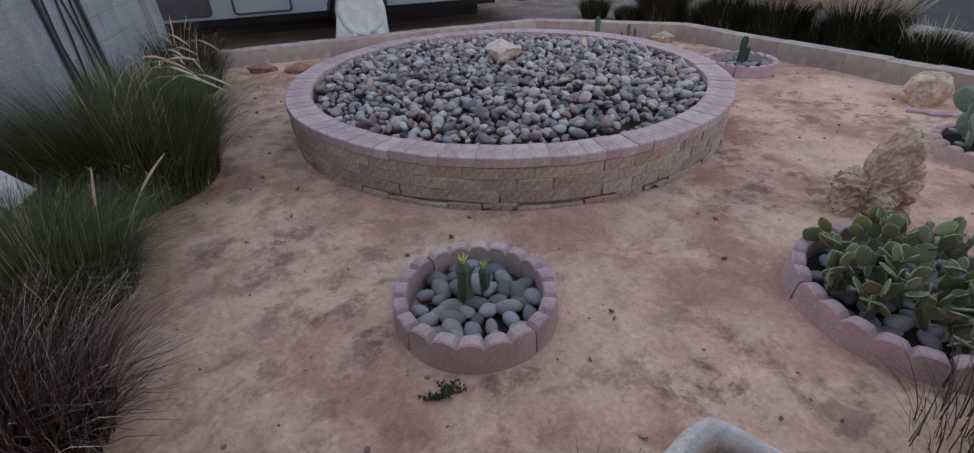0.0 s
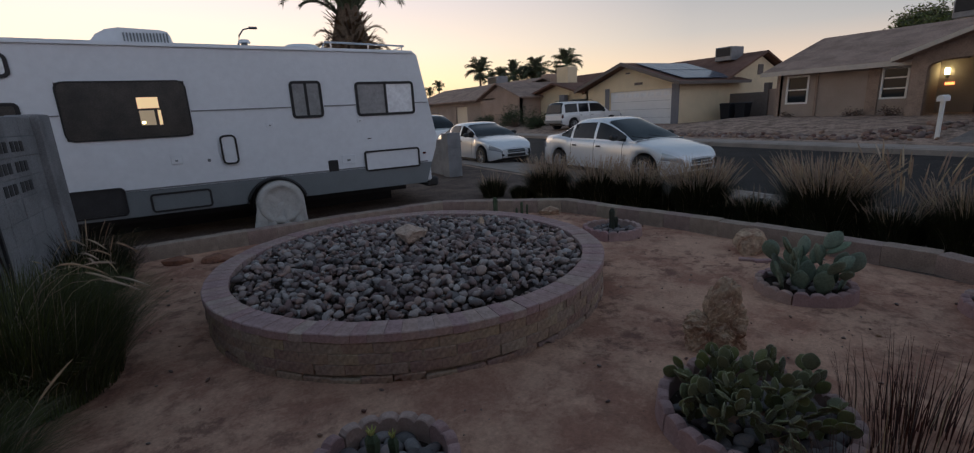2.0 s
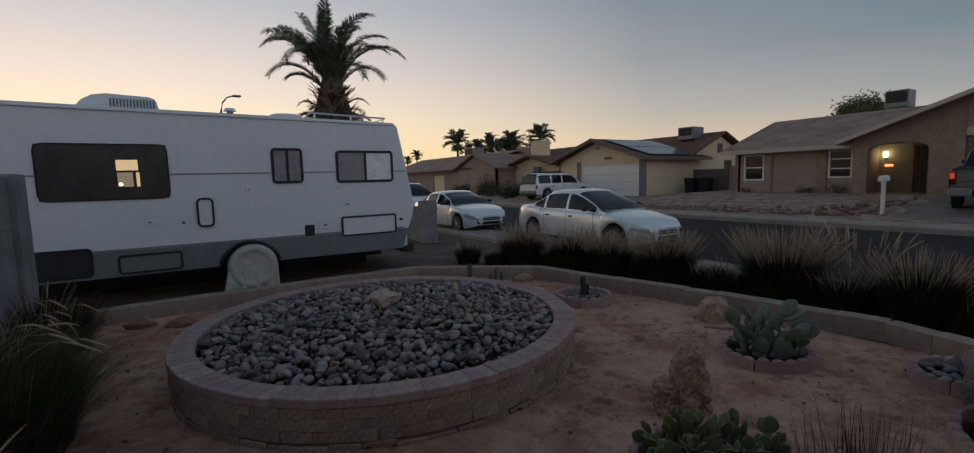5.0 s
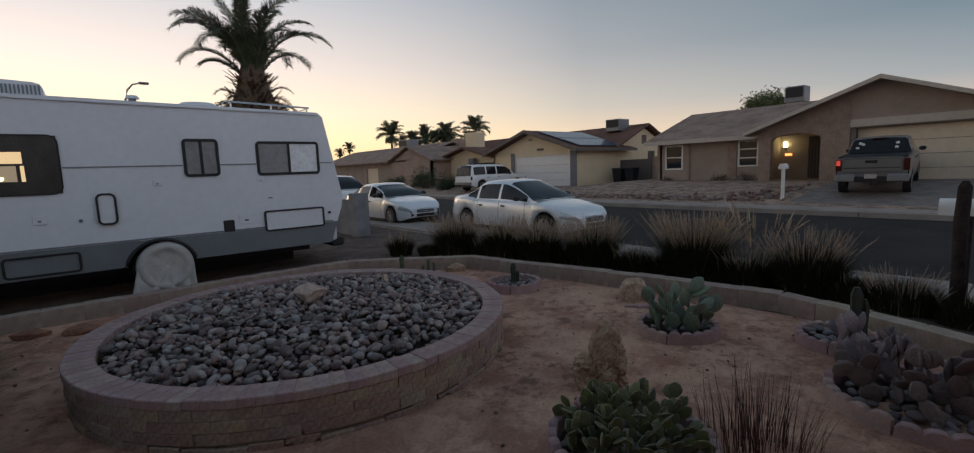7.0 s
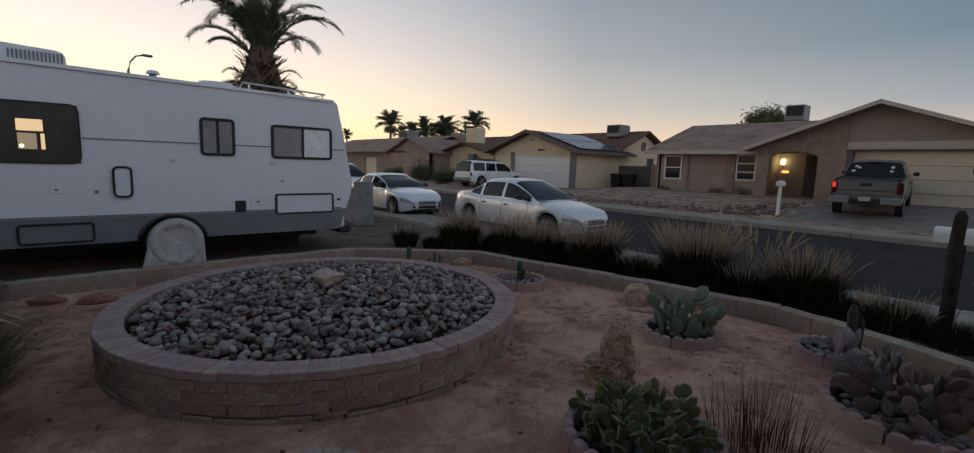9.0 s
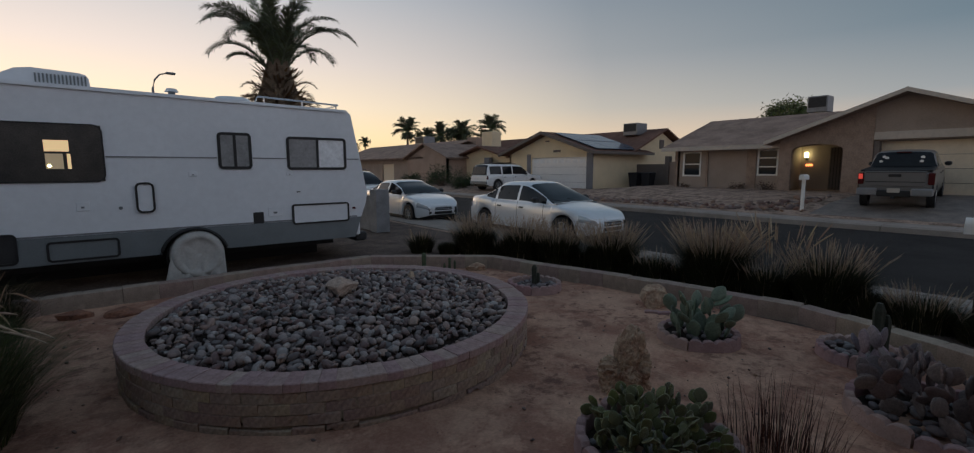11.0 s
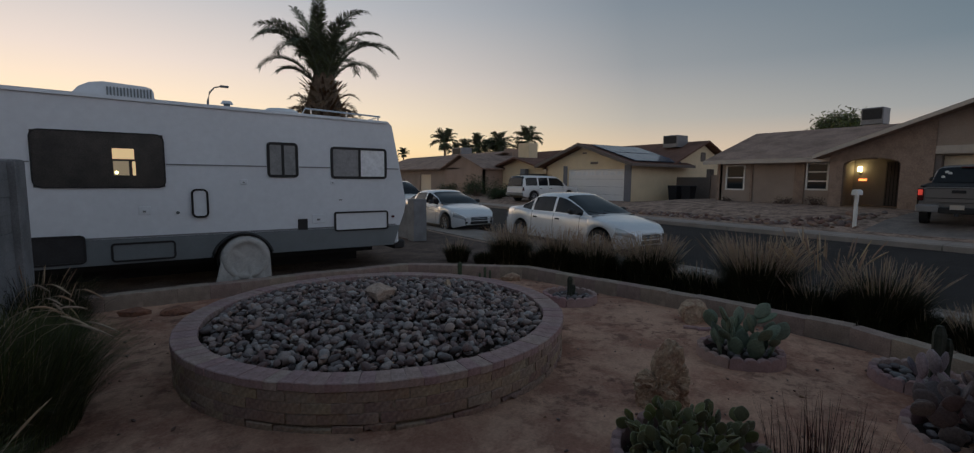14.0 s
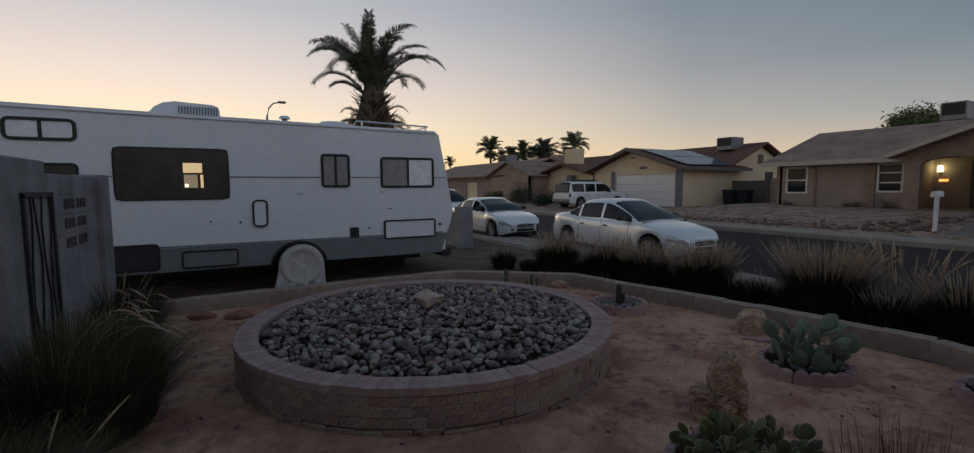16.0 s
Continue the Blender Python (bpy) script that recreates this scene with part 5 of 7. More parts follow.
def mailbox(x, y, z, height, turn, label, post_mat):
    top = thing("mailbox", pose(x, y, z, 0, 0, turn), label, "mailbox")
    part("post", Mesh().box(-0.05, 0.05, -0.05, 0.05, -0.2, height - 0.2, 0.008), post_mat, top)
    prof = [(0.09 * math.cos(radians(a)), height - 0.12 + 0.10 * math.sin(radians(a))) for a in range(0, 181, 15)]
    box = part("box", Mesh().prism([(0.09, height - 0.21)] + prof + [(-0.09, height - 0.21)], -0.24, 0.24), WINDOWWHITE, top)
    part("door", Mesh().prism([(0.085, height - 0.205)] + [(px * 0.94, pz - 0.004) for px, pz in prof] + [(-0.085, height - 0.205)], -0.25, -0.238), WINDOWWHITE, box)
    part("number_bar", Mesh().box(0.091, 0.094, -0.1, 0.1, height - 0.17, height - 0.13), TRIMGREY, box)


mailbox(19.5, 5.72, 0.16, 1.40, 90, "white mailbox on a white post by the far kerb", WINDOWWHITE)
mailbox(7.75, 0.03, 0.03, 1.19, 0, "white mailbox behind the dark post", WOODPOST)


# ---- vehicles ----

def smooth_line(points, x):
    """Eased height between (x, z) stops."""
    if x <= points[0][0]:
        return points[0][1]
    for k in range(len(points) - 1):
        (xa, za), (xb, zb) = points[k], points[k + 1]
        if x <= xb:
            t = (x - xa) / (xb - xa)
            zp = points[k - 1] if k else (xa - (xb - xa), za)
            zn = points[k + 2] if k + 2 < len(points) else (xb + (xb - xa), zb)
            ma = (zb - zp[1]) / (xb - zp[0]) * (xb - xa)
            mb = (zn[1] - za) / (zn[0] - xa) * (xb - xa)
            return (2 * t ** 3 - 3 * t * t + 1) * za + (t ** 3 - 2 * t * t + t) * ma + (3 * t * t - 2 * t ** 3) * zb + (t ** 3 - t * t) * mb
    return points[-1][1]


def grid_parts(rows, pick):
    """Splits a grid of points into meshes by the name that pick(row, column) gives each cell."""
    out = {}
    for i in range(len(rows) - 1):
        for j in range(len(rows[0]) - 1):
            out.setdefault(pick(i, j), []).append((i, j))
    meshes = {}
    for name, cells in out.items():
        m, known = Mesh(), {}
        for i, j in cells:
            face = []
            for a, b in ((i, j), (i + 1, j), (i + 1, j + 1), (i, j + 1)):
                if (a, b) not in known:
                    known[(a, b)] = len(m.v)
                    m.v.append(tuple(rows[a][b]))
                face.append(known[(a, b)])
            m.f.append(tuple(face))
        meshes[name] = m
    return meshes


def vehicle(name, m, label, paint, width, deck, plan, cabin, belt, wheels, wheel_r, clear, doors, glass_x, screen_x, rear_x, lamp, kind="sedan", category="car", wt=0.76):
    """A car in its own frame: x ahead, y to its left. deck: top line of the lower body; plan: its width; cabin: roof line.
    doors: seams; glass_x: side windows; screen_x, rear_x: where windscreen and rear window begin and end; lamp: lengths of head and tail lamps."""
    top = thing(name, m, label, category, "parked vehicles")
    hw = width / 2
    x0, x1 = deck[0][0], deck[-1][0]
    # lower body, with arches cut over the wheels
    xs = {round(x0 + (x1 - x0) * k / 46, 3) for k in range(47)}
    xs |= {round(x0 + d, 3) for d in (0.012, 0.03, 0.06, lamp[1])} | {round(x1 - d, 3) for d in (0.012, 0.03, 0.06, lamp[0])}
    for wx in wheels:
        xs |= {round(wx + (wheel_r + 0.06) * math.cos(math.pi * k / 16), 3) for k in range(17)}
    for d in doors:
        xs |= {round(d - 0.007, 3), round(d + 0.007, 3)}
    xs = sorted(x for x in xs if x0 <= x <= x1)
    shares = (0.0, 0.10, 0.24, 0.42, 0.60, 0.74, 0.86, 0.95, 1.0)
    swell = (0.95, 0.985, 1.0, 1.0, 0.992, 0.985, 0.965, 0.925, 0.86)
    rows = []
    for x in xs:
        zt = smooth_line(deck, x)
        w = hw * smooth_line(plan, x)
        end = min(x - x0, x1 - x)
        zb = clear + 0.10 * max(0.0, 1 - end / 0.35)
        for wx in wheels:
            r = wheel_r + 0.06
            if abs(x - wx) <= r:
                zb = max(zb, wheel_r + math.sqrt(max(0.0, r * r - (x - wx) ** 2)))
        zb = min(zb, zt - 0.06)
        side = [(w * q, zb + (zt - zb) * f) for f, q in zip(shares, swell)] + [(w * 0.5, zt + 0.022), (0.0, zt + 0.03)]
        rows.append([(x, -y, z) for y, z in side] + [(x, y, z) for y, z in reversed(side[:-1])])
    last = len(rows[0]) - 2

    def body_cell(i, j):
        x = 0.5 * (xs[i] + xs[i + 1])
        row = min(j, last - j)
        if 1 <= row <= 6:
            for d in doors:
                if abs(x - d) < 0.006:
                    return "door_seam"
        if row in (4, 5) and x > x1 - lamp[0]:
            return ("head_lamp_1" if j < 9 else "head_lamp_2") if kind != "truck" else "body"
        if 4 <= row <= 6 and x < x0 + lamp[1]:
            return "tail_lamp_1" if j < 9 else "tail_lamp_2"
        return "body"
    mats = {"body": paint, "door_seam": BLACKTRIM, "head_lamp": HEAD, "tail_lamp": TAIL}
    for pname, mesh in grid_parts(rows, body_cell).items():
        plain = pname.rstrip("_12")
        part(plain, mesh, mats[plain], top, "", True)
    zf, zr = smooth_line(deck, x1 - 0.02), smooth_line(deck, x0 + 0.02)
    wf, wr = hw * smooth_line(plan, x1), hw * smooth_line(plan, x0)
    part("nose", Mesh().loft([[(x1 - 0.03, -wf * 0.92, clear + 0.1), (x1 - 0.03, wf * 0.92, clear + 0.1), (x1 - 0.03, wf * 0.9, zf), (x1 - 0.03, -wf * 0.9, zf)], [(x1 + 0.02, -wf * 0.7, clear + 0.16), (x1 + 0.02, wf * 0.7, clear + 0.16), (x1 + 0.02, wf * 0.7, zf - 0.06), (x1 + 0.02, -wf * 0.7, zf - 0.06)]]), paint, top)
    part("tail_panel", Mesh().box(x0 - 0.004, x0 + 0.05, -wr * 0.96, wr * 0.96, clear + 0.12, zr + 0.01, 0.012), paint, top)
    part("underbody", Mesh().box(x0 + 0.2, x1 - 0.25, -hw * 0.72, hw * 0.72, clear - 0.02, clear + 0.22), BLACKTRIM, top)
    for wx in wheels:
        low_top = min(smooth_line(deck, wx + d * (wheel_r + 0.07)) for d in (-1, 0, 1)) - 0.05
        part("wheel_well", Mesh().box(wx - wheel_r - 0.07, wx + wheel_r + 0.07, -hw * 0.72, hw * 0.72, clear, low_top), BLACKTRIM, top)
    # cabin: roof, pillars and flush panes out of one surface
    c0, c1 = cabin[0][0], cabin[-1][0]
    cx = {round(c0 + (c1 - c0) * k / 40, 3) for k in range(41)}
    for a, b in glass_x:
        cx |= {round(a, 3), round(b, 3)}
    cx |= {round(v, 3) for v in (*screen_x, *rear_x)}
    cx = sorted(x for x in cx if c0 <= x <= c1)
    fs = (0.0, 0.12, 0.45, 0.80, 0.86, 0.95, 0.985, 1.0)
    rows = []
    for x in cx:
        h = max(smooth_line(cabin, x) - belt, 0.012)
        w = hw * smooth_line(plan, x) * 0.93
        full = min(1.0, h / (0.8 * (max(z for _, z in cabin) - belt)))
        in_ = 1 - (1 - wt) * full
        ys = [w, w * (1 - (1 - in_) * 0.10), w * (1 - (1 - in_) * 0.40), w * (1 - (1 - in_) * 0.84), w * (in_ - 0.01), w * (in_ - 0.10), w * 0.42, 0.0]
        side = list(zip(ys, [belt - 0.04 + (h + 0.04) * f for f in fs]))
        rows.append([(x, -y, z) for y, z in side] + [(x, y, z) for y, z in reversed(side[:-1])])
    clast = len(rows[0]) - 2

    def cabin_cell(i, j):
        x = 0.5 * (cx[i] + cx[i + 1])
        row = min(j, clast - j)
        if row in (1, 2):
            for k, (a, b) in enumerate(glass_x):
                if a < x < b:
                    return "side_window_%d" % (2 * k + (j > 7))
        if row >= 4 and screen_x[0] < x < screen_x[1]:
            return "windscreen"
        if row >= 4 and rear_x[0] < x < rear_x[1]:
            return "rear_window"
        return "cabin"
    for pname, mesh in grid_parts(rows, cabin_cell).items():
        plain = "side_window" if pname.startswith("side") else pname
        part(plain, mesh, paint if plain == "cabin" else CARGLASS, top, "", True)
    for s in (-1, 1):
        mx = glass_x[-1][1] - 0.22
        part("mirror", Mesh().box(mx - 0.10, mx + 0.08, s * (hw + 0.09) - 0.10, s * (hw + 0.09) + 0.10, belt + 0.01, belt + 0.16, 0.045), BLACKTRIM, top)
        for a, b in glass_x[-2:]:
            part("door_handle", Mesh().box(a + 0.06, a + 0.23, s * hw * 0.985 - 0.022, s * hw * 0.985 + 0.022, belt - 0.17, belt - 0.13, 0.012), BLACKTRIM, top)
        part("sill", Mesh().box(wheels[0] + wheel_r + 0.07, wheels[1] - wheel_r - 0.07, s * hw * 0.95 - 0.03, s * hw * 0.95 + 0.015, clear - 0.03, clear + 0.05, 0.012), BLACKTRIM, top)
        for wx in wheels:
            ya, yb = sorted((s * (hw - 0.22), s * (hw - 0.012)))
            w = part("wheel", Mesh().disc_y(wx, wheel_r, wheel_r * 0.66, wheel_r, ya, yb, 32), RUBBER, top, "", False)
            ya, yb = sorted((s * (hw - 0.12), s * (hw - 0.06)))
            part("brake_disc", Mesh().disc_y(wx, wheel_r, 0, wheel_r * 0.66, ya, yb, 24), DARK, w)
            ya, yb = sorted((s * (hw - 0.06), s * (hw - 0.018)))
            rim = Mesh().disc_y(wx, wheel_r, wheel_r * 0.60, wheel_r * 0.68, ya, yb, 32).disc_y(wx, wheel_r, 0, wheel_r * 0.17, ya, yb, 14)
            part("rim", rim, RIM, w)
            for k in range(7):
                a = 2 * math.pi * k / 7 + 0.3
                p, q = wheel_r * 0.14, wheel_r * 0.63
                part("spoke", Mesh().tube([(wx + p * math.cos(a), s * (hw - 0.035), wheel_r + p * math.sin(a)), (wx + q * math.cos(a), s * (hw - 0.035), wheel_r + q * math.sin(a))], [0.028, 0.019], 5), RIM, w)
    if kind == "sedan":
        part("grille", Mesh().box(x1 - 0.05, x1 + 0.028, -wf * 0.62, wf * 0.62, zf - 0.145, zf - 0.03, 0.02), BLACKTRIM, top)
        part("grille_bar", Mesh().box(x1 - 0.02, x1 + 0.040, -wf * 0.66, wf * 0.66, zf - 0.10, zf - 0.075, 0.008), CHROME, top)
        part("air_intake", Mesh().box(x1 - 0.10, x1 + 0.028, -wf * 0.66, wf * 0.66, clear + 0.14, clear + 0.24, 0.02), BLACKTRIM, top)
        for s in (-1, 1):
            part("fog_lamp", Mesh().box(x1 - 0.16, x1 - 0.005, s * wf * 0.86 - 0.07, s * wf * 0.86 + 0.07, clear + 0.14, clear + 0.24, 0.03), BLACKTRIM, top)
            part("wiper", Mesh().tube([(screen_x[1] - 0.02, s * 0.30, belt + 0.03), (screen_x[1] - 0.16, s * 0.30 - 0.45, belt + 0.11)], 0.008, 4), BLACKTRIM, top)
    return top


def sedan(m, label, paint, length=4.45, width=1.75, roof=1.47, lift=0.0):
    hl = length / 2
    deck = [(-hl, 0.78), (-hl + 0.05, 0.93 + lift), (-hl + 0.45, 1.03 + lift), (-1.0, 1.0 + lift), (0.4, 0.97), (1.05, 0.965), (1.5, 0.90), (hl - 0.28, 0.77), (hl - 0.06, 0.64), (hl, 0.56)]
    plan = [(-hl, 0.74), (-hl + 0.12, 0.86), (-hl + 0.6, 0.97), (-0.6, 1.0), (1.0, 0.99), (hl - 0.55, 0.94), (hl - 0.18, 0.80), (hl, 0.62)]
    cabin = [(-hl + 0.35, 0.99), (-1.45, 1.16), (-0.95, roof - 0.055), (-0.4, roof), (0.05, roof - 0.012), (0.35, roof - 0.11), (0.8, 1.19), (1.32, 0.93)]
    return vehicle("sedan", m, label, paint, width, deck, plan, cabin, 0.95, (-hl + 0.92, hl - 0.88), 0.32, 0.19, (-1.0, -0.08, 0.92), ((-1.50, -1.08), (-0.98, -0.14), (-0.05, 0.98)), (0.22, 1.26), (-hl + 0.45, -0.98), (0.42, 0.24))


CARGLASS = material("car_glass", (0.016, 0.018, 0.022), 0.06, vary=0.15, scale=1.5, fine=8, bump=0.0, spec=0.32)
sedan(pose(9.46, 9.0, -0.07, 0, 0, -90), "silver-white four-door sedan parked by the near kerb", SILVER, 4.92, 1.80, 1.50)
sedan(pose(8.78, 15.5, -0.09, 0, 0, -90), "silver mid-size sedan parked behind the white sedan", SILVER, 4.85, 1.82, 1.45)


def wagon(m, label, k=1.0, roof=1.86):
    deck = [(-2.7 * k, 0.95), (-2.62 * k, 1.08), (-1.0, 1.10), (1.35, 1.10), (2.3 * k, 1.05), (2.62 * k, 0.96), (2.72 * k, 0.74)]
    plan = [(-2.7 * k, 0.93), (-2.5 * k, 0.98), (0, 1.0), (2.2 * k, 0.97), (2.6 * k, 0.92), (2.72 * k, 0.86)]
    cabin = [(-2.66 * k, 1.12), (-2.56 * k, roof - 0.22), (-2.42 * k, roof - 0.04), (-1.0, roof), (0.3, roof - 0.02), (0.65, roof - 0.09), (1.1, 1.42), (1.5, 1.08)]
    car = vehicle("sport_utility", m, label, WHITEPAINT, 1.98, deck, plan, cabin, 1.09, (-1.70 * k, 1.66 * k), 0.38, 0.33, (-1.28, -0.32, 1.02), ((-2.38 * k, -1.36), (-1.24, -0.38), (-0.27, 1.05)), (0.58, 1.44), (-2.66 * k, -2.44 * k), (0.22, 0.14), "suv", "car", 0.84)
    part("bumper", Mesh().box(-2.78 * k, -2.66 * k, -0.95, 0.95, 0.45, 0.66, 0.03), RVGREY, car)
    part("tailgate_window", Mesh().loft([[(-2.70 * k, -0.78, 1.16), (-2.70 * k, 0.78, 1.16), (-2.60 * k, 0.70, 1.66), (-2.60 * k, -0.70, 1.66)], [(-2.66 * k, -0.78, 1.16), (-2.66 * k, 0.78, 1.16), (-2.56 * k, 0.70, 1.66), (-2.56 * k, -0.70, 1.66)]]), CARGLASS, car)
    for s in (-0.62, 0.62):
        part("roof_rail", Mesh().tube([(-2.1 * k, s, roof + 0.0), (-2.0 * k, s, roof + 0.06), (0.1, s, roof + 0.05), (0.2, s, roof - 0.01)], 0.018, 6), BLACKTRIM, car)
    return car


wagon(pose(22.75, 25.8, 0.22), "white sport utility vehicle parked on the driveway")
wagon(pose(8.95, 21.2, -0.05, 0, 0, -90), "white vehicle parked further along the near kerb", 0.92, 1.75)


def pickup(m):
    deck = [(-2.65, 1.16), (-2.60, 1.25), (-0.9, 1.27), (1.3, 1.26), (2.2, 1.20), (2.55, 1.08), (2.65, 0.85)]
    plan = [(-2.65, 0.965), (-2.5, 0.985), (0, 1.0), (2.1, 0.97), (2.5, 0.92), (2.65, 0.86)]
    cabin = [(-0.92, 1.26), (-0.86, 1.40), (-0.74, 1.78), (-0.60, 1.86), (0.0, 1.88), (0.5, 1.85), (0.72, 1.77), (1.1, 1.50), (1.5, 1.24)]
    car = vehicle("pickup_truck", m, "grey pickup truck parked on the driveway with lit tail lamp", GREYPAINT, 1.96, deck, plan, cabin, 1.25, (-1.62, 1.72), 0.39, 0.50, (-0.92, 0.06, 1.08), ((-0.66, 0.0), (0.12, 1.05)), (0.62, 1.42), (-0.90, -0.70), (0.2, 0.14), "truck", "truck", 0.84)
    part("bed_well", Mesh().box(-2.56, -1.0, -0.80, 0.80, 1.296, 1.306), BLACKTRIM, car)
    for s in (-0.85, 0.85):
        part("bed_rail", Mesh().box(-2.62, -0.95, s - 0.05, s + 0.05, 1.27, 1.325, 0.012), BLACKTRIM, car)
    gate = part("tailgate", Mesh().box(-2.69, -2.64, -0.76, 0.76, 0.80, 1.285, 0.015), GREYPAINT, car)
    part("gate_crease", Mesh().box(-2.70, -2.685, -0.74, 0.74, 0.93, 0.95, 0.004).box(-2.70, -2.685, -0.74, 0.74, 1.235, 1.25, 0.004), BLACKTRIM, gate)
    part("tailgate_handle", Mesh().box(-2.715, -2.68, -0.16, 0.16, 1.10, 1.19, 0.012), BLACKTRIM, gate)
    for s in (-1, 1):
        part("bumper_end", Mesh().box(-2.80, -2.60, s * 0.69 - 0.27, s * 0.69 + 0.27, 0.50, 0.73, 0.03), BUMPER, car, "dull silver bumper end")
        part("tail_lamp", Mesh().box(-2.69, -2.52, s * 0.875 - 0.085, s * 0.875 + 0.075, 0.85, 1.23, 0.02), TAIL, car)
    part("bumper_step", Mesh().box(-2.77, -2.60, -0.42, 0.42, 0.47, 0.66, 0.02), BLACKTRIM, car)
    part("number_plate", Mesh().box(-2.785, -2.765, -0.16, 0.16, 0.60, 0.74), TRIM, car)
    part("tow_bar", Mesh().box(-2.84, -2.6, -0.05, 0.05, 0.40, 0.48, 0.01), DARK, car)
    part("lit_lamp", Mesh().box(-2.70, -2.68, 0.82, 0.93, 1.03, 1.20, 0.01), TAIL_LIT, car, "lit red tail lamp")
    part("rear_glass", Mesh().loft([[(x, -0.72, 1.33), (x, 0.72, 1.33), (x + 0.125, 0.66, 1.74), (x + 0.125, -0.66, 1.74)] for x in (-0.915, -0.88)]), CARGLASS, car)
    for y, z in ((-0.50, 1.64), (-0.48, 1.50), (0.52, 1.66), (0.44, 1.62), (0.60, 1.50)):
        part("sticker", Mesh().disc_y(0, 0, 0, 0.055, -0.003, 0.003, 12).moved(pose(-0.92 + (z - 1.33) * 0.30, y, z, 0, 0, 90)), WINDOWWHITE, car)
    part("stop_lamp", Mesh().box(-0.80, -0.68, -0.2, 0.2, 1.80, 1.84, 0.01), TAIL, car)


BUMPER = material("dull_bumper", (0.30, 0.30, 0.31), 0.4, metal=0.6, vary=0.08, bump=0.0)
pickup(pose(22.55, 3.5, 0.545, 0, -3.6, 5))


# ---- houses across the street ----
def local(mesh, base):
    return mesh.moved(Matrix.Translation((-base[0], -base[1], -base[2])))


def wall_with_openings(x0, x1, y0, y1, z0, z1, openings):
    """A wall across x with rectangular openings (ya, yb, za, zb) right through it."""
    m = Mesh()
    cuts = sorted({y0, y1, *[o[0] for o in openings], *[o[1] for o in openings]})
    for a, b in zip(cuts, cuts[1:]):
        mid = (a + b) / 2
        hit = [o for o in openings if o[0] < mid < o[1]]
        if not hit:
            m.box(x0, x1, a, b, z0, z1)
        else:
            o = hit[0]
            if o[2] > z0:
                m.box(x0, x1, a, b, z0, o[2])
            if o[3] < z1:
                m.box(x0, x1, a, b, o[3], z1)
    return m


def house_window(parent, base, x, y0, y1, z0, z1, mat=None, bars=1):
    w = part("window", local(wall_with_openings(x - 0.04, x + 0.08, y0, y1, z0, z1, [(y0 + 0.08, y1 - 0.08, z0 + 0.08, z1 - 0.08)]), base), WINDOWWHITE, parent, "white-framed sash window")
    part("pane", local(Mesh().box(x + 0.03, x + 0.05, y0 + 0.06, y1 - 0.06, z0 + 0.06, z1 - 0.06), base), mat or GLASS, w)
    for k in range(bars):
        zz = z0 + (z1 - z0) * (k + 1) / (bars + 1)
        part("bar", local(Mesh().box(x - 0.03, x + 0.05, y0 + 0.07, y1 - 0.07, zz - 0.03, zz + 0.03), base), WINDOWWHITE, w)
    return w


def gable_roof_y(xe0, xr, xe1, y0, y1, ze, zr, ze1=None, t=0.14):
    """Ridge along y."""
    return Mesh().prism([(xe0, ze), (xr, zr), (xe1, ze1 or ze), (xe1, (ze1 or ze) - t), (xr, zr - t), (xe0, ze - t)], y0, y1)


def gable_roof_x(y0, yr, y1, x0, x1, ze, zr, t=0.14):
    """Ridge along x."""
    pts = [(y0, ze), (yr, zr), (y1, ze), (y1, ze - t), (yr, zr - t), (y0, ze - t)]
    return Mesh().loft([[(x, y, z) for y, z in pts] for x in (x0, x1)])


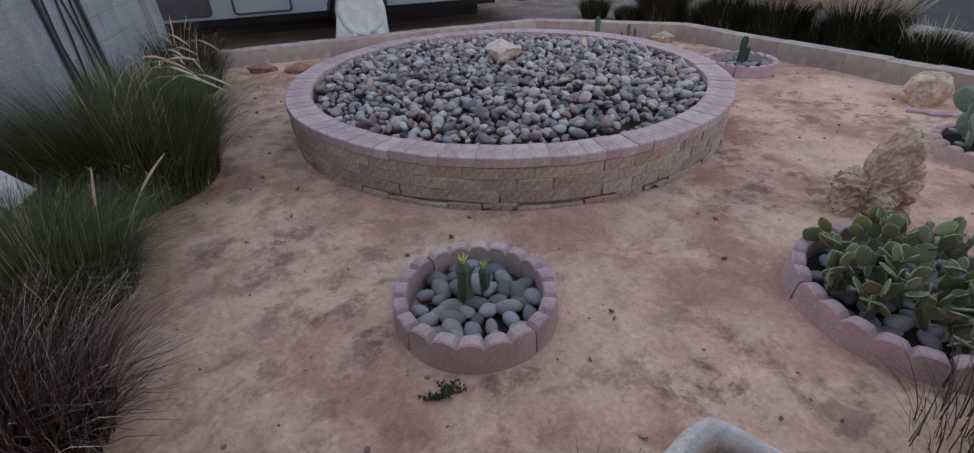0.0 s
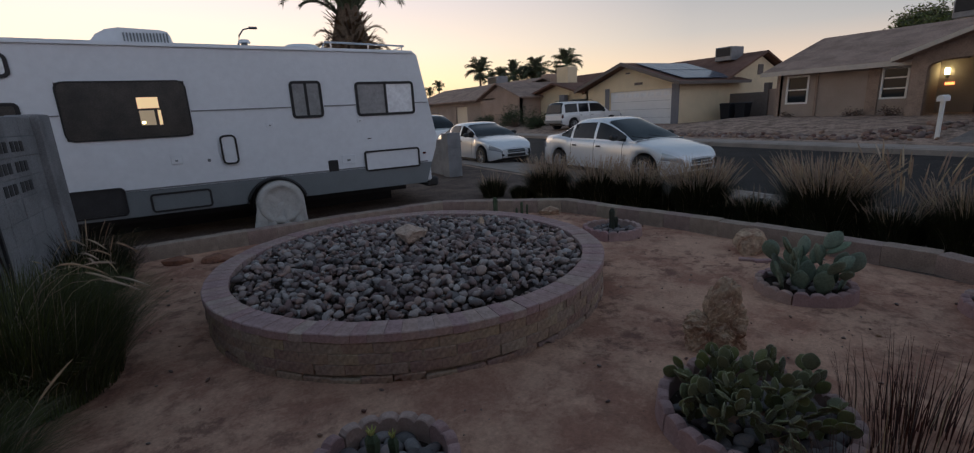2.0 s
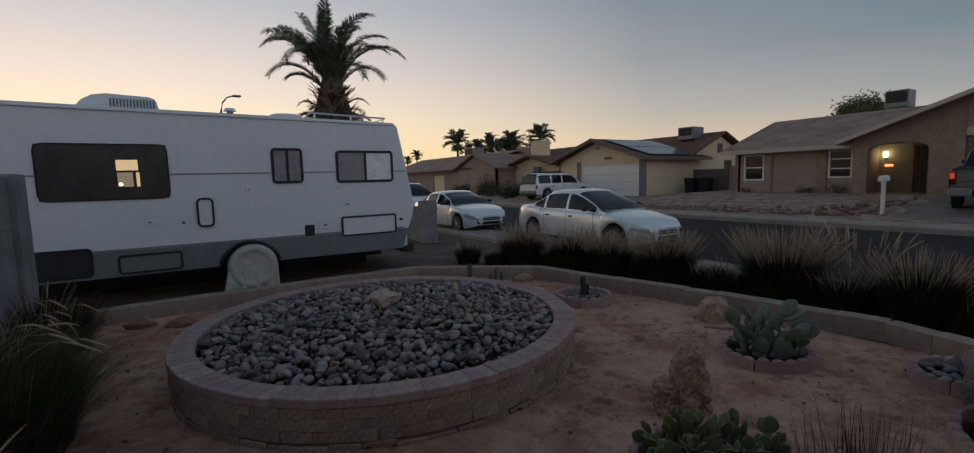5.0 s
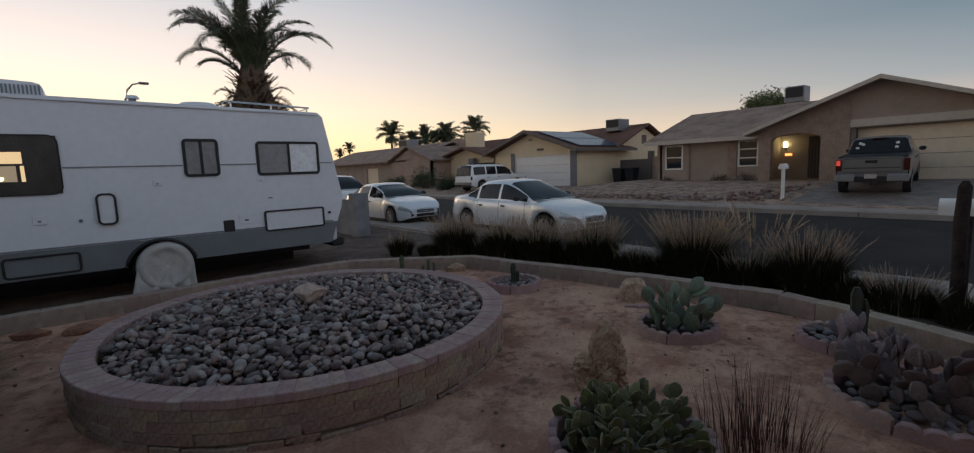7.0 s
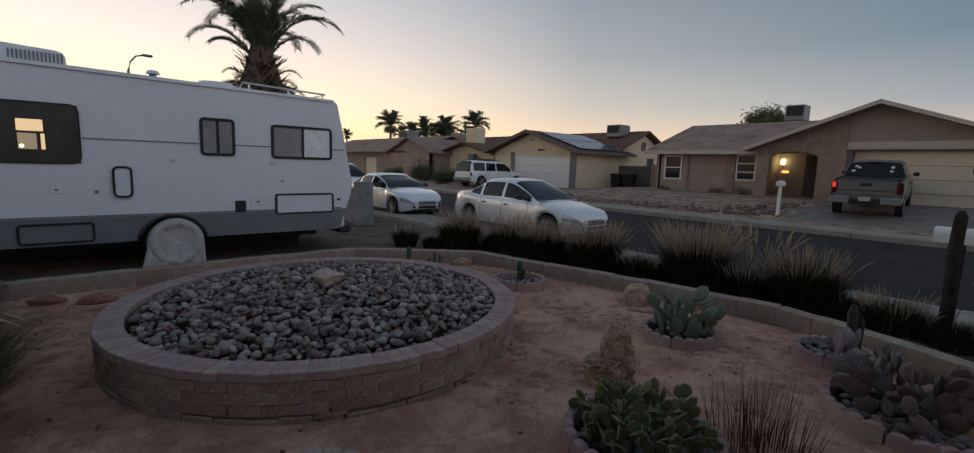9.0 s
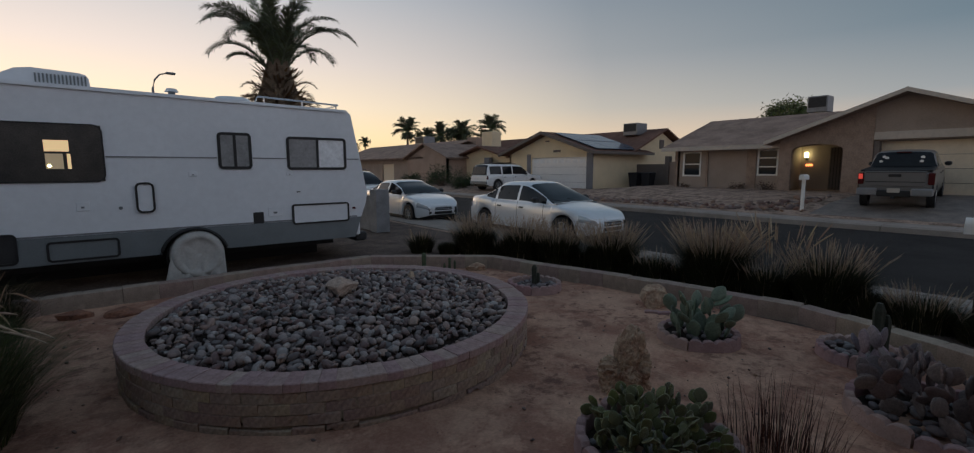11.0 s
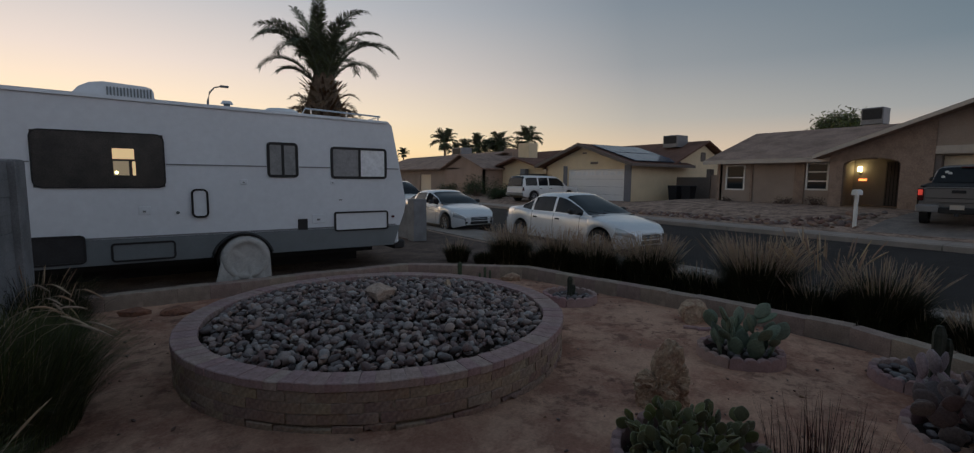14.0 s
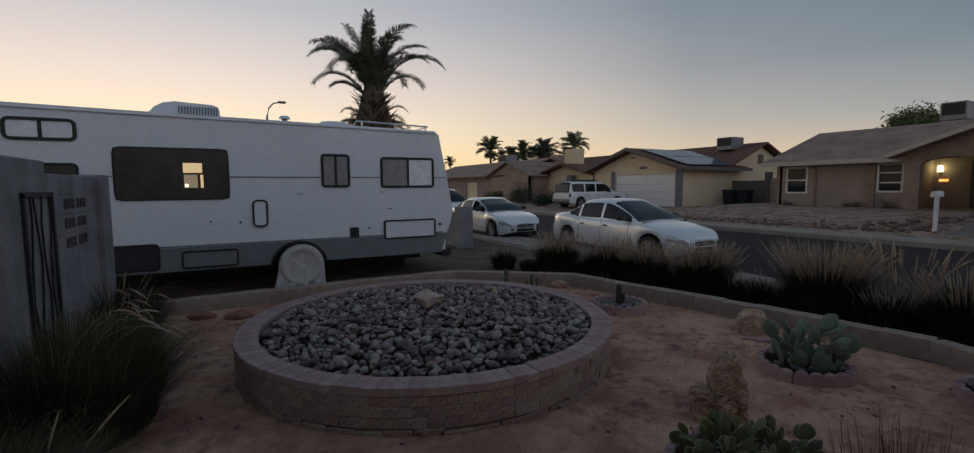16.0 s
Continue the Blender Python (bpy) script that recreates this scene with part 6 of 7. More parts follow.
def build_house_a():
    B = (26.0, 7.0, 0.0)
    top = thing("house", pose(*B), "single-storey tan stucco house with arched porch and garage", "house", "houses across the street")
    L = lambda m: local(m, B)
    part("wall", L(wall_with_openings(26.0, 26.25, 8.9, 14.45, 0.2, 2.86, [(12.92, 13.99, 1.30, 2.68), (8.97, 9.95, 1.38, 2.72)])), STUCCO_A, top)
    part("side_wall", L(Mesh().loft([[(x, y, z) for x, z in ((26.0, 0.2), (26.0, 2.8), (31.0, 4.55), (36.0, 2.8), (36.0, 0.2))] for y in (14.2, 14.45)])), STUCCO_A, top)
    part("back_wall", L(Mesh().box(35.8, 36.0, -0.9, 14.4, 0.2, 2.8)), STUCCO_A, top)
    for a, b in ((10.0, 10.45), (12.5, 12.6), (14.3, 14.46)):
        part("pilaster", L(Mesh().box(25.94, 26.02, a, b, 0.2, 2.8)), BRICK_A, top)
    house_window(top, B, 26.02, 12.92, 13.99, 1.30, 2.68, None, 1)
    house_window(top, B, 26.02, 8.97, 9.95, 1.38, 2.72, None, 2)
    part("roof", L(gable_roof_y(25.3, 31.0, 36.7, 7.0, 14.95, 2.92, 4.80)), SHINGLE, top, "brown shingle roof")
    part("fascia", L(Mesh().box(25.24, 25.32, 8.6, 14.95, 2.72, 2.93)), TRIM, top)
    # garage wing with a gable to the street
    wing = part("wing_roof", L(gable_roof_x(-1.0, 4.0, 9.05, 24.35, 34, 2.98, 4.86)), SHINGLE, top)
    for ya, yb in ((-1.0, 4.0), (9.05, 4.0)):
        m = Mesh().loft([[(x, ya, 2.84), (x, ya, 3.01), (x, yb, 4.89), (x, yb, 4.72)] for x in (24.28, 24.36)])
        part("rake_board", L(m), TRIM, wing, "pale rake board")
    # brick front with the porch arch
    arch = [(8.08, 0.2)] + [(7.08 + 1.0 * math.cos(radians(a)), 2.54 + 0.30 * math.sin(radians(a))) for a in range(0, 181, 12)] + [(6.08, 0.2)]
    m = Mesh()
    m.box(25.0, 25.3, 8.08, 8.60, 0.2, 2.879)
    m.box(25.0, 25.3, 5.05, 6.08, 0.2, 2.879)
    for (ya, za), (yb, zb) in zip(arch[1:-1], arch[2:-1]):
        m.loft([[(x, ya, za), (x, yb, zb), (x, yb, 2.879), (x, ya, 2.879)] for x in (25.0, 25.3)])
    part("porch_wall", L(m), BRICK_A, top, "tan slump-block porch front")
    part("gable_wall", L(Mesh().loft([[(x, -0.85, 2.88), (x, 5.05, 2.88), (x, 5.05, 4.35), (x, 4.0, 4.74), (x, -0.85, 2.93)] for x in (25.05, 25.3)])), STUCCO_A, top)
    part("gable_brick", L(Mesh().loft([[(x, 5.05, 2.88), (x, 8.60, 2.88), (x, 8.60, 3.02), (x, 5.05, 4.37)] for x in (25.0, 25.28)])), BRICK_A, top)
    part("porch_back", L(Mesh().box(27.6, 27.8, 5.0, 8.9, 0.4, 3.0)), STUCCO_A, top)
    part("porch_floor", L(Mesh().box(24.9, 27.6, 5.3, 8.55, 0.2, 0.66)), CONCRETE, top)
    part("porch_side", L(Mesh().box(25.3, 27.6, 8.52, 8.62, 0.4, 3.0)), STUCCO_A, top)
    part("porch_side", L(Mesh().box(25.3, 27.6, 5.05, 5.15, 0.4, 3.0)), STUCCO_A, top)
    part("porch_ceiling", L(Mesh().box(25.3, 27.6, 5.1, 8.55, 2.98, 3.02)), TRIM, top)
    door = part("front_door", L(Mesh().box(27.52, 27.6, 6.35, 7.25, 0.66, 2.75)), TRIMDARK, top, "dark barred security door")
    for k in range(7):
        part("bar", L(Mesh().box(27.49, 27.51, 6.42 + k * 0.125, 6.44 + k * 0.125, 0.7, 2.7)), DARK, door)
    lamp = part("porch_lamp", L(Mesh().box(27.40, 27.55, 8.16, 8.32, 2.28, 2.55, 0.03)), LAMP_ON, top, "glowing yellow porch lamp")
    part("lamp_bracket", L(Mesh().box(27.5, 27.6, 8.2, 8.28, 2.15, 2.3)), DARK, lamp)
    part("lit_plate", L(Mesh().box(27.56, 27.59, 7.98, 8.28, 1.86, 1.96)), SIGN_ON, top, "small lit orange number plate")
    # garage
    part("beam", L(Mesh().box(24.93, 25.1, -0.85, 5.03, 2.93, 3.24)), TRIM, top, "pale beam over the garage door")
    gd = part("garage_door", L(Mesh().box(25.42, 25.48, -0.6, 4.85, 0.6, 2.86)), DOORTAN, top, "cream sectional garage door")
    for k in range(1, 4):
        part("panel_joint", L(Mesh().box(25.405, 25.43, -0.6, 4.85, 0.6 + k * 0.56, 0.615 + k * 0.56)), TRIMDARK, gd)
    part("garage_jamb", L(Mesh().box(25.05, 25.5, 4.85, 5.04, 0.3, 2.9)), TRIMDARK, top)
    part("garage_jamb", L(Mesh().box(25.05, 25.5, -0.85, -0.6, 0.3, 2.9)), TRIMDARK, top)
    part("garage_back", L(Mesh().box(25.5, 25.6, -0.9, 5.0, 0.3, 3.0)), STUCCO_A, top)
    part("wing_side", L(Mesh().box(25.0, 34, -0.95, -0.85, 0.2, 2.9)), STUCCO_A, top)
    wl_ = part("wall_lamp", L(Mesh().box(25.35, 25.42, 1.05, 1.17, 2.0, 2.3, 0.02)), DARK, top)
    c = thing("rooftop_cooler", pose(32.0, 9.2, 4.55), "boxy grey rooftop evaporative cooler", "cooler", "rooftop coolers")
    part("casing", Mesh().box(-0.5, 0.5, -0.5, 0.5, 0.35, 1.25, 0.03), METAL, c)
    part("stand", Mesh().box(-0.42, 0.42, -0.42, 0.42, -0.1, 0.36), TRIM, c)
    part("louvre_panel", Mesh().box(-0.52, -0.49, -0.43, 0.43, 0.62, 1.18), DARK, c)
    light = bpy.data.lights.new("porch_light", "POINT")
    light.energy, light.color, light.shadow_soft_size = 1.6, (1.0, 0.86, 0.52), 0.08
    new("porch_light", light).location = (27.1, 8.1, 2.45)


build_house_a()


def build_house_b():
    B = (26.0, 25.0, 0.0)
    top = thing("house", pose(*B), "pale yellow stucco house with white garage door and solar roof", "house", "houses across the street")
    L = lambda m: local(m, B)
    part("wall", L(wall_with_openings(26.0, 26.25, 20.6, 29.3, 0.1, 2.86, [(21.15, 26.7, 0.1, 2.58)])), STUCCO_B, top)
    part("gable_wall", L(Mesh().loft([[(x, 20.6, 2.84), (x, 29.3, 2.84), (x, 24.95, 4.3)] for x in (26.0, 26.25)])), STUCCO_B, top)
    part("side_wall", L(Mesh().box(26.25, 30.7, 20.6, 20.85, 0.1, 2.86)), STUCCO_B, top)
    part("side_wall", L(Mesh().box(26.0, 33.5, 29.1, 29.3, 0.1, 2.86)), STUCCO_B, top)
    part("roof", L(gable_roof_x(20.0, 24.95, 29.9, 25.3, 32.5, 2.92, 4.50)), SHINGLE2, top, "dark red-brown shingle roof")
    for ya, yb in ((20.0, 24.95), (29.9, 24.95)):
        m = Mesh().loft([[(x, ya, 2.72), (x, ya, 2.95), (x, yb, 4.53), (x, yb, 4.30)] for x in (25.24, 25.32)])
        part("rake_board", L(m), TRIMDARK, top)
    part("fascia", L(Mesh().box(25.3, 32.5, 19.94, 20.02, 2.74, 2.93)), TRIMDARK, top)
    for a, b in ((20.56, 21.1), (26.75, 27.15)):
        part("corner_board", L(Mesh().box(25.94, 26.02, a, b, 0.1, 2.86)), TRIMGREY, top, "grey painted pier")
    gd = part("garage_door", L(Mesh().box(26.1, 26.16, 21.15, 26.7, 0.2, 2.58)), DOORWHITE, top, "white garage door with a row of lights")
    for k in range(8):
        part("door_pane", L(Mesh().box(26.085, 26.11, 21.35 + k * 0.66, 21.85 + k * 0.66, 2.16, 2.42)), PANE_PALE, gd)
    for k in range(1, 4):
        part("panel_joint", L(Mesh().box(26.088, 26.11, 21.15, 26.7, 0.2 + k * 0.55, 0.212 + k * 0.55)), TRIMGREY, gd)
    part("number_bar", L(Mesh().box(25.97, 26.0, 23.6, 24.3, 2.95, 3.12)), TRIMDARK, top)
    part("vent", L(Mesh().box(25.97, 26.0, 24.75, 25.15, 3.75, 3.85)), TRIMDARK, top)
    slope = math.atan2(4.50 - 2.92, 4.95)
    for i in range(3):
        for j in range(2):
            p = part("solar_panel", Mesh().box(-0.84, 0.84, -1.0, 1.0, 0.08, 0.13), SOLAR, top, "pale sky-reflecting solar panel")
            p.matrix_basis = Matrix.Translation((0.9 + i * 1.75, -3.1 + j * 2.05 - 0.6, 2.92 + (3.1 - 2.05 * j + 0.0) * 0)) @ Matrix.Rotation(slope, 4, "X")
            y = -3.7 + j * 2.05
            p.location.z = 2.92 + (y + 5.0) * math.tan(slope)
    # cross wing behind with its gable to the side
    part("cross_wall", L(Mesh().loft([[(x, y, z) for x, z in ((30.7, 0.1), (30.7, 2.9), (34.6, 4.6), (38.5, 2.9), (38.5, 0.1))] for y in (20.7, 20.95)])), STUCCO_B, top)
    part("cross_front", L(Mesh().box(30.7, 30.9, 20.95, 40.0, 0.1, 2.9)), STUCCO_B, top)
    part("cross_roof", L(gable_roof_y(29.9, 34.6, 39.3, 20.2, 44.0, 2.90, 4.90)), SHINGLE2, top, "red-brown shingle roof")
    part("gable_vent", L(Mesh().box(34.3, 34.9, 20.65, 20.71, 3.3, 4.0)), TRIMDARK, top)
    ch = part("chimney", L(Mesh().box(31.2, 32.4, 38.0, 39.8, 2.0, 5.6, 0.03)), STUCCO_B, top, "square stuccoed chimney")
    part("porch_wing", L(wall_with_openings(27.5, 27.75, 29.3, 40.0, 0.1, 2.7, [(31.0, 33.4, 0.1, 2.3)])), STUCCO_B, top)
    part("porch_roof", L(gable_roof_x(31.1, 34.6, 38.4, 26.6, 33.0, 2.95, 3.85)), SHINGLE2, top)
    part("porch_gable", L(Mesh().loft([[(x, 31.5, 2.7), (x, 37.9, 2.7), (x, 37.9, 2.95), (x, 34.6, 3.72), (x, 31.5, 2.95)] for x in (27.45, 27.74)])), STUCCO_B, top)
    part("chimney", L(Mesh().box(31.6, 32.6, 41.4, 43.0, 2.0, 5.2, 0.03)), STUCCO_C, top, "lower brown chimney")
    part("porch_pier", L(Mesh().box(26.9, 27.3, 33.2, 33.9, 0.1, 2.75)), TRIMGREY, top)
    c = thing("rooftop_cooler", pose(33.6, 22.6, 4.5), "grey metal rooftop cooler with duct", "cooler", "rooftop coolers")
    part("casing", Mesh().box(-0.7, 0.7, -0.75, 0.55, -0.1, 0.85, 0.03), METAL, c)
    part("louvre_panel", Mesh().box(-0.72, -0.69, -0.65, 0.45, 0.2, 0.78), DARK, c)


build_house_b()


def build_house_c():
    B = (26.0, 46.0, 0.0)
    top = thing("house", pose(*B), "brown stucco house with a low shingle roof further down", "house", "houses across the street")
    L = lambda m: local(m, B)
    part("wall", L(wall_with_openings(26.0, 26.25, 44.0, 66.0, 0.1, 2.9, [(50.0, 53.0, 0.1, 2.3)])), STUCCO_A, top)
    part("garage_door", L(Mesh().box(26.15, 26.2, 50.0, 53.0, 0.1, 2.3)), DOORTAN, top)
    part("roof", L(gable_roof_y(25.2, 31.0, 37.0, 42.0, 67.0, 2.95, 4.9)), SHINGLE, top)
    part("gable_wall", L(Mesh().loft([[(x, y, z) for y, z in ((37.5, 0.1), (37.5, 2.8), (41.4, 4.1), (45.2, 2.8), (45.2, 0.1))] for x in (25.2, 25.45)])), STUCCO_C, top)
    part("gable_roof", L(gable_roof_x(37.0, 41.4, 45.8, 24.8, 32, 2.85, 4.35)), SHINGLE, top)
    part("wing_side", L(Mesh().box(25.2, 33, 37.5, 37.7, 0.1, 2.8)), STUCCO_C, top)
    c = thing("rooftop_cooler", pose(31.5, 52.0, 4.75), "pale metal rooftop cooler", "cooler", "rooftop coolers")
    part("casing", Mesh().box(-0.8, 0.8, -1.1, 1.1, -0.2, 1.0, 0.03), METAL, c)
    part("louvre_panel", Mesh().box(-0.82, -0.79, -0.9, 0.9, 0.2, 0.9), DARK, c)


build_house_c()

# fence and bins between the two nearer houses
fence = thing("side_fence", pose(31.0, 17.5, 0.3), "dark block side wall between the houses", "fence", kind="structure")
part("panel", Mesh().box(0, 0.2, -3.0, 0.4, -0.2, 1.9), STUCCO_C, fence)
part("panel", Mesh().box(0.05, 0.15, 0.5, 3.0, -0.2, 1.75), TRIMDARK, fence)
part("gate_post", Mesh().box(-0.1, 0.3, 0.3, 0.6, -0.2, 2.3), TRIMDARK, fence)
for k, (bx, by) in enumerate(((29.6, 19.6), (29.8, 18.7))):
    b = thing("wheelie_bin", pose(bx, by, 0.36), "dark plastic wheeled rubbish bin by the house", "bin", "rubbish bins")
    part("tub", Mesh().loft([[(-0.28, -0.28, 0), (0.28, -0.28, 0), (0.28, 0.28, 0), (-0.28, 0.28, 0)], [(-0.36, -0.36, 1.0), (0.36, -0.36, 1.0), (0.36, 0.36, 1.0), (-0.36, 0.36, 1.0)]]), CLAYBIN, b)
    part("lid", Mesh().box(-0.39, 0.39, -0.39, 0.39, 1.0, 1.1, 0.03), CLAYBIN, b)


# ---- palms, trees, shrubs, street lamp ----
def feather_frond(length, start, bend, r, leaflet=0.42, pairs=60, leaf_w=0.021):
    """A date-palm frond from the origin out along x: it rises at start degrees and bows over by bend degrees."""
    m = Mesh()
    steps = 24
    line, p = [], Vector((0, 0, 0))
    for k in range(steps + 1):
        line.append(p.copy())
        a = radians(start - bend * (k / steps) ** 1.7)
        p = p + Vector((math.cos(a), 0, math.sin(a))) * length / steps

    def at(t):
        q = min(max(t, 0.0), 0.9999) * steps
        k = int(q)
        return line[k].lerp(line[k + 1], q - k)
    m.tube([at(t) for t in (0, 0.15, 0.3, 0.45, 0.6, 0.75, 0.9, 1.0)], [0.055, 0.045, 0.036, 0.03, 0.024, 0.017, 0.01, 0.004], 5, False)
    for k in range(pairs):
        t = 0.10 + 0.90 * k / (pairs - 1)
        p, d = at(t), (at(t + 0.03) - at(t - 0.03)).normalized()
        ln = leaflet * (0.45 + 0.75 * math.sin(math.pi * min(1, 0.12 + 0.80 * t))) * r.uniform(0.8, 1.12)
        up_ = Vector((-d.z, 0, d.x))
        for s in (-1, 1):
            way = (d * r.uniform(0.65, 0.95) + Vector((0, s, 0)) * r.uniform(0.55, 0.8) + up_ * r.uniform(-0.05, 0.42)).normalized()
            tip = p + way * ln + Vector((0, 0, -0.22 * ln))
            w = d * leaf_w
            q = p + way * ln * 0.5 + Vector((0, 0, 0.01))
            m.add([p - w * 0.6, p + w * 0.6, q + w, tip, q - w], [(0, 1, 2, 4), (4, 2, 3)])
    return m


def big_palm(x, y):
    top = thing("date_palm", pose(x, y, 0), "tall feathery date palm with a thick shaggy trunk", "palm tree")
    r = random.Random(81)
    part("trunk", Mesh().tube([(0, 0, -0.2), (0, 0, 1.5), (0, 0, 3.4), (0, 0, 4.2), (0, 0, 5.2), (0, 0, 6.1)], [0.5, 0.5, 0.62, 0.92, 0.62, 0.38], 20), TRUNK, top)
    stubs = Mesh()
    for _ in range(300):
        a, z = r.uniform(0, 6.283), r.uniform(3.6, 5.6)
        rad = 0.80 if z < 5 else 0.65
        p = Vector((rad * math.cos(a), rad * math.sin(a), z))
        d = Vector((math.cos(a), math.sin(a), r.uniform(0.2, 1.1))).normalized() * r.uniform(0.2, 0.5)
        e = Vector((-math.sin(a), math.cos(a), 0)) * 0.06
        stubs.add([p - e, p + e, p + d + e * 0.4, p + d - e * 0.4], [(0, 1, 2, 3)])
    tagged(part("stub_skirt", raw(stubs, "stub_skirt", PALMDRY), PALMDRY, top), kind="stuff")
    kinds = [raw(feather_frond(ln, st, be, r, 0.52, 104), "frond", PALMGREEN) for ln, st, be in ((3.1, 87, 38), (3.5, 77, 95), (3.5, 66, 114), (3.1, 56, 112), (1.9, 35, 85))]
    order = [0] * 4 + [1] * 8 + [2] * 8 + [3] * 4 + [4] * 2
    for k, which in enumerate(order):
        a = k * 137.5 + r.uniform(-14, 14)
        s = r.uniform(0.86, 1.06)
        part("frond", kinds[which], PALMGREEN, top).matrix_basis = pose(0, 0, 5.85 - 0.06 * which, 0, 0, a) @ pose(0.12 + 0.05 * which, 0, 0, r.uniform(-14, 14), r.uniform(-7, 7), r.uniform(-8, 8)) @ Matrix.Diagonal((s, s, s, 1))
    dry = raw(feather_frond(1.5, 15, 95, r, 0.34, 30), "dry_frond", PALMDRY)
    for k in range(30):
        part("dry_frond", dry, PALMDRY, top).matrix_basis = pose(0, 0, r.uniform(3.9, 5.1), 0, 0, k * 137.5) @ pose(0.55, 0, 0, r.uniform(-30, 30), r.uniform(-30, 25), 0) @ Matrix.Diagonal((0.75, 0.75, 0.75, 1))


big_palm(5.48, 20.0)


def fan_palm(x, y, height, crown, seed_at, label="distant fan palm with a round crown"):
    top = thing("fan_palm", pose(x, y, 0), label, "palm tree", "distant fan palms")
    r = random.Random(seed_at)
    part("trunk", Mesh().tube([(0, 0, -0.3), (0.1, 0, height * 0.5), (0, 0, height)], [0.35, 0.28, 0.30], 8), TRUNK, top)
    for k in range(24):
        which = k % 4
        f = crown / 2.6 * r.uniform(0.85, 1.1)
        part("frond", FAR_FRONDS[which], PALMGREEN, top).matrix_basis = pose(0, 0, height + 0.2, 0, 0, k * 137.5 + r.uniform(-15, 15)) @ pose(0, 0, 0, r.uniform(-20, 20), r.uniform(-8, 8), 0) @ Matrix.Diagonal((f, f, f, 1))


FAR_FRONDS = [raw(feather_frond(ln, st, be, random.Random(60 + st), 0.85, 20, 0.075), "frond", PALMGREEN) for ln, st, be in ((2.4, 80, 40), (2.5, 55, 70), (2.4, 25, 75), (2.0, -5, 60))]
for me in FAR_FRONDS:
    for v in me.vertices:
        v.co.y *= 1.15
for k, (fx_, fy_, fh, fc) in enumerate(((60, 108, 10.8, 4.0), (60, 97.5, 8.4, 3.0), (60, 92.3, 8.8, 3.6), (60, 83.3, 8.8, 3.3), (60, 73.8, 9.3, 3.3), (60, 76.2, 7.2, 2.4), (90, 201, 12.6, 3.2), (90, 212, 10.8, 3.0), (80, 215, 9.5, 3.2), (60, 102.5, 8.0, 2.8))):
    fan_palm(fx_, fy_, fh, fc, 90 + k)


def leafy(name, x, y, z, rx, ry, rz, count, leaf, mat, label, seed_at, trunk=0.0, category="tree", group=""):
    """Twiggy limbs with many small leaves in uneven clumps."""
    top = thing(name, pose(x, y, z), label, category, group)
    r = random.Random(seed_at)
    tw = Mesh()
    clumps = []
    for k in range(14):
        a, e = r.uniform(0, 6.283), r.uniform(0.05, 1.4)
        q = r.uniform(0.55, 1.0)
        c = Vector((rx * q * math.cos(a) * math.cos(e * 0.8), ry * q * math.sin(a) * math.cos(e * 0.8), trunk + rz * q * math.sin(e)))
        clumps.append(c)
        tw.tube([(0, 0, trunk * 0.6), tuple(c * 0.5 + Vector((0, 0, trunk * 0.35))), tuple(c)], [0.03 * rx + 0.008, 0.02 * rx + 0.005, 0.004], 4, False)
    if trunk:
        tw.tube([(0, 0, -0.1), (0.03, 0, trunk * 0.5), (0, 0, trunk)], [0.14, 0.10, 0.08], 8)
    part("limbs", tw, TWIG, top)
    m = Mesh()
    for _ in range(count):
        c = r.choice(clumps)
        p = c + Vector((r.gauss(0, rx * 0.22), r.gauss(0, ry * 0.22), r.gauss(0, rz * 0.16)))
        p.z = max(p.z, 0.02)
        d = Vector((r.uniform(-1, 1), r.uniform(-1, 1), r.uniform(-0.5, 1))).normalized()
        e = d.orthogonal().normalized() * leaf * 0.3
        m.add([p - e, p + d * leaf * 0.5 - e * 0.2, p + d * leaf, p + e], [(0, 1, 2, 3)])
    part("leaves", raw(m, "leaves", mat), mat, top)
    return top


leafy("tree", 41, 13.9, 0.4, 1.7, 1.7, 1.9, 5200, 0.22, TREELEAF, "leafy green tree behind the tan house", 101, 4.6, "tree")
leafy("tree", 62, 88, 0, 4.0, 4.0, 3.0, 2200, 0.5, LEAF, "dark broad tree among the distant palms", 102, 8.0, "tree")
for k, (sx, sy, sr, sh) in enumerate(((23.0, 31.5, 1.2, 1.3), (22.2, 34.0, 1.4, 1.7), (23.8, 36.5, 1.3, 1.2), (21.4, 29.6, 0.8, 0.8), (22.5, 39.5, 1.0, 1.0))):
    leafy("shrub", sx, sy, 0.2, sr, sr, sh, 1500, 0.14, LEAF, "grey-green desert shrub in the front yard", 110 + k, 0.0, "shrub", "front yard shrubs")
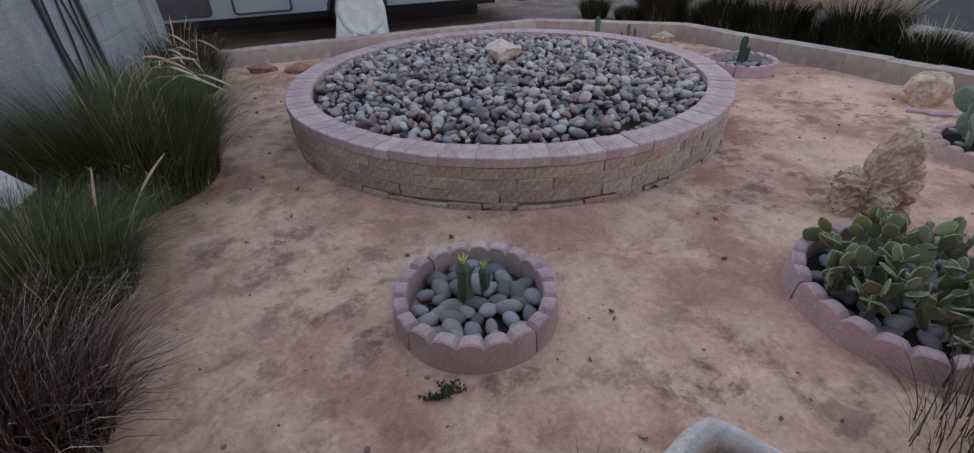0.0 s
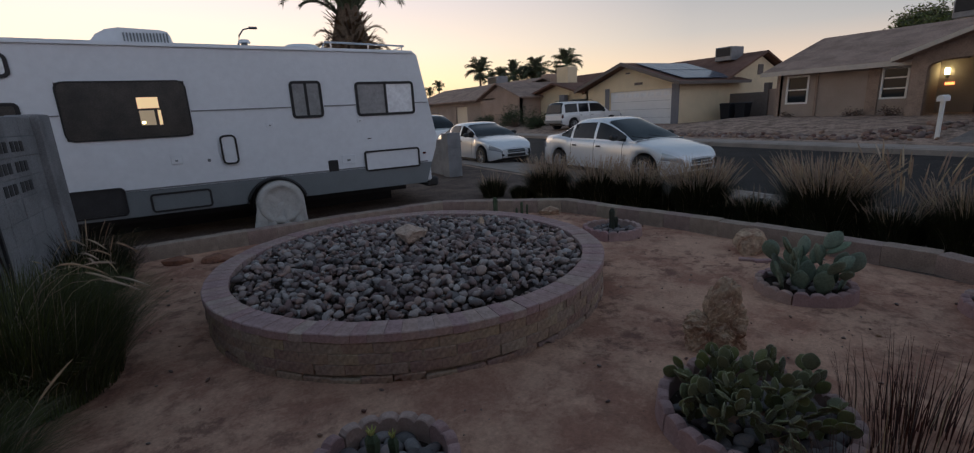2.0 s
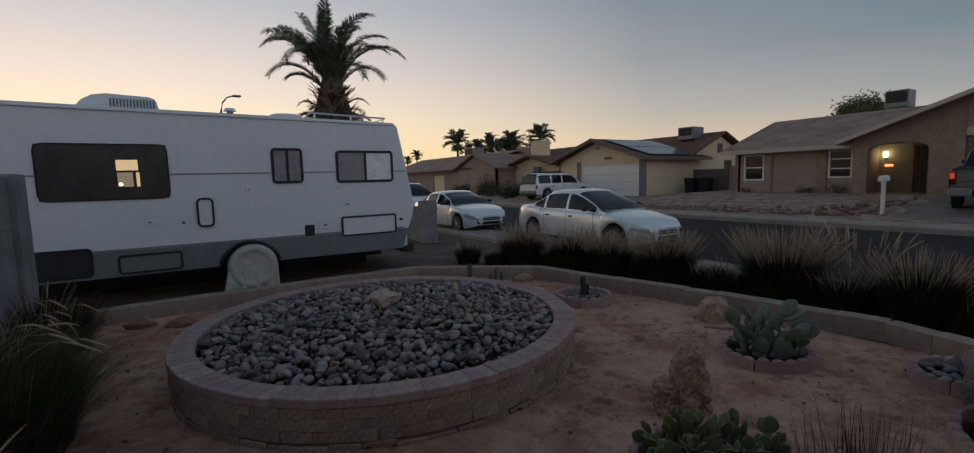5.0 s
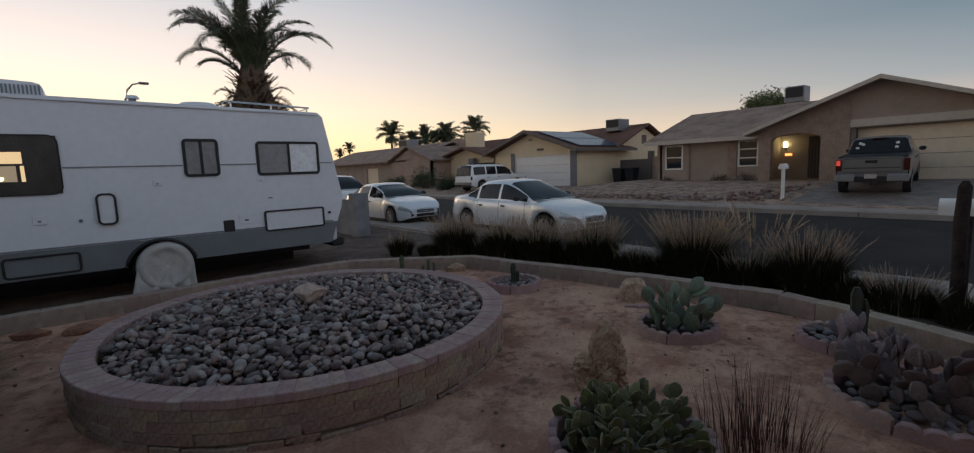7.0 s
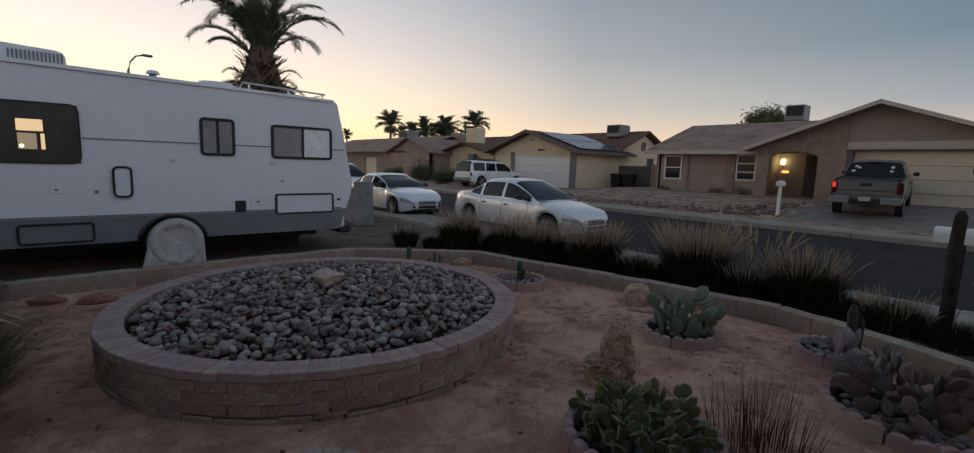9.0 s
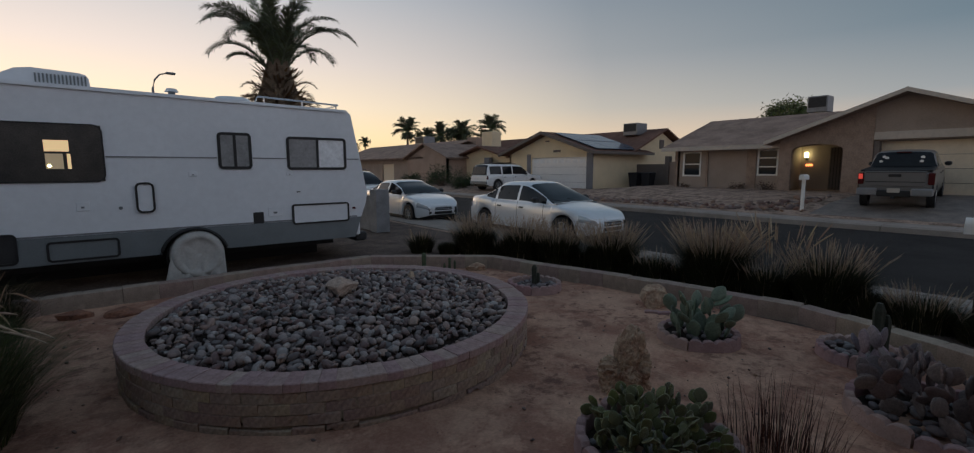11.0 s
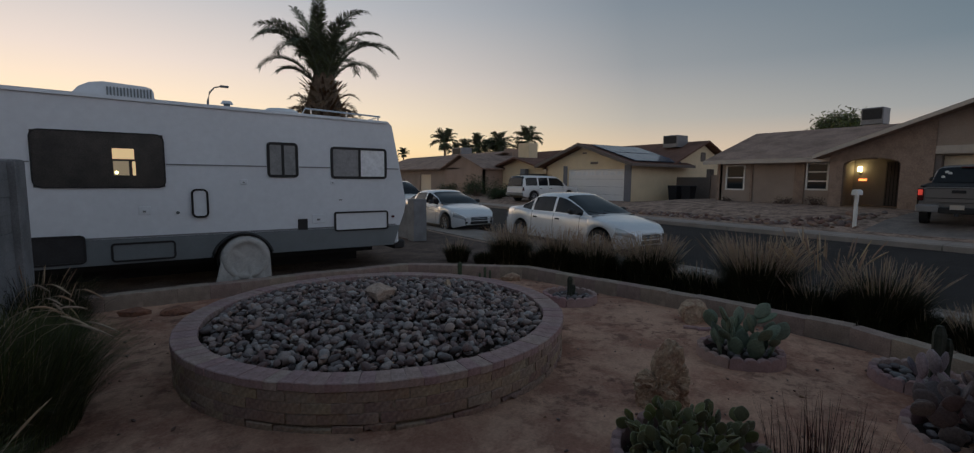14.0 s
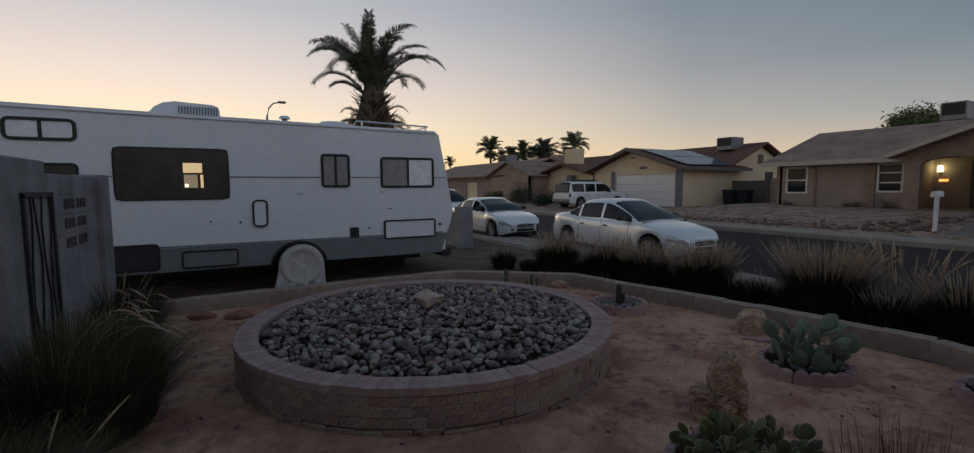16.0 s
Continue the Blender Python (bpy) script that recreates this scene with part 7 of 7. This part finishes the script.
for k, (sx, sy, sr, sh) in enumerate(((25.4, 13.5, 0.35, 0.35), (25.3, 10.6, 0.45, 0.5), (25.2, 9.2, 0.5, 0.5))):
    leafy("shrub", sx, sy, 0.55, sr, sr, sh, 260, 0.09, TWIG, "small dry shrub at the foot of the wall", 120 + k, 0.0, "shrub", "dry shrubs")
leafy("weed", 0.33, 1.26, 0.0, 0.09, 0.04, 0.03, 110, 0.022, LEAF, "small green weed growing in the dirt", 130, 0.0, "weed")

lampost = thing("street_lamp", pose(2.27, 35.0, 0), "tall street lamp with a curved arm", "street lamp")
part("pole", Mesh().tube([(0, 0, -0.2), (0, 0, 4), (0, 0, 6.6), (0.12, 0, 7.15), (0.4, 0, 7.5), (0.75, 0, 7.6)], [0.1, 0.085, 0.07, 0.05, 0.045, 0.04], 10), METAL, lampost)
part("head", Mesh().box(0.7, 1.22, -0.14, 0.14, 7.55, 7.68, 0.04), METAL, lampost)

# rough rock border along the far pavement
def rock_border():
    top = thing("rock_border", pose(0, 0, 0), "scattered brown rocks bordering the far front yard", "rocks", kind="stuff")
    r = random.Random(140)
    places = []
    for _ in range(520):
        y = r.uniform(5.6, 20.5)
        x = 19.0 + abs(r.gauss(0, 0.28)) + (0 if y > 8 else r.uniform(0, 1) * (8.2 - y) * 1.4)
        places.append((r.randrange(14), stone_pose(x, y, lot_height(x, y) + 0.03, r.uniform(0.12, 0.34), r, 0.5)))
    joined_stones("border_rocks", places, ROCKBROWN, top)


ROCKBROWN = material("brown_rock", (0.24, 0.17, 0.14), 0.9, vary=0.2, scale=5, fine=30, bump=0.5, random_piece=0.4, island=True, spec=0.15)
rock_border()

# small loose stones and crumbs on the yard
def crumbs():
    r = random.Random(150)
    places = []
    while len(places) < 420:
        x, y = r.uniform(-0.8, 5.7), r.uniform(0.4, 7.0)
        if math.hypot(x - RC[0], y - RC[1]) < RR + 0.05:
            continue
        places.append((r.randrange(14), stone_pose(x, y, 0.004, r.choice((0.008, 0.010, 0.014, 0.02, 0.03)) * r.uniform(0.8, 1.3), r, 0.5)))
    top = thing("pebbles", pose(0, 0, 0), "scattered small pebbles lying on the dirt", "pebbles", kind="stuff")
    joined_stones("pebble_scatter", places, ROCKBROWN, top)


crumbs()
